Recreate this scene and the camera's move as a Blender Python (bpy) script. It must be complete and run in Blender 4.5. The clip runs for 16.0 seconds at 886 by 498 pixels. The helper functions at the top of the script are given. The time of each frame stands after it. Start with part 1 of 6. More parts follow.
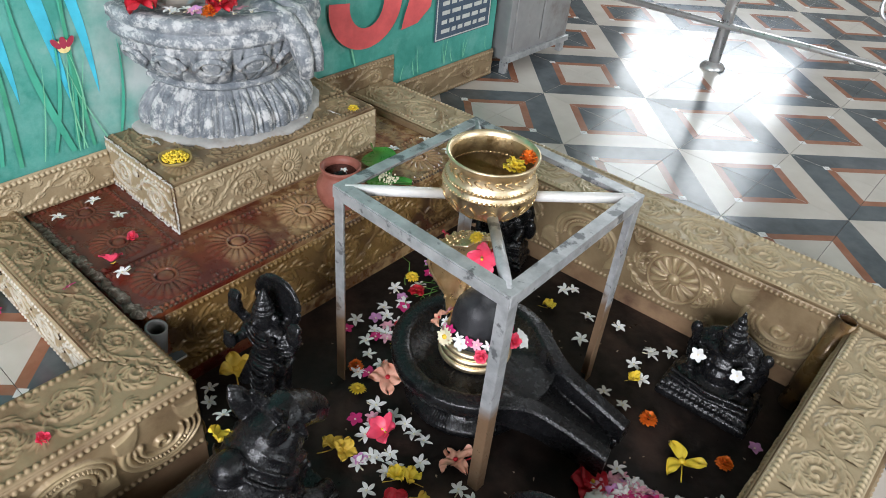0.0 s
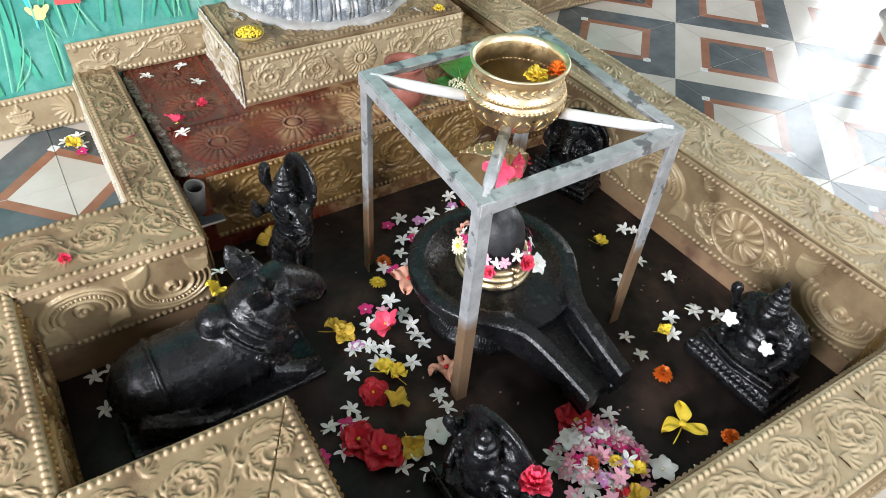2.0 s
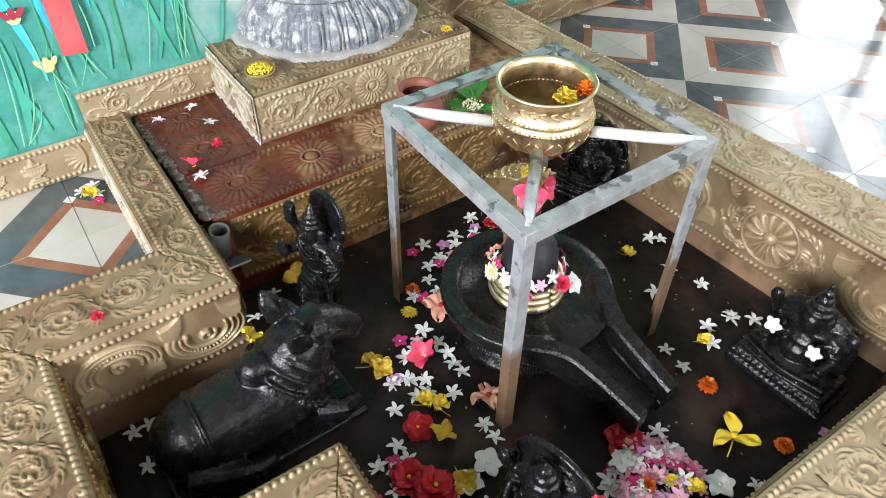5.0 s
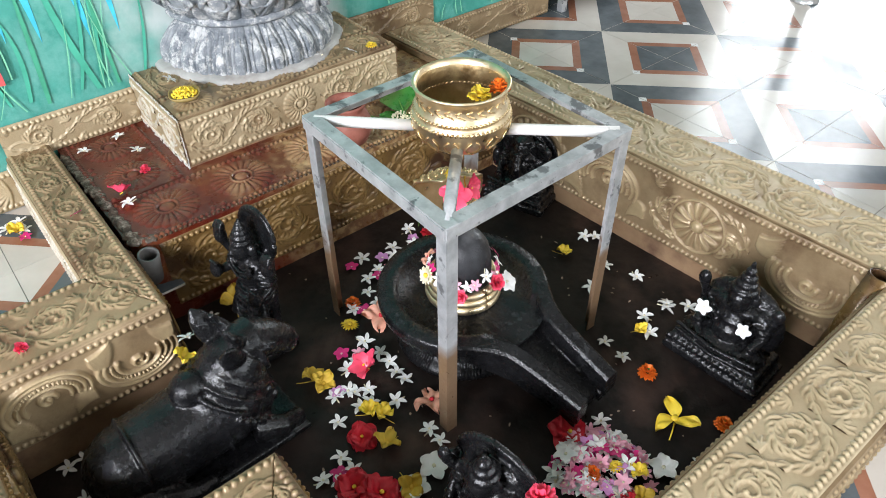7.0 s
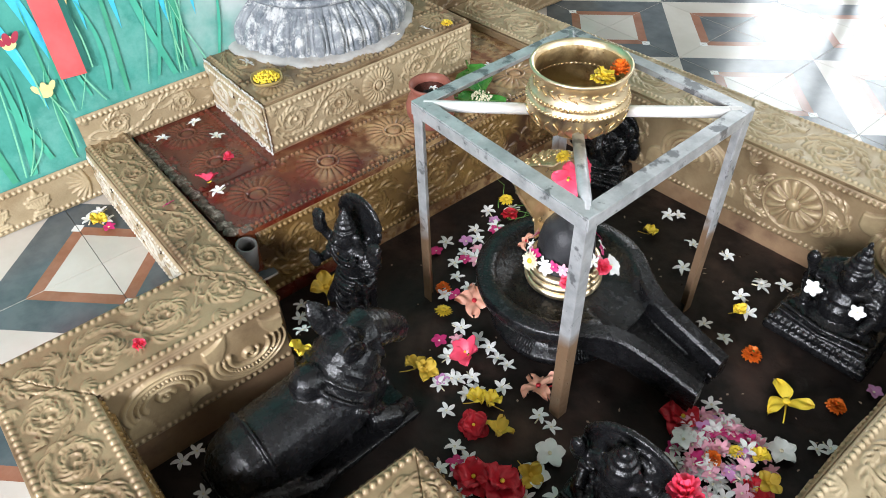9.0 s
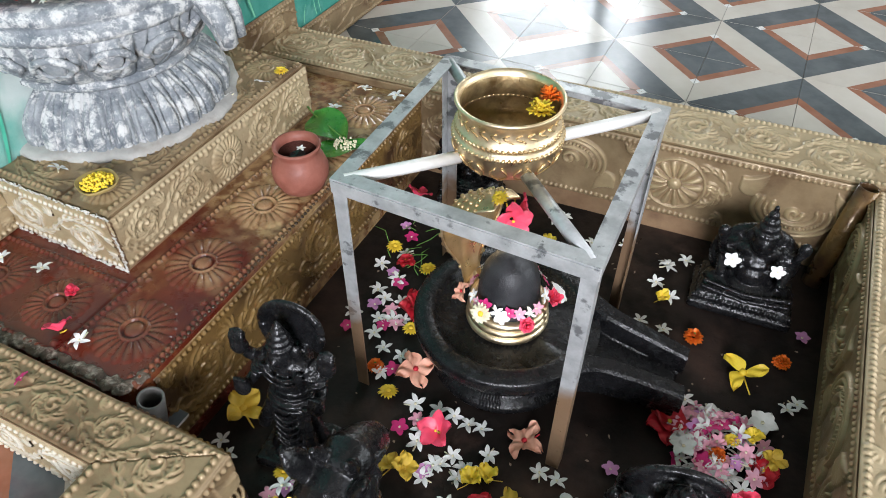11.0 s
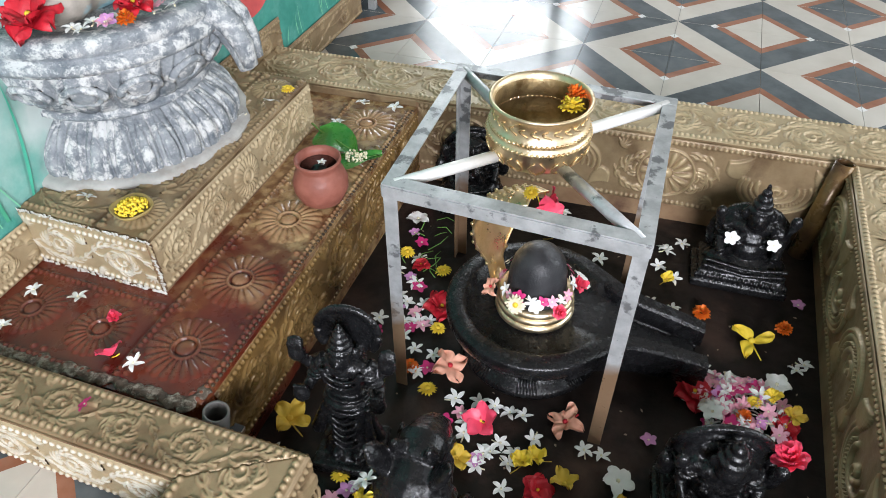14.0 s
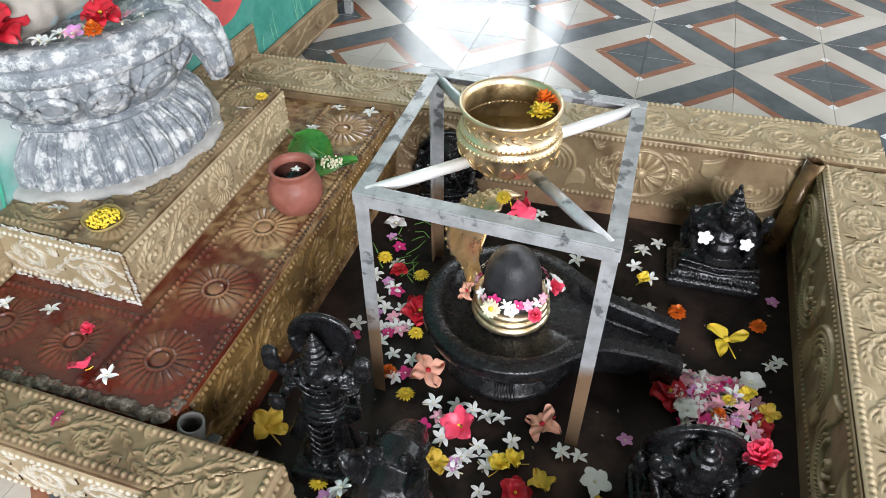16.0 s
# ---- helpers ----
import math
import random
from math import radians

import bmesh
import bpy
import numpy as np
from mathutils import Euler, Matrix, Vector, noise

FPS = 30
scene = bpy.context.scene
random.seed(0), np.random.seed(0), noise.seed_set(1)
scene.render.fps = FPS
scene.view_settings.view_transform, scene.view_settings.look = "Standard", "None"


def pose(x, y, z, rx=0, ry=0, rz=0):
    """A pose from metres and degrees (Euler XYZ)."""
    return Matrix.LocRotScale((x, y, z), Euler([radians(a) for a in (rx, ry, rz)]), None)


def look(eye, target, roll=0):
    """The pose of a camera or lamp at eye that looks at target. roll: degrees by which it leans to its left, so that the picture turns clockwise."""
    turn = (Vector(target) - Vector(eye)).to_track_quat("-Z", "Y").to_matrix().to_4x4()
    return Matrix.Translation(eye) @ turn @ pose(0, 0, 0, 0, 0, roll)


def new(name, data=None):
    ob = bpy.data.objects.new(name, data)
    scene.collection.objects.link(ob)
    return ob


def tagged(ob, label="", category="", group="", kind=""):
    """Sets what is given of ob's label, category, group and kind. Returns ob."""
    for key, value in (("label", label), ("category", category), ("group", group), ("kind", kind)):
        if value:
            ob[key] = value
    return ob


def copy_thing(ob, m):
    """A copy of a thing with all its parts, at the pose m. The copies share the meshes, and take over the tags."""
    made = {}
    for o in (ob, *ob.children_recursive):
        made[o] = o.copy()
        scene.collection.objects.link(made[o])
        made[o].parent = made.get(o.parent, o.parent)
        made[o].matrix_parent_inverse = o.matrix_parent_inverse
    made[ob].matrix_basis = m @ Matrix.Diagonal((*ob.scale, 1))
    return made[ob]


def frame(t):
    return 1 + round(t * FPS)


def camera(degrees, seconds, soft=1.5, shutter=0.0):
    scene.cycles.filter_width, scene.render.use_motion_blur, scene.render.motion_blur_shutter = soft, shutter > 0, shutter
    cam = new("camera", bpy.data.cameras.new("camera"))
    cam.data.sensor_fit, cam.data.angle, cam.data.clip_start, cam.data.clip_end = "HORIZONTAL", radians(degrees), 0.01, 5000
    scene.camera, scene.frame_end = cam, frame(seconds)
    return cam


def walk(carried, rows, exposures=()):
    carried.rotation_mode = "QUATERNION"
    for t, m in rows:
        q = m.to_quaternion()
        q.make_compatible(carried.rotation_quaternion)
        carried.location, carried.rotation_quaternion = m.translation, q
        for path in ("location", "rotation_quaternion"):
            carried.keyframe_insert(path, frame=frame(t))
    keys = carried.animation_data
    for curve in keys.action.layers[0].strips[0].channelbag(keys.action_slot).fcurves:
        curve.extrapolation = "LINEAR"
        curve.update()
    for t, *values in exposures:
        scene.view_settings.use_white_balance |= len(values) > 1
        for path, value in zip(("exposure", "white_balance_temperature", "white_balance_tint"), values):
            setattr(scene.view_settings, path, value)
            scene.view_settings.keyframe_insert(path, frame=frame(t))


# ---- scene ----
cam = camera(64.4, 16.0, soft=0.9)
PATH = [
    (0, (0.78, -0.723, 1.21), (-0.217, 0.526, 0.008), 5.6),
    (0.5, (0.844, -0.706, 1.201), (-0.17, 0.471, -0.06), 4.4),
    (1, (0.844, -0.692, 1.198), (-0.131, 0.403, -0.163), 3.2),
    (1.5, (0.926, -0.576, 1.197), (-0.194, 0.419, -0.129), 3.7),
    (2, (0.981, -0.505, 1.179), (-0.208, 0.316, -0.204), 4.8),
    (2.5, (0.965, -0.515, 1.181), (-0.308, 0.099, -0.234), 3.2),
    (3, (0.918, -0.564, 1.189), (-0.382, -0.024, -0.232), 3.0),
    (3.5, (0.907, -0.596, 1.183), (-0.431, -0.048, -0.198), 1.9),
    (4, (0.895, -0.599, 1.171), (-0.389, -0.08, -0.273), 1.4),
    (4.5, (0.887, -0.595, 1.177), (-0.4, -0.033, -0.247), -0.3),
    (5, (0.907, -0.54, 1.192), (-0.291, 0.293, -0.176), 0.7),
    (5.2, (0.912, -0.521, 1.195), (-0.232, 0.455, -0.124), 1.5),
    (7.3, (0.975, -0.511, 1.16), (-0.203, 0.438, -0.149), -1.0),
    (7.5, (0.964, -0.488, 1.183), (-0.193, 0.445, -0.155), -2.0),
    (8, (0.957, -0.512, 1.168), (-0.145, 0.394, -0.233), -1.4),
    (8.5, (0.913, -0.56, 1.167), (-0.153, 0.384, -0.238), 0.4),
    (9, (0.815, -0.646, 1.172), (-0.325, 0.264, -0.196), -1.9),
    (9.5, (0.706, -0.642, 1.163), (-0.399, 0.32, -0.198), -1.8),
    (10, (0.587, -0.601, 1.149), (-0.423, 0.439, -0.229), -5.6),
    (10.2, (0.548, -0.606, 1.141), (-0.348, 0.516, -0.251), -2.9),
    (12.3, (0.371, -0.813, 1.187), (-0.123, 0.599, -0.142), -1.4),
    (12.5, (0.355, -0.815, 1.187), (-0.152, 0.604, -0.129), -1.1),
    (13, (0.326, -0.812, 1.18), (-0.159, 0.604, -0.146), -0.2),
    (13.5, (0.316, -0.812, 1.176), (-0.193, 0.591, -0.157), -0.5),
    (14, (0.317, -0.81, 1.175), (-0.174, 0.592, -0.164), 0.0),
    (14.5, (0.324, -0.812, 1.181), (-0.173, 0.582, -0.165), -0.3),
    (15, (0.325, -0.807, 1.183), (-0.168, 0.595, -0.155), -0.4),
    (15.5, (0.337, -0.798, 1.185), (-0.116, 0.615, -0.155), -0.6),
    (16, (0.339, -0.799, 1.186), (-0.118, 0.614, -0.153), -0.1),
]
walk(cam, [(t, look(eye, target, roll)) for t, eye, target, roll in PATH],
     exposures=[(0, -0.36), (0.5, -0.24), (1, 0.06), (1.5, 0.18), (2.5, 0.20), (5, 0.18), (7.5, 0.14), (9.5, 0.18), (10, -0.06), (12.5, -0.01), (16, -0.01)])

# ---------- world, large lights ----------
world = bpy.data.worlds.new("sky_world")
scene.world = world
world.use_nodes = True
wn = world.node_tree
sky = wn.nodes.new("ShaderNodeTexSky")
sky.sky_type, sky.sun_disc, sky.sun_elevation, sky.sun_rotation = "NISHITA", False, radians(45), radians(20)
wn.links.new(sky.outputs[0], wn.nodes["Background"].inputs[0])
wn.nodes["Background"].inputs[1].default_value = 0.12


def area_light(name, at, target, w, h, watts, colour):
    data = bpy.data.lights.new(name, "AREA")
    data.shape, data.size, data.size_y, data.energy, data.color = "RECTANGLE", w, h, watts, colour
    ob = new(name, data)
    ob.matrix_world = look(at, target)
    return ob


area_light("window_light_far", (-0.95, 4.15, 1.6), (-0.6, 0, 0.9), 1.2, 1.9, 62, (0.92, 0.97, 1.0))
area_light("window_light_near", (1.5, -3.0, 1.75), (0.1, 0.2, 0.2), 1.6, 0.95, 210, (0.96, 0.98, 1.06))
# fill lamp added on the east side to brighten the green wall
area_light("window_light_side", (3.9, 1.4, 1.9), (0.0, 1.0, 0.9), 3.0, 1.7, 98, (0.92, 0.97, 1.0))


# ---------- materials ----------
def make_mat(name, c1, c2, scale=12.0, rough=0.5, metal=0.0, bump=0.15, bump_scale=90.0, c3=None, scale3=4.0, lo3=0.52, hi3=0.66,
             rough_var=0.15, coat=0.0, per_object=0.0, detail=6.0, dist=0.002, spec=0.5, grain=0.6):
    m = bpy.data.materials.new(name)
    m.use_nodes = True
    nt = m.node_tree
    b = nt.nodes["Principled BSDF"]
    geo = nt.nodes.new("ShaderNodeNewGeometry")

    def noise_node(sc, det=detail):
        n = nt.nodes.new("ShaderNodeTexNoise")
        n.inputs["Scale"].default_value, n.inputs["Detail"].default_value, n.inputs["Roughness"].default_value = sc, det, grain
        nt.links.new(geo.outputs["Position"], n.inputs["Vector"])
        return n

    def mix(f, a, bb):
        x = nt.nodes.new("ShaderNodeMix")
        x.data_type = "RGBA"
        nt.links.new(f, x.inputs[0])
        for sock, v in ((x.inputs[6], a), (x.inputs[7], bb)):
            if isinstance(v, tuple):
                sock.default_value = (*v, 1)
            else:
                nt.links.new(v, sock)
        return x.outputs[2]

    def ramp(f, lo, hi):
        r = nt.nodes.new("ShaderNodeMapRange")
        r.inputs["From Min"].default_value, r.inputs["From Max"].default_value = lo, hi
        nt.links.new(f, r.inputs["Value"])
        return r.outputs[0]

    n1 = noise_node(scale)
    col = mix(ramp(n1.outputs["Fac"], 0.35, 0.65), c1, c2)
    if c3:
        n3 = noise_node(scale3)
        col = mix(ramp(n3.outputs["Fac"], lo3, hi3), col, c3)
    if per_object:
        oi = nt.nodes.new("ShaderNodeObjectInfo")
        hsv = nt.nodes.new("ShaderNodeHueSaturation")
        nt.links.new(ramp(oi.outputs["Random"], 0, 1), hsv.inputs["Fac"])
        mr = nt.nodes.new("ShaderNodeMapRange")
        mr.inputs["To Min"].default_value, mr.inputs["To Max"].default_value = 1 - per_object, 1 + per_object
        nt.links.new(oi.outputs["Random"], mr.inputs["Value"])
        hsv.inputs["Fac"].default_value = 1
        nt.links.remove(hsv.inputs["Fac"].links[0])
        nt.links.new(mr.outputs[0], hsv.inputs["Value"])
        nt.links.new(col, hsv.inputs["Color"])
        col = hsv.outputs[0]
    nt.links.new(col, b.inputs["Base Color"])
    b.inputs["Metallic"].default_value = metal
    b.inputs["Specular IOR Level"].default_value = spec
    mr = nt.nodes.new("ShaderNodeMapRange")
    mr.inputs["From Min"].default_value, mr.inputs["From Max"].default_value = 0.3, 0.7
    mr.inputs["To Min"].default_value, mr.inputs["To Max"].default_value = max(0.02, rough - rough_var), min(1, rough + rough_var)
    n2 = noise_node(scale * 2.3)
    nt.links.new(n2.outputs["Fac"], mr.inputs["Value"])
    nt.links.new(mr.outputs[0], b.inputs["Roughness"])
    if coat:
        b.inputs["Coat Weight"].default_value, b.inputs["Coat Roughness"].default_value = coat, 0.12
    if bump:
        bp = nt.nodes.new("ShaderNodeBump")
        bp.inputs["Strength"].default_value, bp.inputs["Distance"].default_value = bump, dist
        nb = noise_node(bump_scale, 4)
        nt.links.new(nb.outputs["Fac"], bp.inputs["Height"])
        nt.links.new(bp.outputs[0], b.inputs["Normal"])
    return m


GOLD = make_mat("gold_paint", (0.240, 0.165, 0.088), (0.345, 0.250, 0.142), 14, 0.44, 0.18, 0.3, 160, (0.13, 0.075, 0.038), 8, 0.50, 0.70, per_object=0.02)
GOLD_PALE = make_mat("gold_paint_dusty", (0.35, 0.262, 0.150), (0.465, 0.370, 0.230), 11, 0.48, 0.12, 0.3, 160, (0.26, 0.17, 0.085), 9, 0.56, 0.74, per_object=0.02)
# darker, browner and glossier than the plain gold paint
GOLD_DARK = make_mat("gold_paint_wet_dark", (0.17, 0.095, 0.03), (0.28, 0.17, 0.06), 9, 0.3, 0.2, 0.3, 120, (0.06, 0.03, 0.015), 5, 0.48, 0.62)
STAINED = make_mat("vermilion_stained_paint", (0.075, 0.010, 0.006), (0.15, 0.026, 0.011), 8, 0.30, 0.0, 0.3, 120, (0.23, 0.095, 0.035), 5.5, 0.55, 0.70, coat=0.35, grain=0.7)


def raised_paler(m, colour, top=0.0055, amount=0.7):
    """A copy of an embossed paint with the relief's light-dark contrast put into its colour: raised parts paler, patch
    by patch.
    """
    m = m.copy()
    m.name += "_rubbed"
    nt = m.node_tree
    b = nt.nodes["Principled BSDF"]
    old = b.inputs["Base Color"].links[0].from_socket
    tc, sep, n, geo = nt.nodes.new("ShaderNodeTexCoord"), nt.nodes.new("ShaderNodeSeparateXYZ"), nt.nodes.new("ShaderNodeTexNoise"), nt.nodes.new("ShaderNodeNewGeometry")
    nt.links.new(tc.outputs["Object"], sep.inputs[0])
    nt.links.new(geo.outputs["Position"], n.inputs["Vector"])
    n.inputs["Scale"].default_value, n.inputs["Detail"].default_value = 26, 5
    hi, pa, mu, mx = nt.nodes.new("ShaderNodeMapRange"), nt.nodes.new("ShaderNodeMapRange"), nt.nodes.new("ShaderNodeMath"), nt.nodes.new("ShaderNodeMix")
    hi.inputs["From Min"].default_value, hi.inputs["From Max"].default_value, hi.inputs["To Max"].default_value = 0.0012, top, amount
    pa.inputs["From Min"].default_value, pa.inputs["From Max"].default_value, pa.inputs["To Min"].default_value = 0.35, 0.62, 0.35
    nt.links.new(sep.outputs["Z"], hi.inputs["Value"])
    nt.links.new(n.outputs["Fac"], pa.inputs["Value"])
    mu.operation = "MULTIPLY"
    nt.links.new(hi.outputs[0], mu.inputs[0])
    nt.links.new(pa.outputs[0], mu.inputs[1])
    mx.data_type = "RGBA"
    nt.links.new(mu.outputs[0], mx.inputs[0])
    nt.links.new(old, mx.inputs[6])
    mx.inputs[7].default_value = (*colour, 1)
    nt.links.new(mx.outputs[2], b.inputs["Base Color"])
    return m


# relief contrast is put into these colours: raised parts paler than the recesses
EMBOSSED = raised_paler(GOLD, (0.50, 0.385, 0.215))
EMBOSSED_PALE = raised_paler(GOLD_PALE, (0.62, 0.50, 0.31))
EMBOSSED_LIMED = raised_paler(GOLD_PALE, (0.72, 0.68, 0.58), 0.003, 0.95)
EMBOSSED_DARK = raised_paler(GOLD_DARK, (0.40, 0.26, 0.10), amount=0.5)


def platform_paint():
    """Embossed gold paint, soaked dark red towards one end with an uneven edge."""
    m = STAINED.copy()
    m.name = "vermilion_soaked_gold_paint"
    nt = m.node_tree
    b = nt.nodes["Principled BSDF"]
    old = b.inputs["Base Color"].links[0].from_socket
    geo, sep, n, n2 = nt.nodes.new("ShaderNodeNewGeometry"), nt.nodes.new("ShaderNodeSeparateXYZ"), nt.nodes.new("ShaderNodeTexNoise"), nt.nodes.new("ShaderNodeTexNoise")
    n.inputs["Scale"].default_value, n2.inputs["Scale"].default_value = 7, 45
    nt.links.new(geo.outputs["Position"], sep.inputs[0])
    nt.links.new(geo.outputs["Position"], n.inputs["Vector"])
    nt.links.new(geo.outputs["Position"], n2.inputs["Vector"])
    ma = nt.nodes.new("ShaderNodeMath")
    ma.operation = "MULTIPLY_ADD"
    ma.inputs[1].default_value = 0.75
    nt.links.new(n.outputs["Fac"], ma.inputs[0])
    nt.links.new(sep.outputs["Y"], ma.inputs[2])
    mr = nt.nodes.new("ShaderNodeMapRange")
    mr.inputs["From Min"].default_value, mr.inputs["From Max"].default_value = 0.30, 0.52
    nt.links.new(ma.outputs[0], mr.inputs["Value"])
    gold = nt.nodes.new("ShaderNodeMix")
    gold.data_type = "RGBA"
    gold.inputs[6].default_value, gold.inputs[7].default_value = (0.16, 0.075, 0.032, 1), (0.38, 0.25, 0.12, 1)
    r2 = nt.nodes.new("ShaderNodeMapRange")
    r2.inputs["From Min"].default_value, r2.inputs["From Max"].default_value = 0.4, 0.62
    nt.links.new(n2.outputs["Fac"], r2.inputs["Value"])
    nt.links.new(r2.outputs[0], gold.inputs[0])
    mx = nt.nodes.new("ShaderNodeMix")
    mx.data_type = "RGBA"
    nt.links.new(mr.outputs[0], mx.inputs[0])
    nt.links.new(old, mx.inputs[6])
    nt.links.new(gold.outputs[2], mx.inputs[7])
    # the raised petals are rubbed back to gold
    hi = nt.nodes.new("ShaderNodeMapRange")
    hi.inputs["From Min"].default_value, hi.inputs["From Max"].default_value = 0.2290, 0.2322
    hi.inputs["To Max"].default_value = 0.9
    nt.links.new(sep.outputs["Z"], hi.inputs["Value"])
    rub = nt.nodes.new("ShaderNodeMath")
    rub.operation = "MULTIPLY"
    nt.links.new(hi.outputs[0], rub.inputs[0])
    # worn most towards the dry end
    dry = nt.nodes.new("ShaderNodeMapRange")
    dry.inputs["From Min"].default_value, dry.inputs["From Max"].default_value = 0.26, 0.40
    dry.inputs["To Min"].default_value, dry.inputs["To Max"].default_value = 0.10, 0.85
    nt.links.new(ma.outputs[0], dry.inputs["Value"])
    nt.links.new(dry.outputs[0], rub.inputs[1])
    mx2 = nt.nodes.new("ShaderNodeMix")
    mx2.data_type = "RGBA"
    nt.links.new(rub.outputs[0], mx2.inputs[0])
    nt.links.new(mx.outputs[2], mx2.inputs[6])
    mx2.inputs[7].default_value = (0.42, 0.25, 0.13, 1)
    nt.links.new(mx2.outputs[2], b.inputs["Base Color"])
    return m


SOAKED = platform_paint()
MASON = make_mat("stained_plaster", (0.20, 0.115, 0.06), (0.31, 0.20, 0.11), 9, 0.7, 0, 0.4, 80, (0.12, 0.06, 0.035), 5)
PITFLOOR = make_mat("wet_dark_cement", (0.007, 0.005, 0.0045), (0.022, 0.015, 0.012), 11, 0.52, 0, 0.9, 45, (0.085, 0.048, 0.036), 4.2, 0.53, 0.78, rough_var=0.26, spec=0.24)
BLACKSTONE = make_mat("oiled_black_granite", (0.0040, 0.0040, 0.0045), (0.011, 0.011, 0.012), 34, 0.25, 0, 0.6, 330, (0.050, 0.052, 0.055), 22, 0.58, 0.80, rough_var=0.14, spec=0.42, dist=0.0010, grain=0.7)
LINGASTONE = make_mat("worn_grey_black_stone", (0.018, 0.018, 0.020), (0.045, 0.046, 0.049), 18, 0.42, 0, 0.5, 260, (0.11, 0.112, 0.115), 12, 0.54, 0.74, spec=0.4)
GREYSTONE = make_mat("whitewashed_grey_stone", (0.090, 0.110, 0.132), (0.36, 0.38, 0.395), 20, 0.8, 0, 1.0, 120, (0.60, 0.605, 0.595), 26, 0.49, 0.57, detail=12, grain=0.78)
STEEL = make_mat("galvanised_iron", (0.36, 0.37, 0.375), (0.55, 0.56, 0.565), 30, 0.42, 0.4, 0.2, 160, (0.17, 0.175, 0.18), 20, 0.57, 0.62)
WHITEPAINT = make_mat("white_painted_iron", (0.70, 0.69, 0.66), (0.82, 0.81, 0.78), 25, 0.4, 0.1, 0.15, 160, (0.45, 0.44, 0.42), 20, 0.62, 0.7)
BRASS = make_mat("polished_brass", (0.84, 0.67, 0.42), (0.92, 0.77, 0.53), 18, 0.40, 1.0, 0.25, 260, (0.60, 0.42, 0.20), 16, 0.56, 0.76)
BRASS_DULL = make_mat("dull_brass", (0.58, 0.41, 0.20), (0.74, 0.56, 0.32), 20, 0.36, 0.9, 0.25, 220, (0.36, 0.21, 0.09), 12, 0.55, 0.72)
GREENWALL = make_mat("green_distemper", (0.042, 0.27, 0.21), (0.085, 0.385, 0.315), 7, 0.7, 0, 0.3, 60, (0.20, 0.48, 0.42), 6, 0.50, 0.80, grain=0.7)


def lime_splash(m, y, z, reach):
    """Lime splashed on the distemper round the foot of the stone seat, with a ragged edge."""
    nt = m.node_tree
    b = nt.nodes["Principled BSDF"]
    old = b.inputs["Base Color"].links[0].from_socket
    geo, sub, ln, n, ad, mr, mx = (nt.nodes.new("ShaderNode" + k) for k in ("NewGeometry", "VectorMath", "VectorMath", "TexNoise", "Math", "MapRange", "Mix"))
    sub.operation, ln.operation, ad.operation, mx.data_type = "SUBTRACT", "LENGTH", "MULTIPLY_ADD", "RGBA"
    sub.inputs[1].default_value = (-0.775, y, z)
    nt.links.new(geo.outputs["Position"], sub.inputs[0])
    nt.links.new(sub.outputs[0], ln.inputs[0])
    nt.links.new(geo.outputs["Position"], n.inputs["Vector"])
    n.inputs["Scale"].default_value, n.inputs["Detail"].default_value = 10, 9
    ad.inputs[1].default_value = 0.42
    nt.links.new(n.outputs["Fac"], ad.inputs[0])
    nt.links.new(ln.outputs["Value"], ad.inputs[2])
    mr.inputs["From Min"].default_value, mr.inputs["From Max"].default_value = reach + 0.32, reach + 0.12
    mr.inputs["To Max"].default_value = 0.85
    nt.links.new(ad.outputs[0], mr.inputs["Value"])
    nt.links.new(mr.outputs[0], mx.inputs[0])
    nt.links.new(old, mx.inputs[6])
    mx.inputs[7].default_value = (0.60, 0.64, 0.62, 1)
    nt.links.new(mx.outputs[2], b.inputs["Base Color"])


lime_splash(GREENWALL, 0.215, 0.46, 0.27)
# plaster of the unseen hall, kept grey to cut the bounced light
PLASTER = make_mat("dim_plaster", (0.34, 0.32, 0.29), (0.42, 0.40, 0.37), 3, 0.8, 0, 0.2, 40)
GROUT = make_mat("grey_grout", (0.18, 0.17, 0.16), (0.26, 0.25, 0.24), 30, 0.8)
T_CREAM = make_mat("cream_floor_tile", (0.54, 0.495, 0.435), (0.63, 0.59, 0.53), 6, 0.19, 0, 0.04, 40, rough_var=0.05, per_object=0.05)
T_RED = make_mat("terracotta_floor_tile", (0.28, 0.115, 0.065), (0.35, 0.16, 0.10), 20, 0.19, 0, 0.04, 40, rough_var=0.05, per_object=0.06)
T_DARK = make_mat("slate_floor_tile", (0.075, 0.09, 0.10), (0.12, 0.14, 0.15), 14, 0.19, 0, 0.04, 40, rough_var=0.05, per_object=0.06)
T_WHITE = make_mat("white_floor_inset", (0.78, 0.78, 0.76), (0.84, 0.84, 0.82), 20, 0.19, 0, 0.04, 40, rough_var=0.05)


# ---------- mesh helpers ----------
def finish(name, bm, material, parent=None, label="", smooth=True):
    me = bpy.data.meshes.new(name)
    bm.normal_update()
    bm.to_mesh(me)
    bm.free()
    for m in (material if isinstance(material, (list, tuple)) else (material,)):
        me.materials.append(m)
    if smooth:
        me.polygons.foreach_set("use_smooth", [True] * len(me.polygons))
    ob = new(name, me)
    if parent:
        ob.parent = parent
    if label:
        ob["label"] = label
    return ob


def part(name, bm, material, parent, label="", smooth=True):
    return finish(name, bm, material, parent, label, smooth)


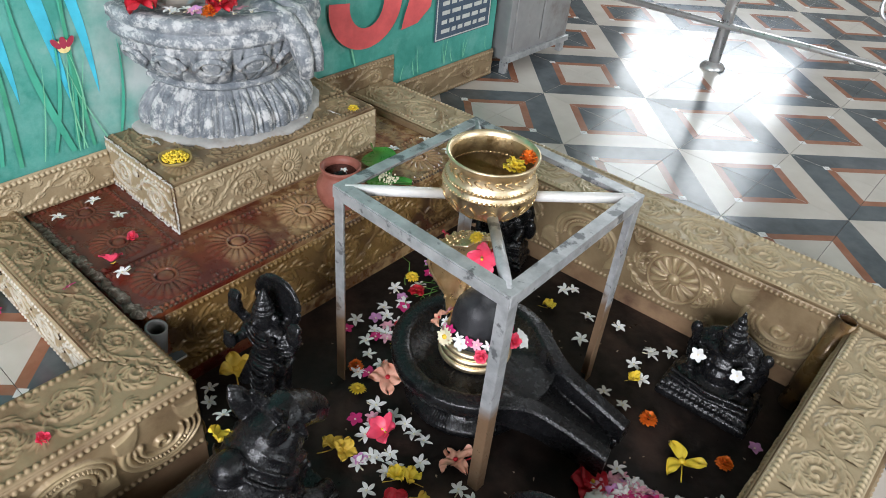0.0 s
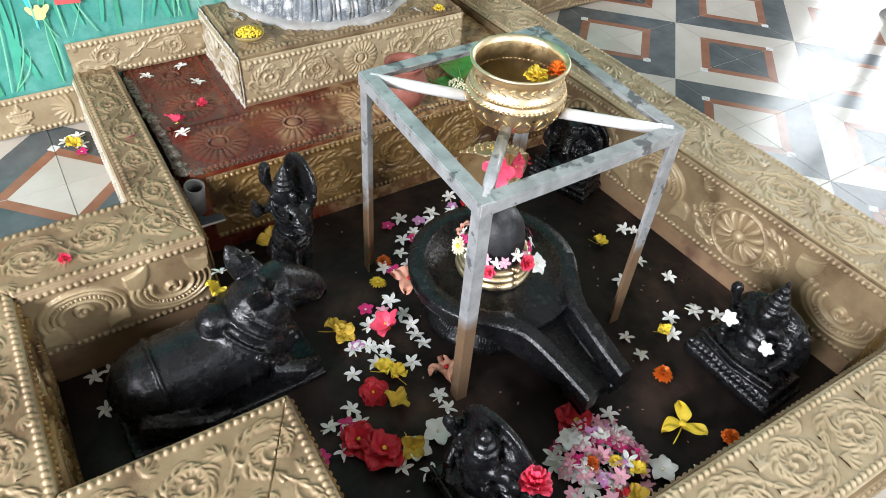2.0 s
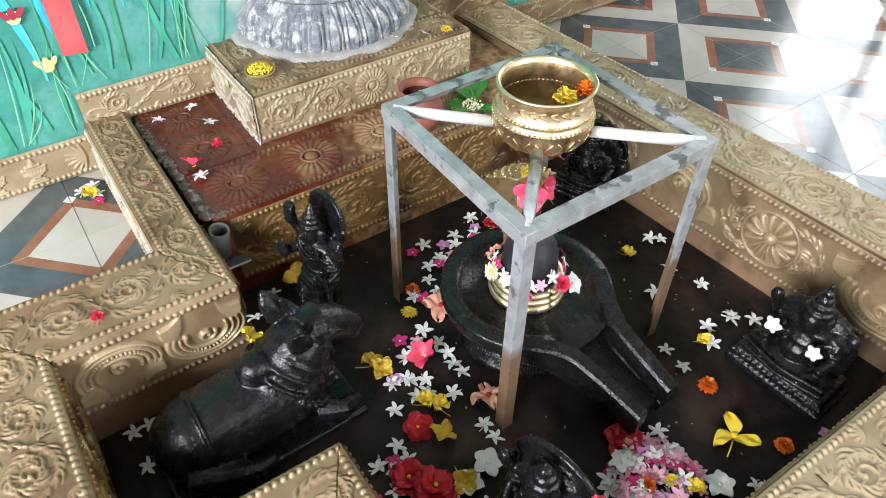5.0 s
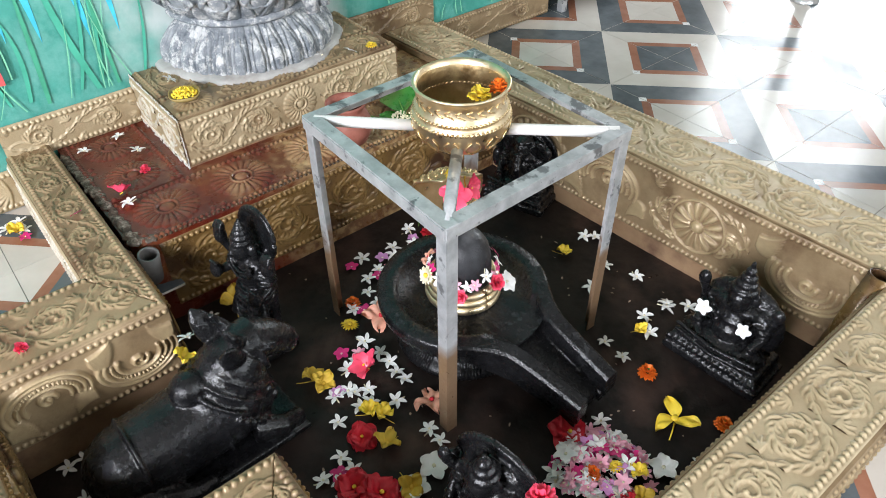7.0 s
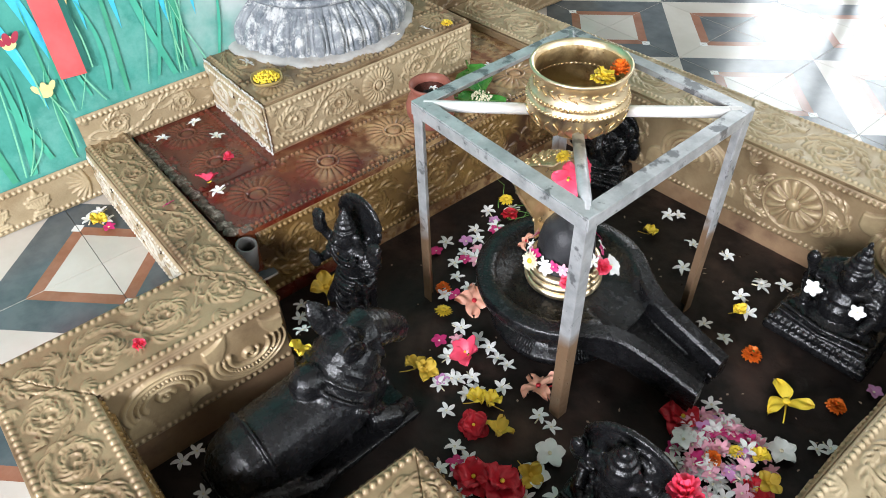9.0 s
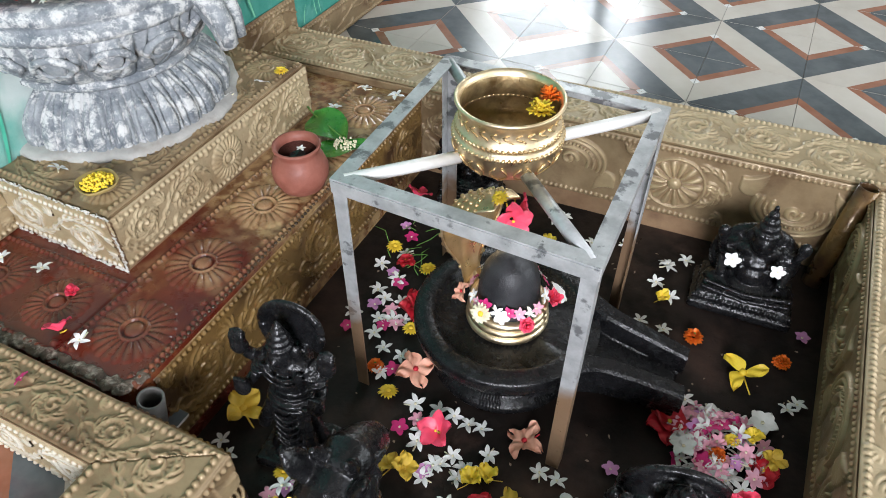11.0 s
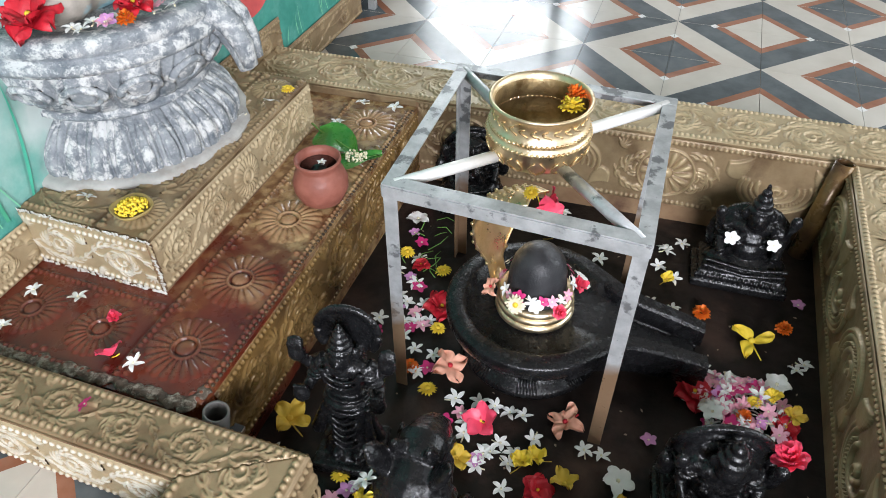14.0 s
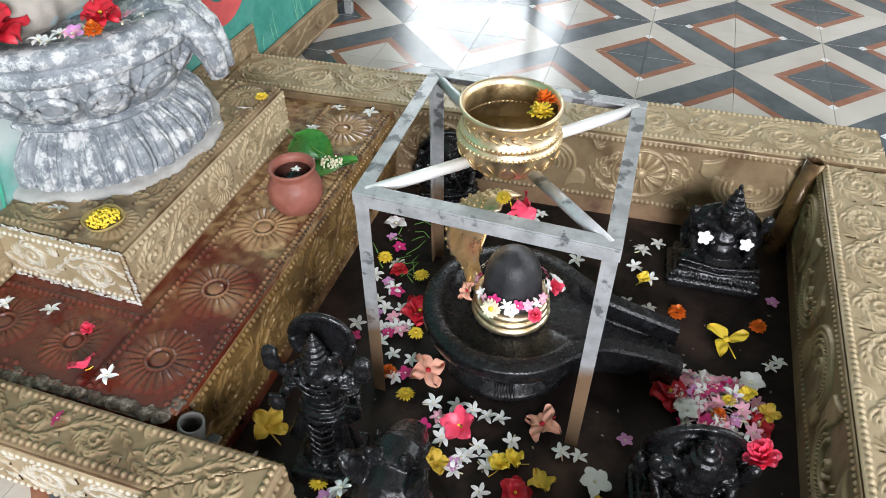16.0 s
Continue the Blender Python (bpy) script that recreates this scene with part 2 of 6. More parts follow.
def add_box(bm, lo, hi, bevel=0.0, m=None):
    r = bmesh.ops.create_cube(bm, size=1)["verts"]
    lo, hi = Vector(lo), Vector(hi)
    for v in r:
        v.co = Vector([(lo[i] + hi[i]) / 2 + v.co[i] * (hi[i] - lo[i]) for i in range(3)])
    if bevel:
        es = list({e for v in r for e in v.link_edges})
        r = list({v for f in bmesh.ops.bevel(bm, geom=es, offset=bevel, segments=2, affect="EDGES", profile=0.6)["faces"] for v in f.verts} | {v for v in r if v.is_valid})
    if m:
        bmesh.ops.transform(bm, matrix=m, verts=[v for v in r if v.is_valid])
    return r


def lathe(bm, prof, at=(0, 0, 0), n=40, m=None, wob=None):
    """Turn (radius, height) pairs round z; wob(angle, i) scales the radius."""
    rings = []
    for i, (r, z) in enumerate(prof):
        ring = []
        for k in range(n):
            a = 2 * math.pi * k / n
            rr = r * (wob(a, i) if wob else 1)
            ring.append(bm.verts.new(Vector(at) + Vector((rr * math.cos(a), rr * math.sin(a), z))))
        rings.append(ring)
    for p, q in zip(rings, rings[1:]):
        for k in range(n):
            bm.faces.new((p[k], p[(k + 1) % n], q[(k + 1) % n], q[k]))
    if prof[0][0] > 1e-5:
        bm.faces.new(rings[0][::-1])
    if prof[-1][0] > 1e-5:
        bm.faces.new(rings[-1])
    if m:
        bmesh.ops.transform(bm, matrix=m, verts=[v for r in rings for v in r])
    return rings


def tube(bm, pts, radii, n=10, flat=1.0, up=(0, 0, 1)):
    """A round (or flattened) sweep through pts."""
    pts = [Vector(p) for p in pts]
    rings = []
    for i, p in enumerate(pts):
        d = (pts[min(i + 1, len(pts) - 1)] - pts[max(i - 1, 0)]).normalized()
        s = d.cross(Vector(up))
        s = s.normalized() if s.length > 1e-4 else Vector((1, 0, 0))
        u = s.cross(d)
        r = radii[i] if isinstance(radii, (list, tuple)) else radii
        rings.append([bm.verts.new(p + s * r * math.cos(2 * math.pi * k / n) + u * r * flat * math.sin(2 * math.pi * k / n)) for k in range(n)])
    for p, q in zip(rings, rings[1:]):
        for k in range(n):
            bm.faces.new((p[k], p[(k + 1) % n], q[(k + 1) % n], q[k]))
    bm.faces.new(rings[0][::-1])
    bm.faces.new(rings[-1])


def ball(bm, at, r, seg=12, m=None):
    """An ellipsoid of seg by about half as many faces; m turns it about its middle."""
    rx, ry, rz = (r, r, r) if isinstance(r, (int, float)) else r
    rows_, c = max(4, seg * 2 // 3), Vector(at)

    def put(x, y, z):
        p = Vector((x * rx, y * ry, z * rz))
        return bm.verts.new((m.to_3x3() @ p if m else p) + c)
    top, low = put(0, 0, 1), put(0, 0, -1)
    rings = []
    for i in range(1, rows_):
        b = math.pi * i / rows_
        rings.append([put(math.sin(b) * math.cos(2 * math.pi * k / seg), math.sin(b) * math.sin(2 * math.pi * k / seg), math.cos(b)) for k in range(seg)])
    for k in range(seg):
        n = (k + 1) % seg
        bm.faces.new((top, rings[0][k], rings[0][n]))
        bm.faces.new((low, rings[-1][n], rings[-1][k]))
        for p, q in zip(rings, rings[1:]):
            bm.faces.new((p[k], q[k], q[n], p[n]))


# ---------- embossed relief tiles ----------
RES = 0.0021


def discs_along(fn, n, r0, r1, h0, h1):
    return [(*fn(i / n), r0 + (r1 - r0) * i / n, h0 + (h1 - h0) * i / n) for i in range(n + 1)]


def leaf_stroke(x, y, a, ln, bend, r, h, n=14):
    """A curved leaf as overlapping discs: it sets out at the angle a, swells and runs to a point."""
    out = []
    for i in range(n + 1):
        q = i / n
        out.append((x, y, r * (0.28 + 0.72 * math.sin(math.pi * (0.12 + 0.83 * q))), h * (1 - 0.45 * q)))
        aa = a + bend * q
        x, y = x + ln / n * math.cos(aa), y + ln / n * math.sin(aa)
    return out


def scroll_discs(P, W, flip, beads=False):
    """One running-scroll motif: a coiled stem that sheds crescent leaves all round, and leaf sprays in the free corners, as overlapping discs (u, v, radius, height)."""
    out = []
    s = -1 if flip else 1
    k = min(W / 0.125, P / 0.11)
    cx, cy, R = P * 0.52, s * 0.03 * W, min(W * 0.245, P * 0.27)

    def coil(t):
        a = math.pi * (1.15 - 3.3 * t)
        r = R * (1.06 - 0.92 * t ** 0.9)
        return cx + r * math.cos(a) * 1.08, cy + s * r * math.sin(a)

    def stem(t):
        return P * t, -s * W * (0.30 * math.sin(math.pi * t) + 0.02 * math.sin(3 * math.pi * t))
    if beads:
        # nested sweeping bands with a row of beads between
        for j, f in enumerate((1.36, 1.16, 0.74)):
            for i in range(121):
                a = math.pi * (1.10 - 1.20 * i / 120)
                out.append((cx + f * R * math.cos(a) * 1.34, cy + s * (f * R * math.sin(a) - 0.10 * R), 0.0042 * k * (1 - 0.4 * i / 120), 0.0058))
        out += [(cx + 0.95 * R * math.cos(a) * 1.34, cy + s * (0.95 * R * math.sin(a) - 0.10 * R), 0.0036, 0.0075) for a in [math.pi * (1.05 - 1.12 * i / 23) for i in range(24)]]
        out += discs_along(lambda t: (cx + 0.40 * R * (1 - 0.8 * t) * math.cos(7 * t), cy + s * 0.40 * R * (1 - 0.8 * t) * math.sin(7 * t)), 50, 0.0040 * k, 0.0030 * k, 0.006, 0.007)
        for j in range(9):
            q = j / 8
            out += leaf_stroke(P * 0.04, s * W * (-0.30 + 0.12 * q), s * (0.1 + 0.9 * q), (0.060 - 0.02 * q) * k * 0.62, -s * 1.1, 0.0042 * k, 0.0060)
            out += leaf_stroke(P * 0.97, s * W * (-0.26 + 0.10 * q), math.pi - s * (0.2 + 0.9 * q), (0.055 - 0.02 * q) * k * 0.62, s * 1.2, 0.0040 * k, 0.0060)
        return out
    out += discs_along(stem, 70, 0.0026 * k, 0.0026 * k, 0.0040, 0.0040)
    out += discs_along(coil, 110, 0.0030 * k, 0.0020 * k, 0.0048, 0.0044)
    out += discs_along(lambda t: tuple(c + (p - c) * 0.86 for p, c in zip(coil(t * 0.55), (cx, cy))), 60, 0.0017 * k, 0.0012 * k, 0.0036, 0.0030)
    out.append((*coil(1), 0.0046 * k, 0.0058))
    x0, y0 = coil(0)
    x1, y1 = stem(0.06)
    out += discs_along(lambda t: (x1 + (x0 - x1) * t, y1 + (y0 - y1) * t + s * 0.010 * k * math.sin(math.pi * t)), 24, 0.0022 * k, 0.0032 * k, 0.004, 0.0048)
    # crescent leaves shed outwards and inwards by the coil
    for j in range(15):
        px, py = coil(0.015 + 0.040 * j)
        qx, qy = coil(0.025 + 0.040 * j)
        a = math.atan2(qy - py, qx - px)
        big = 1.0 if j % 3 == 0 else 0.72 if j % 3 == 1 else 0.55
        out += leaf_stroke(px, py, a + s * 0.95, 0.030 * k * big, -s * 1.5, 0.0034 * k, 0.0050)
        if j < 10:
            out += leaf_stroke(px, py, a - s * 0.7, 0.016 * k * big, -s * 1.2, 0.0024 * k, 0.0042)
    # pairs of leaves along the stem
    for j in range(8):
        t = 0.07 + 0.115 * j
        px, py = stem(t)
        qx, qy = stem(t + 0.02)
        a = math.atan2(qy - py, qx - px)
        ln = (0.028 if j % 2 else 0.020) * k
        out += leaf_stroke(px, py, a - s * 0.85, ln, s * 1.3, 0.0032 * k, 0.0048)
        out += leaf_stroke(px, py, a + s * 0.75, ln * 0.7, -s * 1.2, 0.0026 * k, 0.0044)
    # sprays in the free corners
    for ux, uv, base in ((0.93, 0.16, 0.2), (0.05, 0.33, -0.9)):
        for j in range(6):
            out += leaf_stroke(P * ux, s * W * uv, s * (base + 0.5 * j), (0.026 - 0.003 * abs(j - 2.5)) * k, s * 0.9, 0.0030 * k, 0.0048)
    return out


def rosette_discs(u, v, R, petals=14, hgt=0.006):
    out = [(u, v, R * 0.27, hgt * 1.3)]
    for j in range(petals):
        a = 2 * math.pi * j / petals
        for i in range(9):
            q = 0.34 + 0.60 * i / 8
            out.append((u + R * q * math.cos(a), v + R * q * math.sin(a), R * (0.05 + 0.095 * (i / 8)), hgt * (0.6 + 0.4 * math.sin(math.pi * i / 8))))
    return out


def ring_discs(u, v, R, r, h, n=90):
    return [(u + R * math.cos(2 * math.pi * i / n), v + R * math.sin(2 * math.pi * i / n), r, h) for i in range(n)]


def lotus_pot_discs(u, v, k):
    """A footed urn with a petalled bowl and a bud."""
    out = []
    for z, w, h in ((-0.030, 0.017, 0.0055), (-0.024, 0.012, 0.0050), (-0.016, 0.006, 0.0060), (-0.006, 0.020, 0.0050), (0.006, 0.022, 0.0040)):
        out += [(u + (i / 12 - 0.5) * 2 * w * k, v + z * k, 0.0040 * k, h) for i in range(13)]
    for j in range(7):
        x = (j - 3) / 3
        out += leaf_stroke(u + x * 0.012 * k, v - 0.012 * k, math.pi / 2 - 0.5 * x, 0.020 * k, -0.3 * x, 0.0040 * k, 0.0062)
    out += [(u + (i / 10 - 0.5) * 0.026 * k, v + 0.013 * k, 0.0032 * k, 0.0062) for i in range(11)]
    out += [(u, v + (0.018 + 0.003 * i) * k, (0.0075 - 0.0014 * i) * k, 0.006) for i in range(5)]
    return out


def relief_map(kind, P, W):
    discs = []
    if kind == "scroll":
        discs = scroll_discs(P, W, False)
    elif kind == "scroll_flip":
        discs = scroll_discs(P, W, True)
    elif kind in ("grand", "grand_flip"):
        discs = [(u, v, r, h * 1.4) for u, v, r, h in scroll_discs(P, W, kind != "grand", True)]
    elif kind == "rosette":
        R = min(P, W) * 0.37
        discs = rosette_discs(P / 2, 0, R, 22, 0.0065) + ring_discs(P / 2, 0, R * 0.36, 0.0030, 0.0075) + [(P / 2 + u * P * 0.43, v * W * 0.36, 0.006, 0.005) for u in (-1, 1) for v in (-1, 1)]
    elif kind == "mixed":
        R = W * 0.30
        discs = []
        for f in (False, True):
            d = scroll_discs(P * 0.5, W, f)
            discs += [(u if not f else P - u, v, r, h * 1.4) for u, v, r, h in d]
        discs = [d for d in discs if math.hypot(d[0] - P / 2, d[1]) > R * 1.22 + d[2]]
        discs += rosette_discs(P * 0.5, 0, R, 14, 0.0095) + ring_discs(P * 0.5, 0, R * 1.16, 0.0035, 0.006)
    elif kind == "pots":
        for i in range(1, 5):
            discs += lotus_pot_discs(P * (i + 0.5) / 6, 0, W / 0.095)
        for ux, sg in ((0.035, 1), (0.965, -1)):
            for j in range(9):
                a = (-1.35 + 2.7 * j / 8)
                discs += leaf_stroke(P * ux, 0, a if sg > 0 else math.pi - a, 0.046, 0, 0.0046, 0.0055, 18)
    if kind != "plain":
        nb = max(3, round(P / 0.0128))
        for sgn in (-1, 1):
            discs += [((i + 0.5) * P / nb, sgn * (W / 2 - 0.0105), 0.0052, 0.0052) for i in range(nb)]
    nu, nv = max(4, round(P / RES)), max(4, round(W / RES))
    u, v = np.meshgrid(np.linspace(0, P, nu + 1), np.linspace(-W / 2, W / 2, nv + 1), indexing="ij")
    H = np.zeros(u.shape)
    for du, dv, r, h in discs:
        i0, i1 = max(0, int((du - r) / P * nu)), min(nu, int((du + r) / P * nu) + 1)
        j0, j1 = max(0, int((dv - r + W / 2) / W * nv)), min(nv, int((dv + r + W / 2) / W * nv) + 1)
        if i1 < i0 or j1 < j0:
            continue
        q = 1 - ((u[i0:i1 + 1, j0:j1 + 1] - du) ** 2 + (v[i0:i1 + 1, j0:j1 + 1] - dv) ** 2) / r ** 2
        H[i0:i1 + 1, j0:j1 + 1] = np.maximum(H[i0:i1 + 1, j0:j1 + 1], h * np.sqrt(np.maximum(q, 0)))
    H[:, [0, -1]] = -0.003
    return u, v, H


MAPS, MESHES = {}, {}


def relief_mesh(kind, P, W, material, trim0=(0, 0), trim1=(0, 0)):
    key = (kind, round(P, 3), round(W, 3), material.name, trim0, trim1)
    if key in MESHES:
        return MESHES[key]
    mk = key[:3]
    if mk not in MAPS:
        MAPS[mk] = relief_map(kind, P, W)
    u, v, H = MAPS[mk]
    q = v / W + 0.5
    lo = np.maximum(0, trim0[0] * (1 - q) + trim0[1] * q)
    hi = P - np.maximum(0, trim1[0] * (1 - q) + trim1[1] * q)
    H = np.where((u < lo) | (u > hi), -0.003, H)
    u = np.clip(u, np.minimum(lo, hi), np.maximum(lo, hi))
    nu, nv = u.shape
    co = np.stack([u, v, H], -1).reshape(-1, 3)
    idx = np.arange(nu * nv).reshape(nu, nv)
    f = np.stack([idx[:-1, :-1], idx[1:, :-1], idx[1:, 1:], idx[:-1, 1:]], -1).reshape(-1, 4)
    area = np.abs((u[1:, :-1] - u[:-1, :-1]) + (u[1:, 1:] - u[:-1, 1:])).reshape(-1)
    f = f[area > 1e-6]
    me = bpy.data.meshes.new("relief_tile")
    me.from_pydata(co.tolist(), [], f.tolist())
    me.polygons.foreach_set("use_smooth", [True] * len(me.polygons))
    me.materials.append(material)
    MESHES[key] = me
    return me


def relief_run(parent, a, b, up, W, kinds, material, pitch=0.24, lift=0.002, name="relief_tile", trim0=(0, 0), trim1=(0, 0)):
    """Tiles of embossed relief from a to b (the middle line of the band); up: the way across the band. They face (b - a) x up.
    trim0, trim1: how much is mitred off the two ends, at the lower and the upper side of the band."""
    a, b, V = Vector(a), Vector(b), Vector(up).normalized()
    L = (b - a).length
    n = max(1, round(L / pitch))
    P = L / n
    U = (b - a) / L
    N = U.cross(V)
    for i in range(n):
        e0 = tuple(round(t - P * i, 4) for t in trim0)
        e1 = tuple(round(t - P * (n - 1 - i), 4) for t in trim1)
        e0, e1 = (e0 if max(e0) > 0 else (0, 0)), (e1 if max(e1) > 0 else (0, 0))
        ob = new(name, relief_mesh(kinds[i % len(kinds)], P, W, material, e0, e1))
        o = a + U * P * i + N * lift
        ob.matrix_world = Matrix(((U.x, V.x, N.x, o.x), (U.y, V.y, N.y, o.y), (U.z, V.z, N.z, o.z), (0, 0, 0, 1)))
        ob.parent = parent


SCROLLS = ("scroll", "scroll_flip")

# ---------- setting ----------
FLOOR_Z, TOP, PLAT, PED = 0.11, 0.245, 0.225, 0.352
WALL_X, NEAR_Y, RIGHT_X, FRONT_X = -0.775, -0.335, 0.755, -0.275


def far_y(x):
    return 0.70 + 0.06 * x


bm = bmesh.new()
add_box(bm, (-0.30, -0.70, -0.06), (0.80, 0.80, 0.0))
tagged(finish("pit_floor", bm, PITFLOOR, smooth=False), "wet dark cement floor of the sunken shrine pit", "floor", kind="structure")


def masonry(name, corners, z0, z1, label):
    """A wall block on a four-cornered plan."""
    bm = bmesh.new()
    lo = [bm.verts.new((x, y, z0)) for x, y in corners]
    hi = [bm.verts.new((x, y, z1)) for x, y in corners]
    bm.faces.new(lo[::-1])
    bm.faces.new(hi)
    for i in range(4):
        j = (i + 1) % 4
        bm.faces.new((lo[i], lo[j], hi[j], hi[i]))
    bmesh.ops.bevel(bm, geom=[e for e in bm.edges if e.verts[0].co.z > z1 - 1e-4 and e.verts[1].co.z > z1 - 1e-4], offset=0.006, segments=2, affect="EDGES")
    for f in bm.faces:
        f.material_index = 1 if f.calc_center_median().z > z1 - 0.008 else 0
    return tagged(finish(name, bm, [MASON, GOLD], smooth=False), label, "parapet", kind="structure")


def box_wall(name, x0, x1, y0, y1, z0, z1, label):
    return masonry(name, [(x0, y0), (x1, y0), (x1, y1), (x0, y1)], z0, z1, label)


LOWLABEL = "low gold-painted parapet with embossed scroll tiles"
OUT = -0.06
# far parapet, slightly out of square
OX = 0.185
wall_far = masonry("wall_far", [(WALL_X, far_y(WALL_X)), (0.905, far_y(0.905)), (0.905, far_y(0.905) + OX), (WALL_X, far_y(WALL_X) + OX)], OUT, TOP, LOWLABEL)
wall_right = box_wall("wall_right", RIGHT_X, 0.905, -0.435, far_y(RIGHT_X) - 0.003, OUT, TOP, LOWLABEL)
wall_near_left = box_wall("wall_near_left", WALL_X, -0.232, -0.435, NEAR_Y, OUT, TOP, LOWLABEL)
wall_niche_left = box_wall("wall_niche_left", -0.230, -0.060, -0.664, NEAR_Y, OUT, TOP, LOWLABEL)
wall_niche_end = box_wall("wall_niche_end", -0.230, 0.512, -0.800, -0.666, OUT, TOP, LOWLABEL)
wall_niche_right = box_wall("wall_niche_right", 0.343, 0.512, -0.664, NEAR_Y, OUT, TOP, LOWLABEL)
wall_near_right = box_wall("wall_near_right", 0.514, RIGHT_X - 0.002, -0.435, NEAR_Y, OUT, TOP, LOWLABEL)

# tiles on the tops
Z = TOP
relief_run(wall_far, (-0.76, far_y(-0.76) + 0.092, Z), (0.90, far_y(0.90) + 0.092, Z), (-0.06, 1, 0), 0.17, SCROLLS, EMBOSSED_PALE, 0.15)
relief_run(wall_right, (0.829, 0.735, Z), (0.829, -0.43, Z), (1, 0, 0), 0.142, SCROLLS, EMBOSSED_PALE, 0.13)
relief_run(wall_near_left, (-0.77, -0.385, Z), (-0.060, -0.385, Z), (0, 1, 0), 0.098, SCROLLS, EMBOSSED, 0.118, trim1=(0.17, 0))
relief_run(wall_niche_left, (-0.145, -0.800, Z), (-0.145, -0.336, Z), (-1, 0, 0), 0.168, SCROLLS, EMBOSSED, 0.116, trim0=(0.135, 0), trim1=(0, 0.10))
relief_run(wall_niche_end, (-0.230, -0.733, Z), (0.512, -0.733, Z), (0, 1, 0), 0.134, SCROLLS, EMBOSSED, 0.106, trim0=(0, 0.17), trim1=(0, 0.17))
relief_run(wall_niche_right, (0.428, -0.800, Z), (0.428, -0.336, Z), (-1, 0, 0), 0.168, SCROLLS, EMBOSSED, 0.116, trim0=(0, 0.135), trim1=(0.10, 0))
relief_run(wall_near_right, (0.343, -0.385, Z), (0.752, -0.385, Z), (0, 1, 0), 0.098, SCROLLS, EMBOSSED, 0.118, trim0=(0.17, 0))
# tiles on the faces that look into the pit
FH, FM = 0.195, 0.145
GRAND = ("mixed", "grand_flip", "mixed", "grand")
relief_run(wall_far, (-0.272, far_y(-0.272), FM), (0.752, far_y(0.752), FM), (0, 0, 1), FH, ("mixed", "grand", "mixed", "grand_flip"), EMBOSSED, 0.256)
relief_run(wall_far, (WALL_X + 0.01, far_y(WALL_X), PLAT + 0.010), (-0.28, far_y(-0.28), PLAT + 0.010), (0, 0, 1), 0.02, ("plain",), EMBOSSED, 0.25)
relief_run(wall_right, (RIGHT_X, 0.73, FM), (RIGHT_X, -0.33, FM), (0, 0, 1), FH, ("grand", "grand_flip"), EMBOSSED, 0.22)
relief_run(wall_niche_left, (-0.060, -0.66, FM + 0.016), (-0.060, -0.337, FM + 0.016), (0, 0, 1), 0.165, ("grand", "grand_flip"), EMBOSSED, 0.165)
relief_run(wall_niche_right, (0.343, -0.337, FM), (0.343, -0.66, FM), (0, 0, 1), FH, ("grand", "grand_flip"), EMBOSSED_DARK, 0.165)
relief_run(wall_niche_end, (0.34, -0.666, FM), (-0.057, -0.666, FM), (0, 0, 1), FH, ("grand", "grand_flip"), EMBOSSED_DARK, 0.2)
relief_run(wall_near_right, (0.752, NEAR_Y, FM), (0.345, NEAR_Y, FM), (0, 0, 1), FH, ("grand", "grand_flip"), EMBOSSED_DARK, 0.2)
relief_run(wall_near_left, (-0.062, NEAR_Y, FM), (-0.270, NEAR_Y, FM), (0, 0, 1), FH, ("grand", "grand_flip"), EMBOSSED_DARK, 0.2)
# tiles on the outer faces
OH, OM = 0.12, FLOOR_Z + 0.066
relief_run(wall_near_left, (WALL_X + 0.01, -0.435, OM), (-0.232, -0.435, OM), (0, 0, 1), OH, SCROLLS, EMBOSSED_LIMED, 0.135)
relief_run(wall_niche_left, (-0.230, -0.437, OM), (-0.230, -0.664, OM), (0, 0, 1), OH, SCROLLS, EMBOSSED, 0.115)
relief_run(wall_niche_end, (-0.230, -0.666, OM), (-0.230, -0.800, OM), (0, 0, 1), OH, SCROLLS, EMBOSSED, 0.14)
relief_run(wall_right, (0.905, -0.43, OM), (0.905, 0.73, OM), (0, 0, 1), OH, SCROLLS, EMBOSSED, 0.15)
relief_run(wall_far, (0.90, far_y(0.9) + OX, OM), (WALL_X + 0.01, far_y(WALL_X) + OX, OM), (0, 0, 1), OH, SCROLLS, EMBOSSED, 0.15)

# platform
bm = bmesh.new()
px0, py0 = WALL_X, NEAR_Y + 0.012
pts = [(px0, py0), (FRONT_X - 0.05, py0)]
pts += [(FRONT_X - 0.05 + 0.05 * math.sin(a), py0 + 0.05 - 0.05 * math.cos(a)) for a in (0.4, 0.8, 1.2, 1.57)]
pts += [(FRONT_X, far_y(FRONT_X) - 0.002), (px0, far_y(px0) - 0.002)]
lo = [bm.verts.new((x, y, OUT)) for x, y in pts]
hi = [bm.verts.new((x, y, PLAT)) for x, y in pts]
bm.faces.new(hi)
for i in range(len(pts)):
    j = (i + 1) % len(pts)
    bm.faces.new((lo[i], lo[j], hi[j], hi[i]))
platform = tagged(finish("platform", bm, [SOAKED], smooth=False), "raised platform, dark red wet stain over embossed gold paint", "platform", kind="structure")
relief_run(platform, (FRONT_X - 0.092, 0.06, PLAT), (FRONT_X - 0.092, 0.66, PLAT), (-1, 0, 0), 0.18, ("rosette",), SOAKED, 0.2, 0.0015, "rosette_tile")
relief_run(platform, (FRONT_X - 0.092, -0.30, PLAT), (FRONT_X - 0.092, 0.06, PLAT), (-1, 0, 0), 0.18, ("rosette",), SOAKED, 0.18, 0.0015, "rosette_tile")
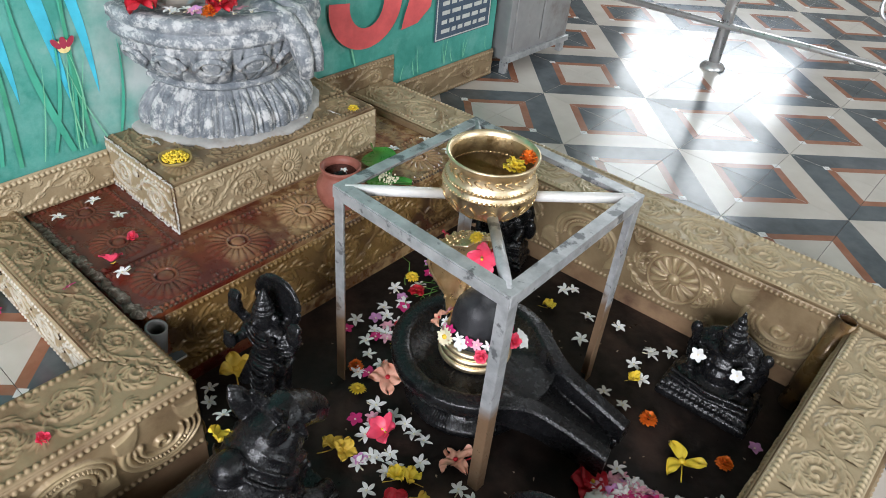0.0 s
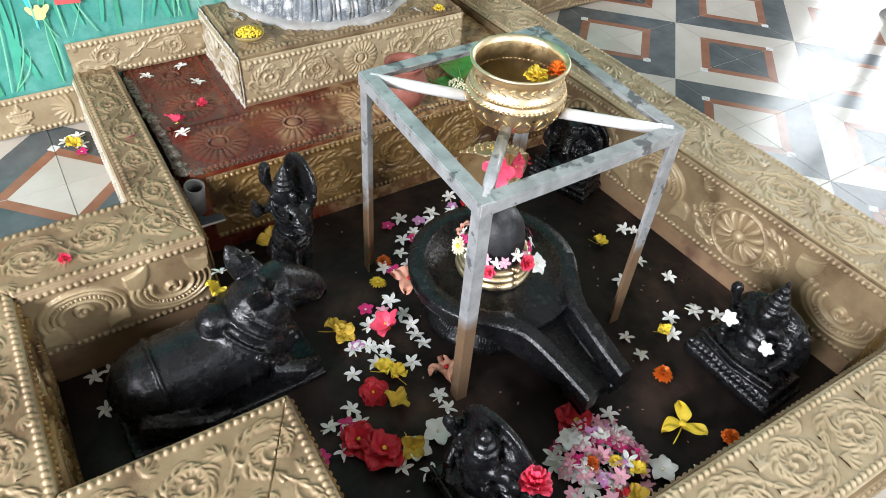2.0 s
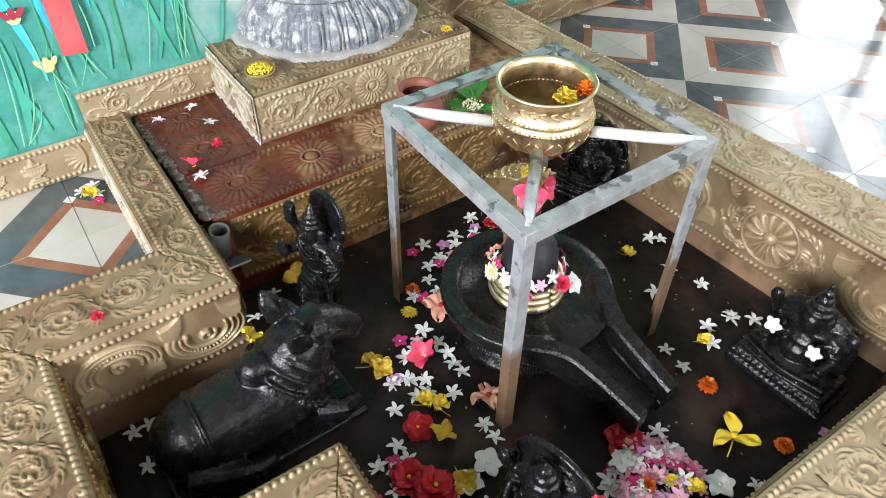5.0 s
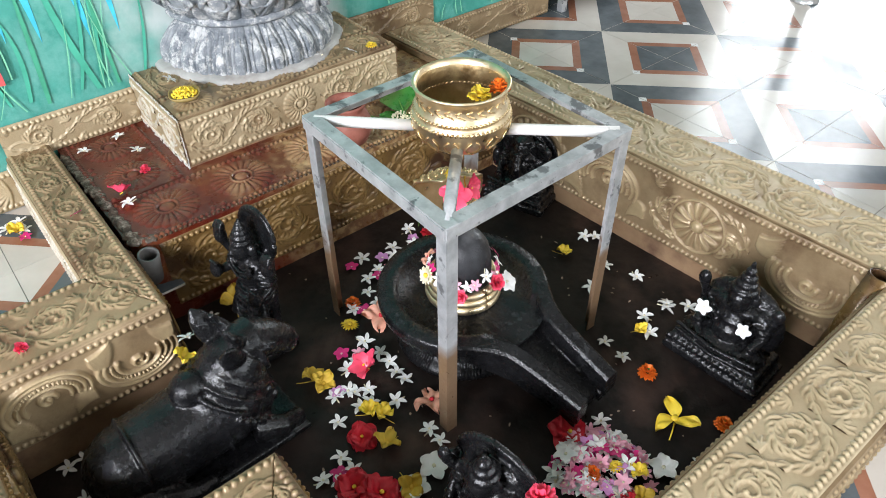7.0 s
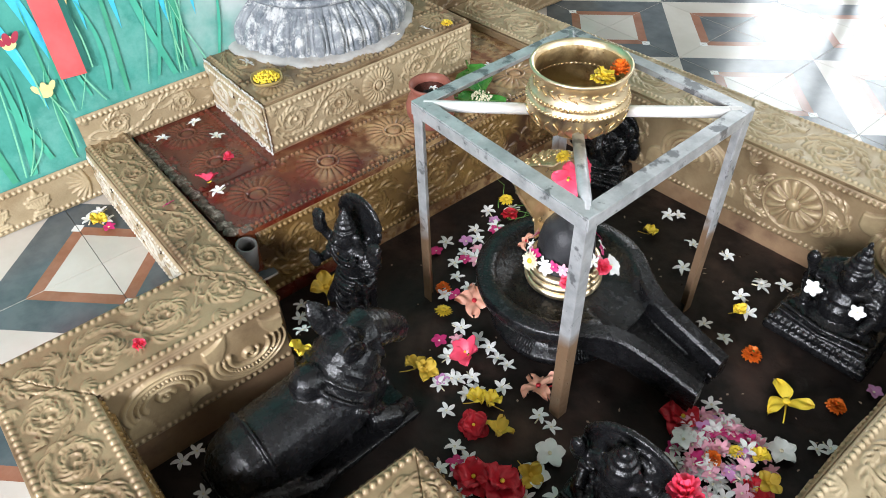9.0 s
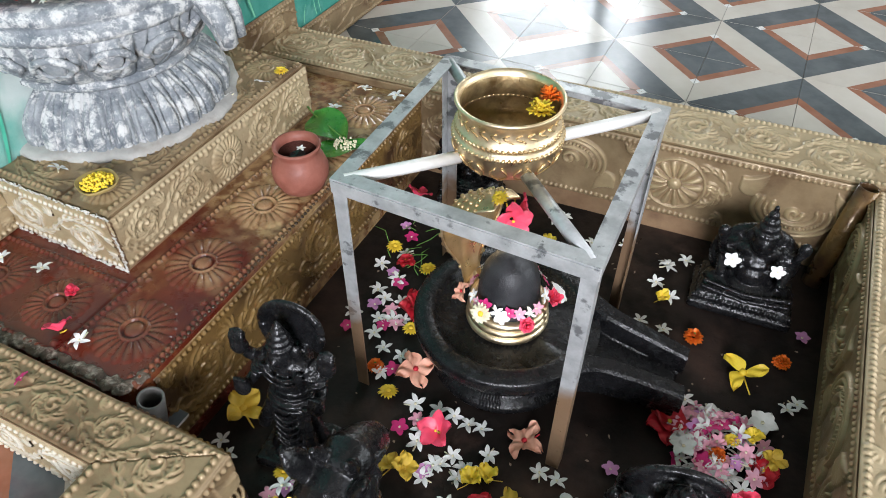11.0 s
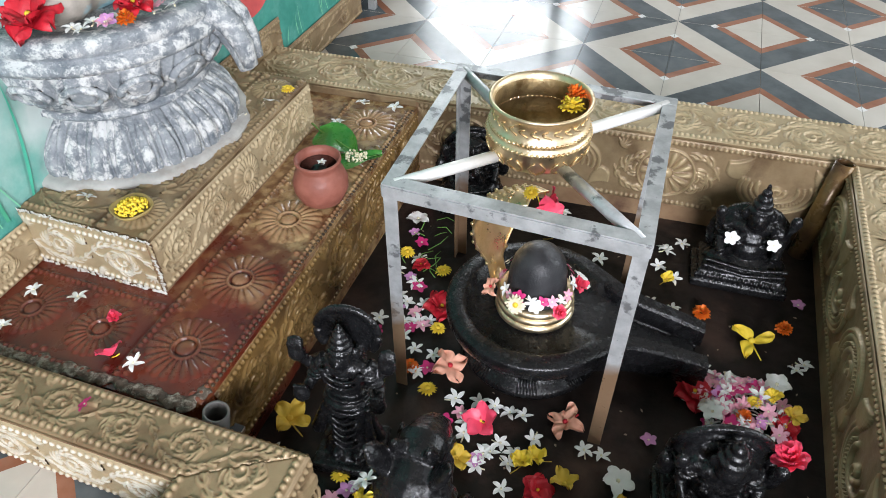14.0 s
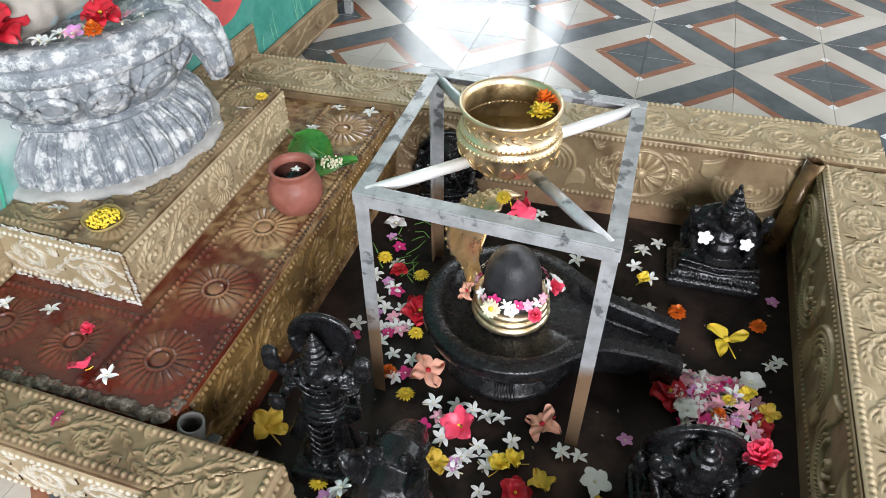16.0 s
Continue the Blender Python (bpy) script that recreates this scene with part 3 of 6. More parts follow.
relief_run(platform, (-0.765, -0.222, PLAT), (FRONT_X - 0.185, -0.222, PLAT), (0, 1, 0), 0.19, ("rosette",), SOAKED, 0.155, 0.0015, "rosette_tile")
relief_run(platform, (FRONT_X, -0.27, 0.125), (FRONT_X, 0.675, 0.125), (0, 0, 1), 0.18, SCROLLS, EMBOSSED_DARK, 0.19)

# pedestal block
ped = box_wall("pedestal_block", WALL_X, -0.482, -0.105, 0.508, PLAT, PED, "gold-painted pedestal block with embossed scroll tiles")
relief_run(ped, (-0.482, -0.100, 0.288), (-0.482, 0.503, 0.288), (0, 0, 1), 0.118, ("scroll", "scroll_flip", "rosette", "scroll", "scroll_flip"), EMBOSSED_PALE, 0.12)
relief_run(ped, (WALL_X + 0.005, -0.105, 0.288), (-0.487, -0.105, 0.288), (0, 0, 1), 0.118, SCROLLS, EMBOSSED_LIMED, 0.14)
relief_run(ped, (-0.487, 0.508, 0.288), (WALL_X + 0.005, 0.508, 0.288), (0, 0, 1), 0.118, SCROLLS, EMBOSSED, 0.14)
relief_run(ped, (-0.545, -0.100, PED), (-0.545, 0.503, PED), (-1, 0, 0), 0.118, ("rosette", "scroll"), EMBOSSED, 0.12)
relief_run(ped, (-0.77, -0.045, PED), (-0.607, -0.045, PED), (0, 1, 0), 0.11, ("scroll",), EMBOSSED, 0.16)
relief_run(ped, (-0.77, 0.45, PED), (-0.607, 0.45, PED), (0, 1, 0), 0.11, ("scroll",), EMBOSSED, 0.16)

# painted wall behind
GY0, GY1 = -0.985, 1.40
wall_green = tagged(None or finish("wall_green", (lambda b: (add_box(b, (WALL_X - 0.16, GY0, 0), (WALL_X, GY1, 2.4)), b)[1])(bmesh.new()), GREENWALL, smooth=False),
                    "green distempered wall painted with reeds and tulips", "wall", kind="structure")
BX = WALL_X
relief_run(wall_green, (BX, GY0, FLOOR_Z + 0.055), (BX, -0.438, FLOOR_Z + 0.055), (0, 0, 1), 0.105, ("pots",), EMBOSSED_PALE, 0.60, 0.010)
relief_run(wall_green, (BX, -0.43, PLAT + 0.05), (BX, -0.108, PLAT + 0.05), (0, 0, 1), 0.098, SCROLLS, EMBOSSED_PALE, 0.16, 0.010)
relief_run(wall_green, (BX, 0.51, PLAT + 0.05), (BX, 0.86, PLAT + 0.05), (0, 0, 1), 0.098, SCROLLS, EMBOSSED, 0.175, 0.010)
relief_run(wall_green, (BX, far_y(BX) + OX + 0.01, FLOOR_Z + 0.055), (BX, GY1, FLOOR_Z + 0.055), (0, 0, 1), 0.105, SCROLLS, EMBOSSED, 0.26, 0.010)

# hall that closes the place; walls and ceiling are unseen, added to shape light
bm = bmesh.new()
add_box(bm, (-5, -4, 0.0), (-0.935, 6, FLOOR_Z - 0.006))
add_box(bm, (-0.935, far_y(0) + OX - 0.03, 0.0), (6, 6, FLOOR_Z - 0.006))
add_box(bm, (0.88, -4, 0.0), (6, far_y(0) + OX - 0.03, FLOOR_Z - 0.006))
add_box(bm, (-0.935, -4, 0.0), (0.88, -0.78, FLOOR_Z - 0.006))
add_box(bm, (-0.935, -0.78, 0.0), (-0.2, -0.42, FLOOR_Z - 0.006))
add_box(bm, (0.49, -0.78, 0.0), (0.88, -0.42, FLOOR_Z - 0.006))
floor = tagged(finish("floor", bm, GROUT, smooth=False), "polished patterned tile floor of the hall", "floor", kind="structure")


def unseen_wall(name, axis, at, lo, hi, gap, z0, z1):
    """An unseen hall wall 0.2 thick with one window opening through it."""
    bm = bmesh.new()
    g0, g1 = gap
    spans = [((lo, g0), (0, 3.3)), ((g1, hi), (0, 3.3)), ((g0, g1), (0, z0)), ((g0, g1), (z1, 3.3))]
    for (a, b), (c, d) in spans:
        if d - c > 0.01 and b - a > 0.01:
            if axis == "x":
                add_box(bm, (at, a, c), (at + 0.2, b, d))
            else:
                add_box(bm, (a, at, c), (b, at + 0.2, d))
    return tagged(finish(name, bm, PLASTER, smooth=False), "unseen plain cream plastered hall wall with an opening, added to shape the light", "wall", kind="structure")


unseen_wall("wall_north", "y", 4.3, -5, 6, (-1.65, -0.25), 0.5, 2.75)
unseen_wall("wall_south", "y", -3.4, -5, 6, (-0.2, 2.8), 0.9, 2.9)
unseen_wall("wall_east", "x", 4.0, -3.4, 4.5, (-0.4, 3.2), 0.9, 2.9)
unseen_wall("wall_west", "x", -4.2, -3.4, 4.5, (0, 0), 0, 0)
# unseen ceiling, added to keep the sky's light out from above
bm = bmesh.new()
add_box(bm, (-4.2, -3.4, 3.3), (4.2, 4.5, 3.45))
tagged(finish("ceiling", bm, PLASTER, smooth=False), "unseen plain pale plastered ceiling, added to shape the light", "ceiling", kind="structure")

# ---------- steel stand with brass pot ----------
def leg_material():
    """Galvanised iron that is rust-stained up to an uneven tide line."""
    m = STEEL.copy()
    m.name = "galvanised_iron_tide_stained"
    nt = m.node_tree
    b = nt.nodes["Principled BSDF"]
    old = b.inputs["Base Color"].links[0].from_socket
    geo, sep, n = nt.nodes.new("ShaderNodeNewGeometry"), nt.nodes.new("ShaderNodeSeparateXYZ"), nt.nodes.new("ShaderNodeTexNoise")
    n.inputs["Scale"].default_value = 22
    nt.links.new(geo.outputs["Position"], sep.inputs[0])
    nt.links.new(geo.outputs["Position"], n.inputs["Vector"])
    ma = nt.nodes.new("ShaderNodeMath")
    ma.operation = "MULTIPLY_ADD"
    ma.inputs[1].default_value = 0.14
    nt.links.new(n.outputs["Fac"], ma.inputs[0])
    nt.links.new(sep.outputs["Z"], ma.inputs[2])
    mr = nt.nodes.new("ShaderNodeMapRange")
    mr.inputs["From Min"].default_value, mr.inputs["From Max"].default_value = 0.32, 0.26
    nt.links.new(ma.outputs[0], mr.inputs["Value"])
    mx = nt.nodes.new("ShaderNodeMix")
    mx.data_type = "RGBA"
    nt.links.new(mr.outputs[0], mx.inputs[0])
    nt.links.new(old, mx.inputs[6])
    mx.inputs[7].default_value = (0.27, 0.17, 0.10, 1)
    nt.links.new(mx.outputs[2], b.inputs["Base Color"])
    return m


LEGMAT = leg_material()
CN = {"near": (0.352, -0.008), "right": (0.345, 0.423), "far": (-0.078, 0.424), "left": (-0.069, 0.001)}
STAND_Z = 0.508
stand = tagged(new("pot_stand"), "galvanised angle-iron stand with rust-stained legs over the stone linga", "stand")
mid = Vector((0.130, 0.210))
AW, AT = 0.024, 0.003
for key, (x, y) in CN.items():
    sx, sy = (1 if x > mid.x else -1), (1 if y > mid.y else -1)
    bm = bmesh.new()
    for (a, b) in (((x - sx * AW, y - sy * AT), (x, y)), ((x - sx * AT, y - sy * AW), (x, y - sy * AT))):
        add_box(bm, (min(a[0], b[0]), min(a[1], b[1]), 0.0), (max(a[0], b[0]), max(a[1], b[1]), STAND_Z - 0.003), 0.0006)
    part("leg", bm, LEGMAT, stand, smooth=False)
order = ["near", "right", "far", "left"]
for i, key in enumerate(order):
    a, b = Vector(CN[key]), Vector(CN[order[(i + 1) % 4]])
    d = (b - a).normalized()
    nrm = Vector((-d.y, d.x))
    if (mid - a).dot(nrm) < 0:
        nrm = -nrm
    ang = math.atan2(d.y, d.x)
    L = (b - a).length
    side = 1 if Vector((-math.sin(ang), math.cos(ang))).dot(nrm) > 0 else -1
    m = Matrix.Translation((a.x, a.y, 0)) @ Matrix.Rotation(ang, 4, "Z")
    bm = bmesh.new()
    e = 0.0005 * i
    y0, y1 = sorted((-0.002 * side, side * AW))
    add_box(bm, (-0.001, y0, STAND_Z - AT + e), (L + 0.001, y1, STAND_Z + e), 0.0006, m)
    y0, y1 = sorted((-0.002 * side - e * side, side * AT))
    add_box(bm, (0.0, y0, STAND_Z - AW), (L, y1, STAND_Z - AT + e - 0.0002), 0.0006, m)
    part("top_rail", bm, STEEL, stand, smooth=False)
for key, (x, y) in CN.items():
    c = Vector((x, y))
    d = (mid - c).normalized()
    p0, p1 = c + d * 0.020, mid - d * 0.080
    bm = bmesh.new()
    tube(bm, [(p0.x, p0.y, STAND_Z - 0.008), (p1.x, p1.y, STAND_Z - 0.012)], 0.0105, 14)
    part("brace", bm, WHITEPAINT if key in ("left", "right") else STEEL, stand, "white-painted round brace" if key in ("left", "right") else "")
    bm = bmesh.new()
    ball(bm, (p0.x, p0.y, STAND_Z - 0.006), (0.012, 0.012, 0.006), 8)
    part("weld", bm, STEEL, stand)
# brass pot
POT = (0.132, 0.209, 0.462)
bm = bmesh.new()
prof = [(0.0, 0.0), (0.030, 0.001), (0.052, 0.008), (0.071, 0.022), (0.083, 0.039), (0.0885, 0.055), (0.0885, 0.064), (0.0895, 0.066), (0.0895, 0.070),
        (0.0865, 0.073), (0.0835, 0.077), (0.0850, 0.080), (0.0850, 0.084), (0.0815, 0.087), (0.0790, 0.096), (0.0785, 0.106), (0.0800, 0.114), (0.0850, 0.122),
        (0.0868, 0.125), (0.0868, 0.128), (0.0845, 0.1295), (0.0805, 0.127), (0.0770, 0.119), (0.0755, 0.106), (0.0765, 0.095), (0.0830, 0.080), (0.0850, 0.060), (0.079, 0.038), (0.060, 0.016), (0.0, 0.008)]
lathe(bm, prof, POT, 72)
BRASS_IN = make_mat("dull_brown_brass_inside", (0.50, 0.36, 0.18), (0.64, 0.48, 0.26), 30, 0.42, 0.9, 0.4, 160, (0.22, 0.14, 0.06), 18, 0.50, 0.68)
bm.faces.ensure_lookup_table()
for k, f in enumerate(bm.faces):
    f.material_index = 1 if k >= 22 * 72 and k < 29 * 72 else 0
pot = tagged(finish("brass_pot", bm, [BRASS, BRASS_IN]), "polished brass water pot with engraved bands, hung in the stand", "pot")
bm = bmesh.new()
for i in range(64):
    a = 2 * math.pi * i / 64
    for rr, zz, tl in ((0.0880, 0.0685, 0.5), (0.0838, 0.082, -0.5)):
        ball(bm, (POT[0] + rr * math.cos(a), POT[1] + rr * math.sin(a), POT[2] + zz), (0.0034, 0.0056, 0.0030), 6, Matrix.Rotation(a, 4, "Z") @ Matrix.Rotation(tl, 4, "X"))
tagged(part("leaf_band", bm, BRASS_DULL, pot), kind="stuff")
bm = bmesh.new()
for i in range(14):
    a = 2 * math.pi * i / 14
    for s in (-1, 1):
        pts = []
        for j in range(12):
            q = j / 11
            aa = a + s * (0.16 * math.sin(math.pi * q * 0.9))
            zz = 0.020 + 0.034 * q
            rr = 0.0700 + 0.0190 * math.sin(min(1, q * 1.02) * math.pi / 2)
            pts.append((POT[0] + rr * math.cos(aa), POT[1] + rr * math.sin(aa), POT[2] + zz))
        tube(bm, pts, 0.0017, 5)
tagged(part("engraving", bm, BRASS_DULL, pot), kind="stuff")
bm = bmesh.new()
for i in range(26):
    a = 2 * math.pi * i / 26
    pts = [(POT[0] + 0.0792 * math.cos(a + 0.10 * math.cos(5 * q)), POT[1] + 0.0792 * math.sin(a + 0.10 * math.cos(5 * q)), POT[2] + 0.094 + 0.014 * q) for q in [j / 6 for j in range(7)]]
    tube(bm, pts, 0.0016, 5)
tagged(part("neck_engraving", bm, BRASS_DULL, pot), kind="stuff")

# ---------- stone linga ----------
LC = Vector((0.165, 0.190, 0))
bm = bmesh.new()
prof = [(0.132, 0.0), (0.136, 0.010), (0.130, 0.018), (0.118, 0.026), (0.104, 0.040), (0.104, 0.056), (0.120, 0.066), (0.128, 0.070), (0.130, 0.076), (0.142, 0.082),
        (0.144, 0.090), (0.150, 0.093), (0.162, 0.104), (0.166, 0.118), (0.166, 0.136), (0.162, 0.141), (0.136, 0.141), (0.128, 0.137), (0.124, 0.124), (0.060, 0.122), (0.0, 0.122)]
prof = [(r * 1.09 if r > 0.1 else r, z) for r, z in prof]
rings = lathe(bm, prof, LC, 96)
for ring in rings[16:]:
    for v in ring:
        a = math.atan2(v.co.y - LC.y - 0.022, v.co.x - LC.x)
        if abs(a) < 0.52 and v.co.x > LC.x + 0.09:
            v.co.z = min(v.co.z, 0.122)
for ring in rings[14:16]:
    for v in ring:
        a = math.atan2(v.co.y - LC.y - 0.022, v.co.x - LC.x)
        if abs(a) < 0.52:
            v.co.z = 0.118
peetha = tagged(finish("stone_pedestal", bm, BLACKSTONE), "round black oiled granite base with a long water spout", "stone base")


def bar(bm, a, b, w0, w1, z0a, z1a, z0b, z1b, bev=0.004):
    """A tapering bar with a rectangular section from a to b."""
    a, b = Vector(a), Vector(b)
    d = (b - a).normalized()
    s = Vector((-d.y, d.x))
    vs = []
    for p, w, z0, z1 in ((a, w0, z0a, z1a), (b, w1, z0b, z1b)):
        for sg, z in ((-1, z0), (1, z0), (1, z1), (-1, z1)):
            q = p + s * sg * w / 2
            vs.append(bm.verts.new((q.x, q.y, z)))
    fs = [bm.faces.new([vs[i] for i in f]) for f in ((3, 2, 1, 0), (4, 5, 6, 7), (0, 1, 5, 4), (1, 2, 6, 5), (2, 3, 7, 6), (3, 0, 4, 7))]
    bmesh.ops.bevel(bm, geom=list({e for f in fs for e in f.edges}), offset=bev, segments=2, affect="EDGES")




def sweep_rect(bm, pts, widths, tops, bottoms, bev):
    """A bar with a chamfered rectangular section along a plan path."""
    rings = []
    n = len(pts)
    for i, p in enumerate(pts):
        d = (pts[min(i + 1, n - 1)] - pts[max(i - 1, 0)]).normalized()
        s = Vector((-d.y, d.x))
        w, t, b0 = widths[i] / 2, tops[i], bottoms[i]
        sec = [(-w, b0), (w, b0), (w, t - bev), (w - bev, t), (-w + bev, t), (-w, t - bev)]
        rings.append([bm.verts.new((p.x + s.x * a, p.y + s.y * a, z)) for a, z in sec])
    for p, q in zip(rings, rings[1:]):
        for k in range(6):
            bm.faces.new((p[k], p[(k + 1) % 6], q[(k + 1) % 6], q[k]))
    bm.faces.new(rings[0][::-1])
    bm.faces.new(rings[-1])


SPIN = Matrix.Rotation(radians(6.5), 2)


def smooth_path(ctrl, steps=6):
    """Catmull-Rom through control rows."""
    out = []
    for i in range(len(ctrl) - 1):
        p0, p1, p2, p3 = (ctrl[max(i - 1, 0)], ctrl[i], ctrl[i + 1], ctrl[min(i + 2, len(ctrl) - 1)])
        for k in range(steps):
            t = k / steps
            out.append([0.5 * (2 * b + (c - a) * t + (2 * a - 5 * b + 4 * c - d) * t * t + (3 * b - a - 3 * c + d) * t ** 3) for a, b, c, d in zip(p0, p1, p2, p3)])
    return out + [list(ctrl[-1])]


# plan x, plan y, width, top, bottom from the middle of the base
ARM = [(0.076, 0.146, 0.033, 0.1415, 0.100), (0.122, 0.110, 0.034, 0.1415, 0.098), (0.160, 0.080, 0.036, 0.140, 0.094), (0.198, 0.063, 0.036, 0.134, 0.088), (0.250, 0.055, 0.035, 0.122, 0.078), (0.300, 0.050, 0.034, 0.109, 0.064), (0.348, 0.046, 0.033, 0.096, 0.050)]
FOOT = [(0.120, 0.086, 0.030, 0.098, 0.066), (0.160, 0.070, 0.030, 0.094, 0.060), (0.200, 0.056, 0.029, 0.088, 0.052), (0.250, 0.049, 0.028, 0.078, 0.044), (0.300, 0.045, 0.027, 0.064, 0.034), (0.340, 0.042, 0.026, 0.052, 0.024)]
for sg in (-1, 1):
    bm = bmesh.new()
    for ctrl in (ARM, FOOT):
        rows_ = smooth_path(ctrl)
        pts = [SPIN @ Vector((r[0], sg * r[1])) + LC.to_2d() for r in rows_]
        sweep_rect(bm, pts, [r[2] for r in rows_], [r[3] for r in rows_], [r[4] for r in rows_], 0.005)
    bmesh.ops.recalc_face_normals(bm, faces=bm.faces[:])
    part("spout_rim", bm, BLACKSTONE, peetha, smooth=False)
bm = bmesh.new()
bar(bm, (LC.x + 0.12, LC.y + 0.014), (LC.x + 0.330, LC.y + 0.038), 0.12, 0.07, 0.052, 0.100, 0.026, 0.056, 0.002)
part("spout_channel", bm, BLACKSTONE, peetha, smooth=False)
for g in range(8):
    for k in range(7):
        a = 2 * math.pi * g / 8 + 0.2 + (k - 3) * 0.045
        bm = bmesh.new()
        tube(bm, [(LC.x + r * math.cos(a), LC.y + r * math.sin(a), z) for r, z in ((0.144, 0.012), (0.130, 0.028), (0.116, 0.042), (0.117, 0.058), (0.133, 0.067))], 0.0028, 6)
        part("flute", bm, BLACKSTONE, peetha)

bm = bmesh.new()
prof = [(0.064, 0.123), (0.060, 0.150), (0.058, 0.200), (0.056, 0.225), (0.050, 0.250), (0.039, 0.268), (0.022, 0.280), (0.008, 0.284), (0.0, 0.2845)]
lathe(bm, prof, LC, 48)
linga = tagged(finish("linga", bm, LINGASTONE), "smooth grey-black oval stone linga, oiled, standing in its base", "linga")

# brass serpent with three coils and a raised hood
naga = tagged(new("brass_serpent"), "dull brass cobra coiled round the linga with raised hood", "ornament")
for i in range(3):
    bm = bmesh.new()
    R = 0.071 - 0.002 * i
    tube(bm, [(LC.x + R * math.cos(a), LC.y + R * math.sin(a), 0.132 + 0.0165 * i) for a in [2 * math.pi * k / 48 for k in range(49)]], 0.0095, 10)
    part("coil", bm, BRASS, naga)
HB = Vector((LC.x - 0.092, LC.y + 0.035, 0.16))
FWD = Vector((0.80, -0.42, 0)).normalized()
SIDE = Vector((-FWD.y, FWD.x, 0))
bm = bmesh.new()
rows = []
for i in range(22):
    q = i / 21
    z = 0.150 + 0.285 * q - 0.035 * max(0, q - 0.7) / 0.3
    fw = -0.030 * math.sin(math.pi * q) + 0.075 * max(0, q - 0.62) ** 1.4 / 0.38 ** 1.4
    w = 0.022 + 0.050 * max(0.0, math.sin(math.pi * min(1, max(0, (q - 0.15)) / 0.9))) ** 1.2
    row = []
    for k in range(15):
        s = -1 + 2 * k / 14
        cup = 0.022 * s * s * (w / 0.06)
        row.append((HB + SIDE * (s * w) + FWD * (fw + cup)) + Vector((0, 0, z - HB.z)))
    rows.append(row)
front = [[bm.verts.new(p) for p in r] for r in rows]
back = [[bm.verts.new(p - FWD * (0.004 + 0.008 * (1 - abs(-1 + 2 * k / 14)))) for k, p in enumerate(r)] for r in rows]
for i in range(21):
    for k in range(14):
        bm.faces.new((front[i][k], front[i][k + 1], front[i + 1][k + 1], front[i + 1][k]))
        bm.faces.new((back[i][k + 1], back[i][k], back[i + 1][k], back[i + 1][k + 1]))
    bm.faces.new((front[i][0], front[i + 1][0], back[i + 1][0], back[i][0]))
    bm.faces.new((front[i + 1][14], front[i][14], back[i][14], back[i + 1][14]))
bm.faces.new(front[21] + back[21][::-1])
part("hood", bm, BRASS_DULL, naga)
bm = bmesh.new()
for i in range(3, 20):
    for k in range(1, 14, 2):
        p = rows[i][(k + (i % 2)) % 14]
        ball(bm, p - FWD * (0.004 + 0.008 * (1 - abs(-1 + 2 * ((k + i % 2) % 14) / 14))), (0.0046, 0.0046, 0.0046), 6)
tagged(part("scale_relief", bm, BRASS_DULL, naga), kind="stuff")
bm = bmesh.new()
tube(bm, [rows[i][0] for i in range(4, 22)] + [rows[21][k] for k in range(1, 15)] + [rows[i][14] for i in range(20, 3, -1)], 0.0024, 6)
part("hood_edge", bm, BRASS, naga)
bm = bmesh.new()
tube(bm, [(LC.x - 0.07, LC.y + 0.01, 0.14), (LC.x - 0.095, LC.y + 0.045, 0.15), (LC.x - 0.10, LC.y + 0.07, 0.185), (LC.x - 0.085, LC.y + 0.07, 0.205)], [0.011, 0.012, 0.013, 0.006], 10)
part("tail", bm, BRASS_DULL, naga)


# ---------- carved figures (each one plain mesh) ----------
def carve(name, bm, material, label, m, voxel=0.0026, rough=0.0016, category="statue", size=0.007):
    """Fuses the blocked-out solids into one stone and dresses its surface."""
    ob = finish(name, bm, material)
    r = ob.modifiers.new("fuse", "REMESH")
    r.mode, r.voxel_size, r.use_smooth_shade = "VOXEL", voxel, True
    w = ob.modifiers.new("wear", "SMOOTH")
    w.factor, w.iterations = 0.5, 2
    tex = bpy.data.textures.new(name + "_chisel", "CLOUDS")
    tex.noise_scale, tex.noise_depth = size, 2
    d = ob.modifiers.new("chisel", "DISPLACE")
    d.texture, d.strength, d.mid_level, d.texture_coords = tex, rough, 0.5, "LOCAL"
    ob.matrix_world = m
    return tagged(ob, label, category)


def rod(bm, *pts, r=0.01, r1=None):
    n = len(pts) - 1
    tube(bm, pts, [r + ((r1 or r) - r) * i / n for i in range(n + 1)], 10)


def rot(ax, deg):
    return Matrix.Rotation(radians(deg), 4, ax)


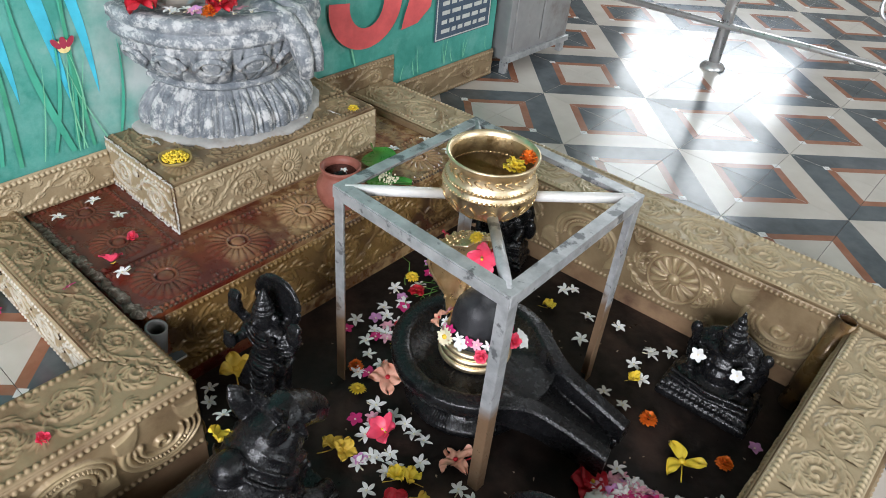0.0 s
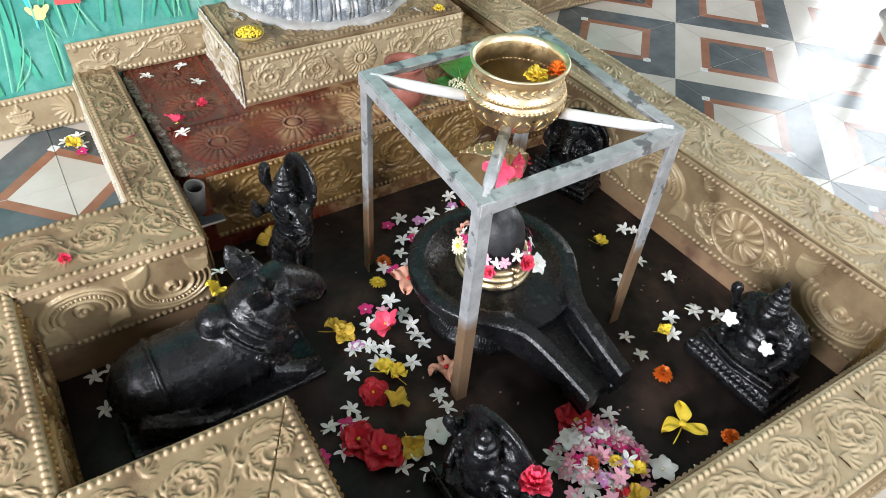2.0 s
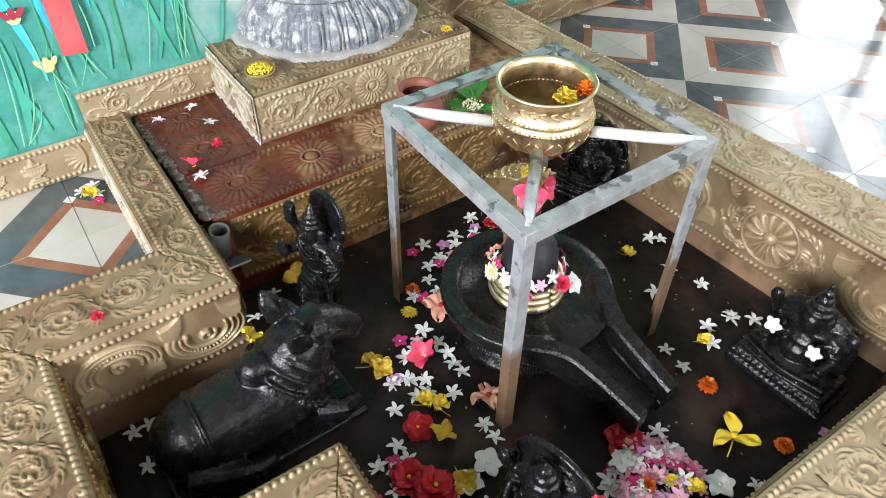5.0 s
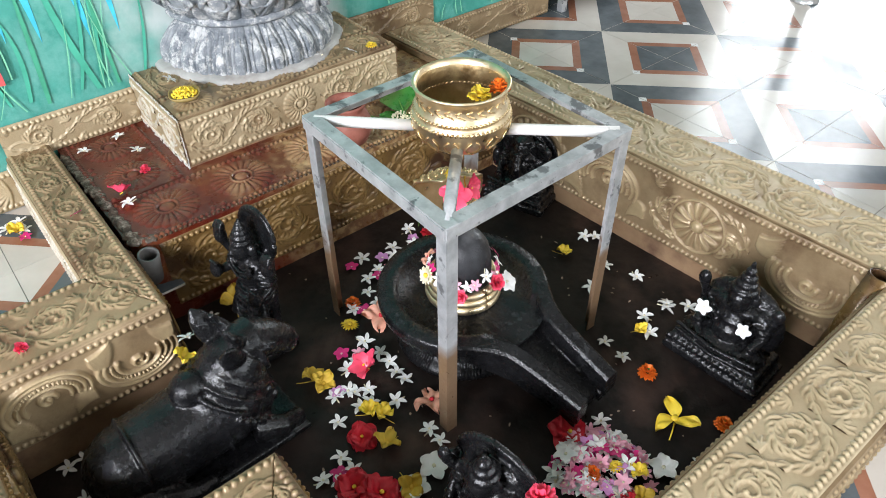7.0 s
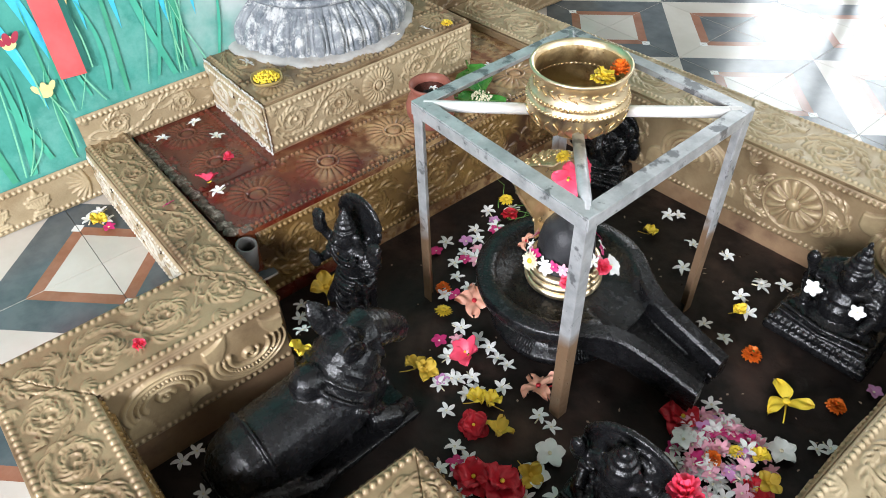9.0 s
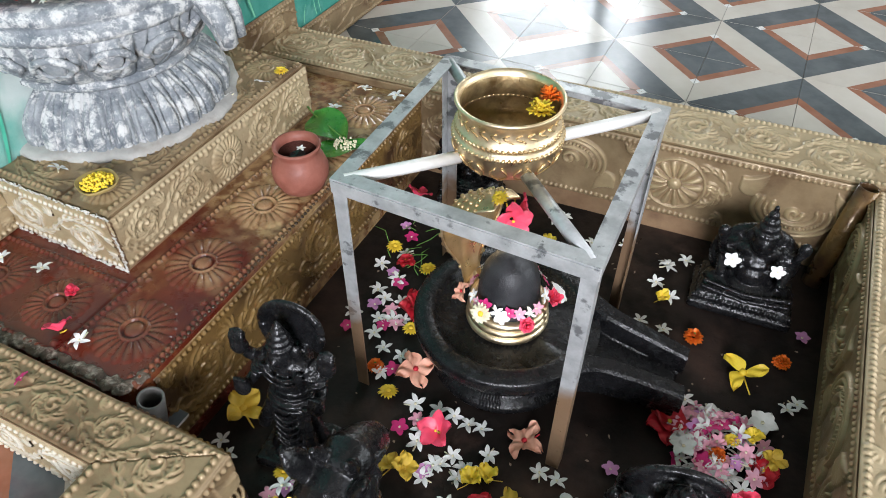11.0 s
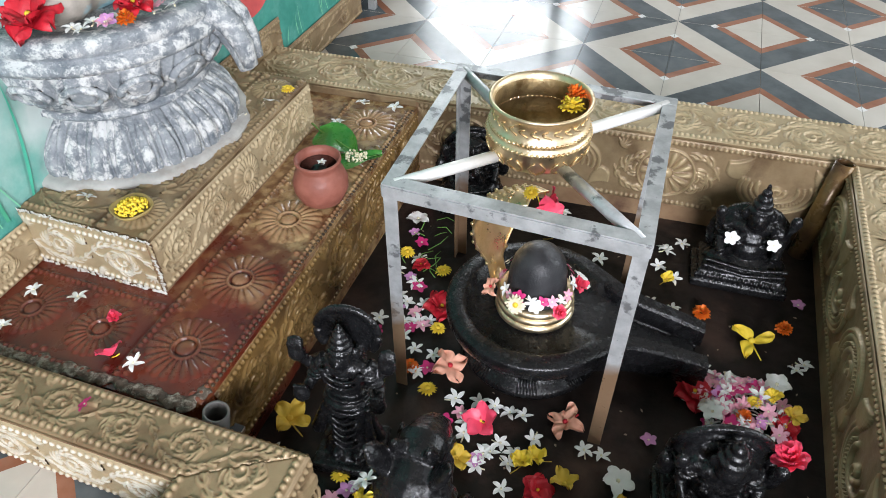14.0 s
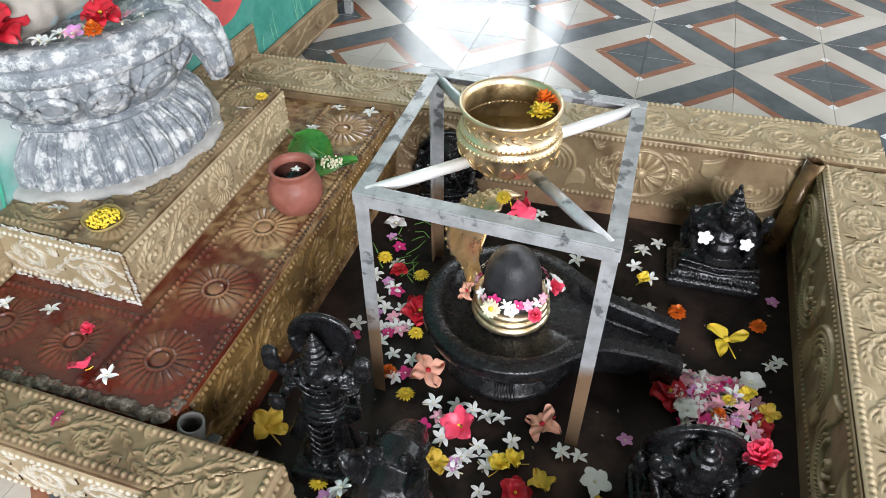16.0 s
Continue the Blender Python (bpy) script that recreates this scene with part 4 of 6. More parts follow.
# standing four-armed figure, faces -y
bm = bmesh.new()
add_box(bm, (-0.062, -0.060, 0), (0.062, 0.055, 0.022), 0.006)
ball(bm, (0, 0, 0.026), (0.050, 0.044, 0.014))
for s in (-1, 1):
    rod(bm, (s * 0.017, -0.008, 0.02), (s * 0.019, -0.010, 0.055), (s * 0.020, -0.010, 0.10), (s * 0.021, -0.002, 0.155), r=0.013, r1=0.024)
    ball(bm, (s * 0.019, -0.026, 0.032), (0.011, 0.021, 0.009))
    # upper arm raised beside the halo, its hand holding an emblem
    rod(bm, (s * 0.038, 0.002, 0.238), (s * 0.066, 0.002, 0.222), (s * 0.076, -0.010, 0.246), r=0.0135, r1=0.010)
    ball(bm, (s * 0.078, -0.014, 0.258), (0.016, 0.013, 0.018))
    ball(bm, (s * 0.079, -0.012, 0.280), (0.014, 0.009, 0.014))
    for c in (-1, 0, 1):
        rod(bm, (s * 0.077 + c * 0.009, -0.020, 0.256), (s * 0.079 + c * 0.010, -0.018, 0.280), (s * 0.079 + c * 0.008, -0.012, 0.291), r=0.0056, r1=0.0042)
    # lower arm bent forwards, palm out
    rod(bm, (s * 0.040, -0.004, 0.232), (s * 0.060, -0.006, 0.192), (s * 0.066, -0.034, 0.186), r=0.0135, r1=0.0095)
    ball(bm, (s * 0.067, -0.042, 0.192), (0.016, 0.012, 0.020))
    for c in (-1, 0, 1):
        rod(bm, (s * 0.067 + c * 0.008, -0.044, 0.196), (s * 0.067 + c * 0.009, -0.046, 0.214), r=0.0046, r1=0.0038)
    for q in (0.25, 0.6):
        tube(bm, [(s * (0.038 + 0.022 * q) + 0.0155 * math.cos(a), -0.005 + 0.0155 * math.sin(a), 0.232 - 0.040 * q) for a in [2 * math.pi * i / 16 for i in range(17)]], 0.0032, 6)
    ball(bm, (s * 0.023, -0.006, 0.268), (0.007, 0.008, 0.014))
    # sash ends that flare beside the knees
    rod(bm, (s * 0.034, -0.010, 0.150), (s * 0.046, -0.014, 0.110), (s * 0.058, -0.014, 0.070), r=0.008, r1=0.014)
rod(bm, (0.050, -0.046, 0.186), (0.050, -0.046, 0.120), (0.054, -0.046, 0.075), (0.066, -0.046, 0.055), r=0.008, r1=0.015)
ball(bm, (0, 0, 0.200), (0.034, 0.026, 0.044))
ball(bm, (0, 0, 0.158), (0.040, 0.031, 0.024))
ball(bm, (0, -0.002, 0.234), (0.044, 0.025, 0.020))
ball(bm, (0, -0.020, 0.270), (0.0215, 0.022, 0.026))
ball(bm, (0, -0.041, 0.268), (0.0045, 0.005, 0.008), 8)
for r, z in ((0.0235, 0.288), (0.0205, 0.299), (0.0165, 0.309), (0.012, 0.318), (0.008, 0.326), (0.004, 0.333)):
    ball(bm, (0, -0.016, z), (r, r, 0.0075))
for rr, drop in ((0.036, 0.036), (0.030, 0.020)):
    for k in range(15):
        a = math.pi * k / 14
        ball(bm, (rr * math.cos(a + math.pi), -0.026 - 0.004 * math.sin(a), 0.238 - drop * math.sin(a)), 0.0042, 8)
for zz, rr in ((0.170, 0.0375), (0.155, 0.0425), (0.142, 0.0420)):
    tube(bm, [(rr * math.cos(a), rr * 0.80 * math.sin(a), zz) for a in [2 * math.pi * i / 24 for i in range(25)]], 0.0042, 6)
for k in range(5):
    tube(bm, [((-0.022 + 0.044 * i / 8), -0.034 - 0.004 * math.sin(math.pi * i / 8), 0.132 - 0.017 * k - 0.012 * math.sin(math.pi * i / 8)) for i in range(9)], 0.0034, 6)
tube(bm, [(0.053 * math.cos(a), 0.022, 0.286 + 0.053 * math.sin(a)) for a in [math.pi * (-0.22 + 1.44 * i / 28) for i in range(29)]], 0.0062, 8, 1.4)
ball(bm, (0, 0.028, 0.286), (0.053, 0.007, 0.053), 20)
add_box(bm, (-0.028, 0.016, 0.0), (0.028, 0.040, 0.26), 0.008)
carve("stone_deity_statue", bm, BLACKSTONE, "standing four-armed black stone figure with round halo", pose(-0.086, -0.172, 0, -5, 0, 8))


def seated(halo, crown, width=0.075, wide_base=0.085):
    bm = bmesh.new()
    add_box(bm, (-wide_base, -0.055, 0), (wide_base, 0.055, 0.020), 0.004)
    add_box(bm, (-wide_base * 0.9, -0.048, 0.018), (wide_base * 0.9, 0.05, 0.045), 0.006)
    ball(bm, (0, -0.012, 0.060), (width, 0.042, 0.022), 16)
    for s in (-1, 1):
        rod(bm, (s * 0.020, 0, 0.062), (s * 0.060, -0.020, 0.068), (s * 0.030, -0.046, 0.062), r=0.018, r1=0.013)
        rod(bm, (s * 0.036, 0.008, 0.135), (s * 0.060, 0, 0.105), (s * 0.052, -0.030, 0.085), r=0.013, r1=0.010)
        rod(bm, (s * 0.036, 0.010, 0.140), (s * 0.066, 0.006, 0.130), (s * 0.070, -0.008, 0.162), r=0.012, r1=0.009)
        ball(bm, (s * 0.071, -0.008, 0.172), (0.012, 0.010, 0.016))
        ball(bm, (s * 0.026, 0, 0.172), (0.008, 0.007, 0.014))
    ball(bm, (0, 0.030, 0.095), (width, 0.030, 0.085), 16)
    for zz in (0.062, 0.078):
        tube(bm, [(-width * 0.95, -0.050, zz), (0, -0.060, zz - 0.004), (width * 0.95, -0.050, zz)], 0.005, 6)
    ball(bm, (0, 0.006, 0.105), (0.046, 0.036, 0.046), 16)
    ball(bm, (0, -0.016, 0.092), (0.030, 0.022, 0.024))
    ball(bm, (0, 0.004, 0.138), (0.044, 0.024, 0.018))
    ball(bm, (0, -0.008, 0.168), (0.023, 0.024, 0.026))
    for k in range(9):
        a = math.pi * k / 8
        ball(bm, (0.034 * math.cos(a), -0.024, 0.138 - 0.040 * math.sin(a)), 0.006, 8)
    for i in range(crown):
        r = 0.026 - 0.021 * i / max(1, crown - 1)
        ball(bm, (0, 0, 0.188 + 0.013 * i), (r, r, 0.010))
    for s in (-1, 1):
        for q in (0.35, 0.7):
            tube(bm, [(s * (0.036 + 0.024 * q) + 0.0150 * math.cos(a), 0.006 + 0.0150 * math.sin(a), 0.137 - 0.028 * q) for a in [2 * math.pi * i / 16 for i in range(17)]], 0.0030, 6)
        for c in range(4):
            rod(bm, (s * (0.030 + 0.012 * c), -0.046, 0.066), (s * (0.034 + 0.012 * c), -0.056, 0.052), r=0.0042, r1=0.0034)
    tube(bm, [(0.033 * math.cos(a), 0.004 + 0.030 * math.sin(a), 0.120) for a in [2 * math.pi * i / 24 for i in range(25)]], 0.0040, 6)
    for k in range(17):
        ball(bm, (-wide_base * 0.92 + wide_base * 1.84 * k / 16, -0.050, 0.032), (0.005, 0.006, 0.008), 8)
    if halo:
        tube(bm, [(0.080 * math.cos(a), 0.036, 0.122 + 0.084 * math.sin(a)) for a in [math.pi * (-0.2 + 1.4 * i / 28) for i in range(29)]], 0.0070, 8, 1.0)
        tube(bm, [(0.058 * math.cos(a), 0.030, 0.130 + 0.062 * math.sin(a)) for a in [math.pi * (-0.1 + 1.2 * i / 28) for i in range(29)]], 0.0050, 8, 1.0)
        ball(bm, (0, 0.040, 0.120), (0.080, 0.009, 0.083), 20)
        for i in range(34):
            a = math.pi * (-0.12 + 1.24 * i / 33)
            rod(bm, (0.062 * math.cos(a), 0.031, 0.128 + 0.066 * math.sin(a)), (0.076 * math.cos(a), 0.033, 0.123 + 0.080 * math.sin(a)), r=0.0024)
        for s in (-1, 1):
            ball(bm, (s * 0.082, 0.02, 0.10), (0.016, 0.014, 0.030))
    return bm


carve("stone_deity_statue", seated(True, 4), BLACKSTONE, "seated black stone figure with arched halo among flowers", pose(0.545, -0.075, 0, 6, 0, 10) @ Matrix.Scale(1.06, 4))
carve("stone_deity_statue", seated(False, 5, 0.085, 0.097), BLACKSTONE, "seated black stone figure on a broad plinth by the parapet", pose(0.578, 0.558, 0, 0, 0, 3) @ Matrix.Scale(1.10, 4))
bm = seated(True, 1, 0.08, 0.088)
rod(bm, (0, -0.03, 0.160), (0.006, -0.050, 0.125), (0.022, -0.046, 0.090), r=0.014, r1=0.009)
for s in (-1, 1):
    ball(bm, (s * 0.040, 0.002, 0.168), (0.024, 0.006, 0.026))
carve("stone_deity_statue", bm, BLACKSTONE, "squat seated black stone figure by the far parapet", pose(-0.105, 0.628, 0, 0, 0, 20))

# reclining stone bull, faces +y
bm = bmesh.new()
add_box(bm, (-0.088, -0.19, 0), (0.088, 0.19, 0.016), 0.005)
tube(bm, [(0, -0.172, 0.080), (0, -0.160, 0.083), (0, -0.130, 0.087), (0, -0.085, 0.090), (0, -0.035, 0.092), (0, 0.015, 0.098), (0, 0.060, 0.108), (0, 0.105, 0.112), (0, 0.135, 0.110)],
     [0.040, 0.060, 0.074, 0.079, 0.079, 0.079, 0.082, 0.074, 0.048], 28)
ball(bm, (0, -0.142, 0.082), (0.070, 0.050, 0.066), 20)
ball(bm, (0, 0.118, 0.104), (0.062, 0.044, 0.066), 18)
ball(bm, (0.006, 0.018, 0.190), (0.033, 0.036, 0.031), 16)
tube(bm, [(0, 0.055, 0.130), (0, 0.085, 0.162), (0, 0.112, 0.188), (0, 0.135, 0.205)], [0.070, 0.066, 0.060, 0.050], 20)
tube(bm, [(0, 0.110, 0.212), (0, 0.145, 0.216), (0, 0.176, 0.200), (0, 0.204, 0.178), (0, 0.218, 0.166)], [0.040, 0.044, 0.036, 0.030, 0.024], 18)
ball(bm, (0, 0.208, 0.172), (0.031, 0.023, 0.026), 14)
for s in (-1, 1):
    # leaf-shaped ears laid back, short horns, brows, nostrils
    ball(bm, (s * 0.047, 0.092, 0.244), (0.012, 0.023, 0.044), 14, rot("Y", s * 24) @ rot("X", 14))
    ball(bm, (s * 0.056, 0.086, 0.264), (0.007, 0.012, 0.026), 12, rot("Y", s * 24) @ rot("X", 14))
    rod(bm, (s * 0.024, 0.118, 0.245), (s * 0.030, 0.106, 0.270), (s * 0.026, 0.098, 0.288), r=0.013, r1=0.005)
    tube(bm, [(s * 0.040 + 0.004 * s * math.cos(a), 0.160 + 0.016 * math.cos(a), 0.218 + 0.008 * math.sin(a)) for a in [2 * math.pi * i / 16 for i in range(17)]], 0.0030, 6)
    ball(bm, (s * 0.039, 0.160, 0.218), (0.008, 0.010, 0.006), 10)
    ball(bm, (s * 0.015, 0.226, 0.176), (0.008, 0.007, 0.007), 8)
    rod(bm, (s * 0.055, -0.15, 0.062), (s * 0.084, -0.105, 0.058), (s * 0.090, -0.050, 0.034), (s * 0.082, -0.010, 0.024), r=0.034, r1=0.014)
    rod(bm, (s * 0.060, 0.09, 0.060), (s * 0.078, 0.14, 0.044), (s * 0.064, 0.180, 0.028), r=0.027, r1=0.016)
    # folds of the dewlap
    for k in range(3):
        rod(bm, (s * 0.050, 0.128 + 0.010 * k, 0.150 - 0.020 * k), (s * 0.040, 0.150, 0.128 - 0.022 * k), (s * 0.014, 0.160, 0.112 - 0.022 * k), r=0.006, r1=0.004)
for y, z, rr, tilt in ((0.070, 0.140, 0.077, 0.75), (0.086, 0.156, 0.071, 0.75), (0.104, 0.172, 0.065, 0.75), (0.148, 0.196, 0.047, 1.4)):
    tube(bm, [(rr * math.cos(a), y - rr * math.sin(a) * math.cos(tilt), z + rr * math.sin(a) * math.sin(tilt)) for a in [2 * math.pi * i / 36 for i in range(37)]], 0.0046, 8)
for k in range(21):
    a = math.pi * (0.08 - 1.16 * k / 20)
    ball(bm, (0.086 * math.cos(a), 0.078 - 0.060 * math.sin(a), 0.116 + 0.058 * math.sin(a)), (0.0062, 0.0062, 0.0085), 8)
for y, rr in ((-0.104, 0.0795), (0.038, 0.082)):
    tube(bm, [(rr * math.cos(a), y, 0.091 + rr * math.sin(a)) for a in [math.pi * i / 24 for i in range(-4, 29)]], 0.0032, 6)
carve("stone_bull_statue", bm, BLACKSTONE, "reclining black stone bull with collar and hump in the niche", pose(0.092, -0.395, 0, 0, 0, 2), voxel=0.0028, rough=0.0012, size=0.005)

# ---------- grey lotus seat ----------
LO = Vector((-0.757, 0.215, 0))
lotus = tagged(new("lotus_seat"), "whitewashed grey stone lotus seat built into the painted wall", "pedestal")


def petal_ring(bm, n, z0, z1, r0, r1, bulge, depth, per=9, rows=12):
    grid = []
    for i in range(rows + 1):
        q = i / rows
        ring = []
        for k in range(n * per):
            a = 2 * math.pi * k / (n * per)
            f = (k % per) / per * 2 - 1
            r = r0 + (r1 - r0) * q + bulge * math.sin(math.pi * q)
            lob = (1 - f * f) ** 0.5 if abs(f) < 1 else 0
            groove = 0.55 * (1 - min(1, abs(abs(f) - 0.55 * math.sin(math.pi * min(1, 0.25 + 0.75 * (q if z1 < 0.48 else 1 - q)))) / 0.11))
            r += depth * (lob - 0.6 - 1.25 * max(0, groove)) * math.sin(math.pi * (0.12 + 0.8 * q))
            ring.append(bm.verts.new((LO.x + r * math.cos(a), LO.y + r * math.sin(a), z0 + (z1 - z0) * q)))
        grid.append(ring)
    m = n * per
    for p, q in zip(grid, grid[1:]):
        for k in range(m):
            bm.faces.new((p[k], p[(k + 1) % m], q[(k + 1) % m], q[k]))
    bm.faces.new(grid[0][::-1])
    bm.faces.new(grid[-1])


bm = bmesh.new()
lathe(bm, [(0.250, PED), (0.248, PED + 0.008), (0.238, PED + 0.014), (0.222, PED + 0.016)], LO, 72, wob=lambda a, i: 1 + 0.02 * math.sin(7 * a) + 0.012 * math.sin(17 * a + 1))
part("mortar_bed", bm, make_mat("lime_mortar", (0.34, 0.33, 0.31), (0.50, 0.49, 0.46), 14, 0.85, 0, 0.6, 90, (0.30, 0.27, 0.24), 8), lotus, "rough pale lime mortar")
bm = bmesh.new()
petal_ring(bm, 30, PED + 0.010, 0.468, 0.226, 0.160, 0.022, 0.024, 18, 18)
part("lower_petals", bm, GREYSTONE, lotus)
bm = bmesh.new()
lathe(bm, [(0.155, 0.462), (0.178, 0.466), (0.190, 0.474), (0.190, 0.482), (0.176, 0.488)], LO, 72)
part("neck_moulding", bm, GREYSTONE, lotus)
bm = bmesh.new()
petal_ring(bm, 15, 0.486, 0.590, 0.180, 0.240, 0.012, 0.026, 26, 18)
part("upper_petals", bm, GREYSTONE, lotus)
for k in range(15):
    a0 = 2 * math.pi * (k + 0.5) / 15
    for s in (-1, 1):
        bm = bmesh.new()
        pts = []
        for j in range(26):
            q = j / 25
            sp = 0.042 * (1 - 0.75 * q)
            th = q * 5.2
            da = s * (sp * math.cos(th) - 0.006) / 0.23
            zz = 0.538 + 0.036 * (1 - 0.72 * q) * math.sin(th) * 1.0
            rr = 0.180 + (zz - 0.486) / 0.104 * 0.060 + 0.018
            pts.append((LO.x + rr * math.cos(a0 + da), LO.y + rr * math.sin(a0 + da), zz))
        tube(bm, pts, [0.0080 - 0.004 * j / 25 for j in range(26)], 8)
        part("petal_scroll", bm, GREYSTONE, lotus)
bm = bmesh.new()
lathe(bm, [(0.238, 0.588), (0.254, 0.594), (0.260, 0.604), (0.258, 0.616), (0.248, 0.620), (0.250, 0.626), (0.257, 0.634), (0.257, 0.652), (0.249, 0.658), (0.220, 0.658), (0.210, 0.650), (0.0, 0.648)], LO, 72)
part("rim", bm, GREYSTONE, lotus)
# curved drain spout
bm = bmesh.new()
path = [(-0.610, 0.235, 0.640), (-0.560, 0.252, 0.648), (-0.515, 0.266, 0.634), (-0.485, 0.274, 0.602), (-0.468, 0.277, 0.560), (-0.460, 0.276, 0.520)]
n = len(path)
for sg in (-1, 1):
    off = Vector((-0.25, 0.97, 0)) * 0.026 * sg
    tube(bm, [Vector(p) + off * (1 - 0.35 * i / n) for i, p in enumerate(path)], [0.024, 0.027, 0.026, 0.024, 0.020, 0.015], 12)
tube(bm, [Vector(p) + Vector((-0.012, -0.008, -0.014)) for p in path], [0.030, 0.034, 0.032, 0.027, 0.022, 0.016], 12)
part("spout", bm, GREYSTONE, lotus)
# lower part of the painted figure on the seat
bm = bmesh.new()
ball(bm, (-0.78, 0.20, 0.70), (0.15, 0.17, 0.085), 20)
ball(bm, (-0.71, 0.10, 0.690), (0.07, 0.075, 0.050), 14)
ball(bm, (-0.71, 0.29, 0.690), (0.07, 0.075, 0.050), 14)
ball(bm, (-0.80, 0.20, 0.84), (0.11, 0.13, 0.14), 20)
SEATED = make_mat("weathered_painted_stone", (0.30, 0.27, 0.24), (0.45, 0.40, 0.34), 14, 0.7, 0, 0.4, 90, (0.30, 0.50, 0.55), 9, 0.52, 0.6)
carve("seated_stone_figure", bm, SEATED, "weathered painted stone figure seated on the lotus seat", Matrix(), 0.006, 0.006, size=0.03)


# ---------- patterned floor ----------
TS, FX, FY = 0.2805, 0.312, 1.432      # tile side; centre of one dark diamond


def tile_mesh(sx, sy):
    """One square tile: bands cross it from its cream corner to its slate corner; sx, sy mirror it."""
    me = bpy.data.meshes.new("floor_tile")
    vs, fs, mi = [], [], []
    g = 0.0007
    S = TS

    def clip(poly, c, keep_less):
        out = []
        for i, p in enumerate(poly):
            q = poly[(i + 1) % len(poly)]
            a, b = p[0] + p[1] - c, q[0] + q[1] - c
            if not keep_less:
                a, b = -a, -b
            if a <= 0:
                out.append(p)
            if (a < 0 < b) or (b < 0 < a):
                t = a / (a - b)
                out.append((p[0] + (q[0] - p[0]) * t, p[1] + (q[1] - p[1]) * t))
        return out
    square = [(g, g), (S - g, g), (S - g, S - g), (g, S - g)]
    bands = [(0, 0.125, 0), (0.125, 0.163, 1), (0.163, 0.28, 2), (0.28, 0.397, 0), (0.397, 0.435, 1), (0.435, 0.56, 2)]

    def emit(poly, z, m):
        if len(poly) < 3:
            return
        base = len(vs)
        vs.extend(((x if sx > 0 else -x), (y if sy > 0 else -y), z) for x, y in poly)
        ids = list(range(base, base + len(poly)))
        fs.append(ids if sx * sy > 0 else ids[::-1])
        mi.append(m)
    for lo, hi, m in bands:
        emit(clip(clip(square, hi, True), lo, False), 0.0, m)
    w = 0.032
    emit([(0.139, g), (0.171, g), (0.155, w * 0.5)], 0.0004, 3)
    emit([(S - g, S - 0.171), (S - g, S - 0.139), (S - w * 0.5, S - 0.155)], 0.0004, 3)
    for i in range(4):
        p, q = square[i], square[(i + 1) % 4]
        base = len(vs)
        for x, y, z in ((*p, 0), (*q, 0), (*q, -0.006), (*p, -0.006)):
            vs.append(((x if sx > 0 else -x), (y if sy > 0 else -y), z))
        ids = [base, base + 3, base + 2, base + 1]
        fs.append(ids if sx * sy > 0 else ids[::-1])
        mi.append(0)
    me.from_pydata(vs, [], fs)
    for m in (T_CREAM, T_RED, T_DARK, T_WHITE):
        me.materials.append(m)
    me.polygons.foreach_set("material_index", mi)
    return me


TILE = {(a, b): tile_mesh(a, b) for a in (-1, 1) for b in (-1, 1)}
spots = []
for i in range(-14, 18):
    for j in range(-14, 11):
        # cream corners at even, even steps from the slate centre
        x0, y0 = FX + i * TS, FY + j * TS
        cx, cy = (x0 if i % 2 else x0 + TS), (y0 if j % 2 else y0 + TS)
        mx, my = x0 + TS / 2, y0 + TS / 2
        if mx < WALL_X - 0.16 - 0.14 and -1.0 < my < 1.4:
            continue
        inside = -0.935 < mx < 0.88 and -0.435 + 0.05 < my < far_y(mx) + OX - 0.06
        niche = -0.20 < mx < 0.48 and -0.76 < my < 0
        if inside or niche or (mx < WALL_X - 0.14 and GY0 < my < GY1):
            continue
        spots.append((math.hypot(mx - 0.1, (my - 0.9) * 0.75), cx, cy, 1 if mx > cx else -1, 1 if my > cy else -1))
spots.sort()
for d, cx, cy, sx, sy in spots[:300]:
    ob = new("floor_tile", TILE[(sx, sy)])
    ob.location = (cx, cy, FLOOR_Z)
    ob.parent = floor
vs, fs, mi = [], [], []
for d, cx, cy, sx, sy in spots[300:]:
    me = TILE[(sx, sy)]
    base = len(vs)
    vs.extend((v.co.x + cx, v.co.y + cy, FLOOR_Z + v.co.z) for v in me.vertices)
    for p in me.polygons:
        fs.append([base + k for k in p.vertices])
        mi.append(p.material_index)
me = bpy.data.meshes.new("distant_floor_tiles")
me.from_pydata(vs, [], fs)
for m in (T_CREAM, T_RED, T_DARK, T_WHITE):
    me.materials.append(m)
me.polygons.foreach_set("material_index", mi)
ob = new("distant_floor_tiles", me)
ob.parent = floor
tagged(ob, kind="stuff")

# ---------- mural and signs on the green wall ----------
def plain_mat(name, c, rough=0.6, v=0.12, scale=40, bump=0.1):
    c2 = tuple(min(1, x * (1 + v) + 0.01) for x in c)
    return make_mat(name, c, c2, scale, rough, 0, bump, 120)


P_GREEN = plain_mat("leaf_green_wall_paint", (0.048, 0.31, 0.185), 0.65, 0.3, 20)
P_SOFT = plain_mat("sea_green_wall_paint", (0.055, 0.37, 0.25), 0.65, 0.25, 18)
P_LIME = plain_mat("pale_green_wall_paint", (0.17, 0.50, 0.31), 0.65, 0.25, 30)
P_CYAN = plain_mat("sky_blue_wall_paint", (0.05, 0.46, 0.60), 0.65, 0.25, 18)
P_RED = plain_mat("red_wall_paint", (0.66, 0.10, 0.10), 0.55, 0.3, 12)
P_YEL = plain_mat("yellow_wall_paint", (0.78, 0.62, 0.27), 0.6, 0.2, 60)
P_PINK = plain_mat("maroon_wall_paint", (0.36, 0.03, 0.06))
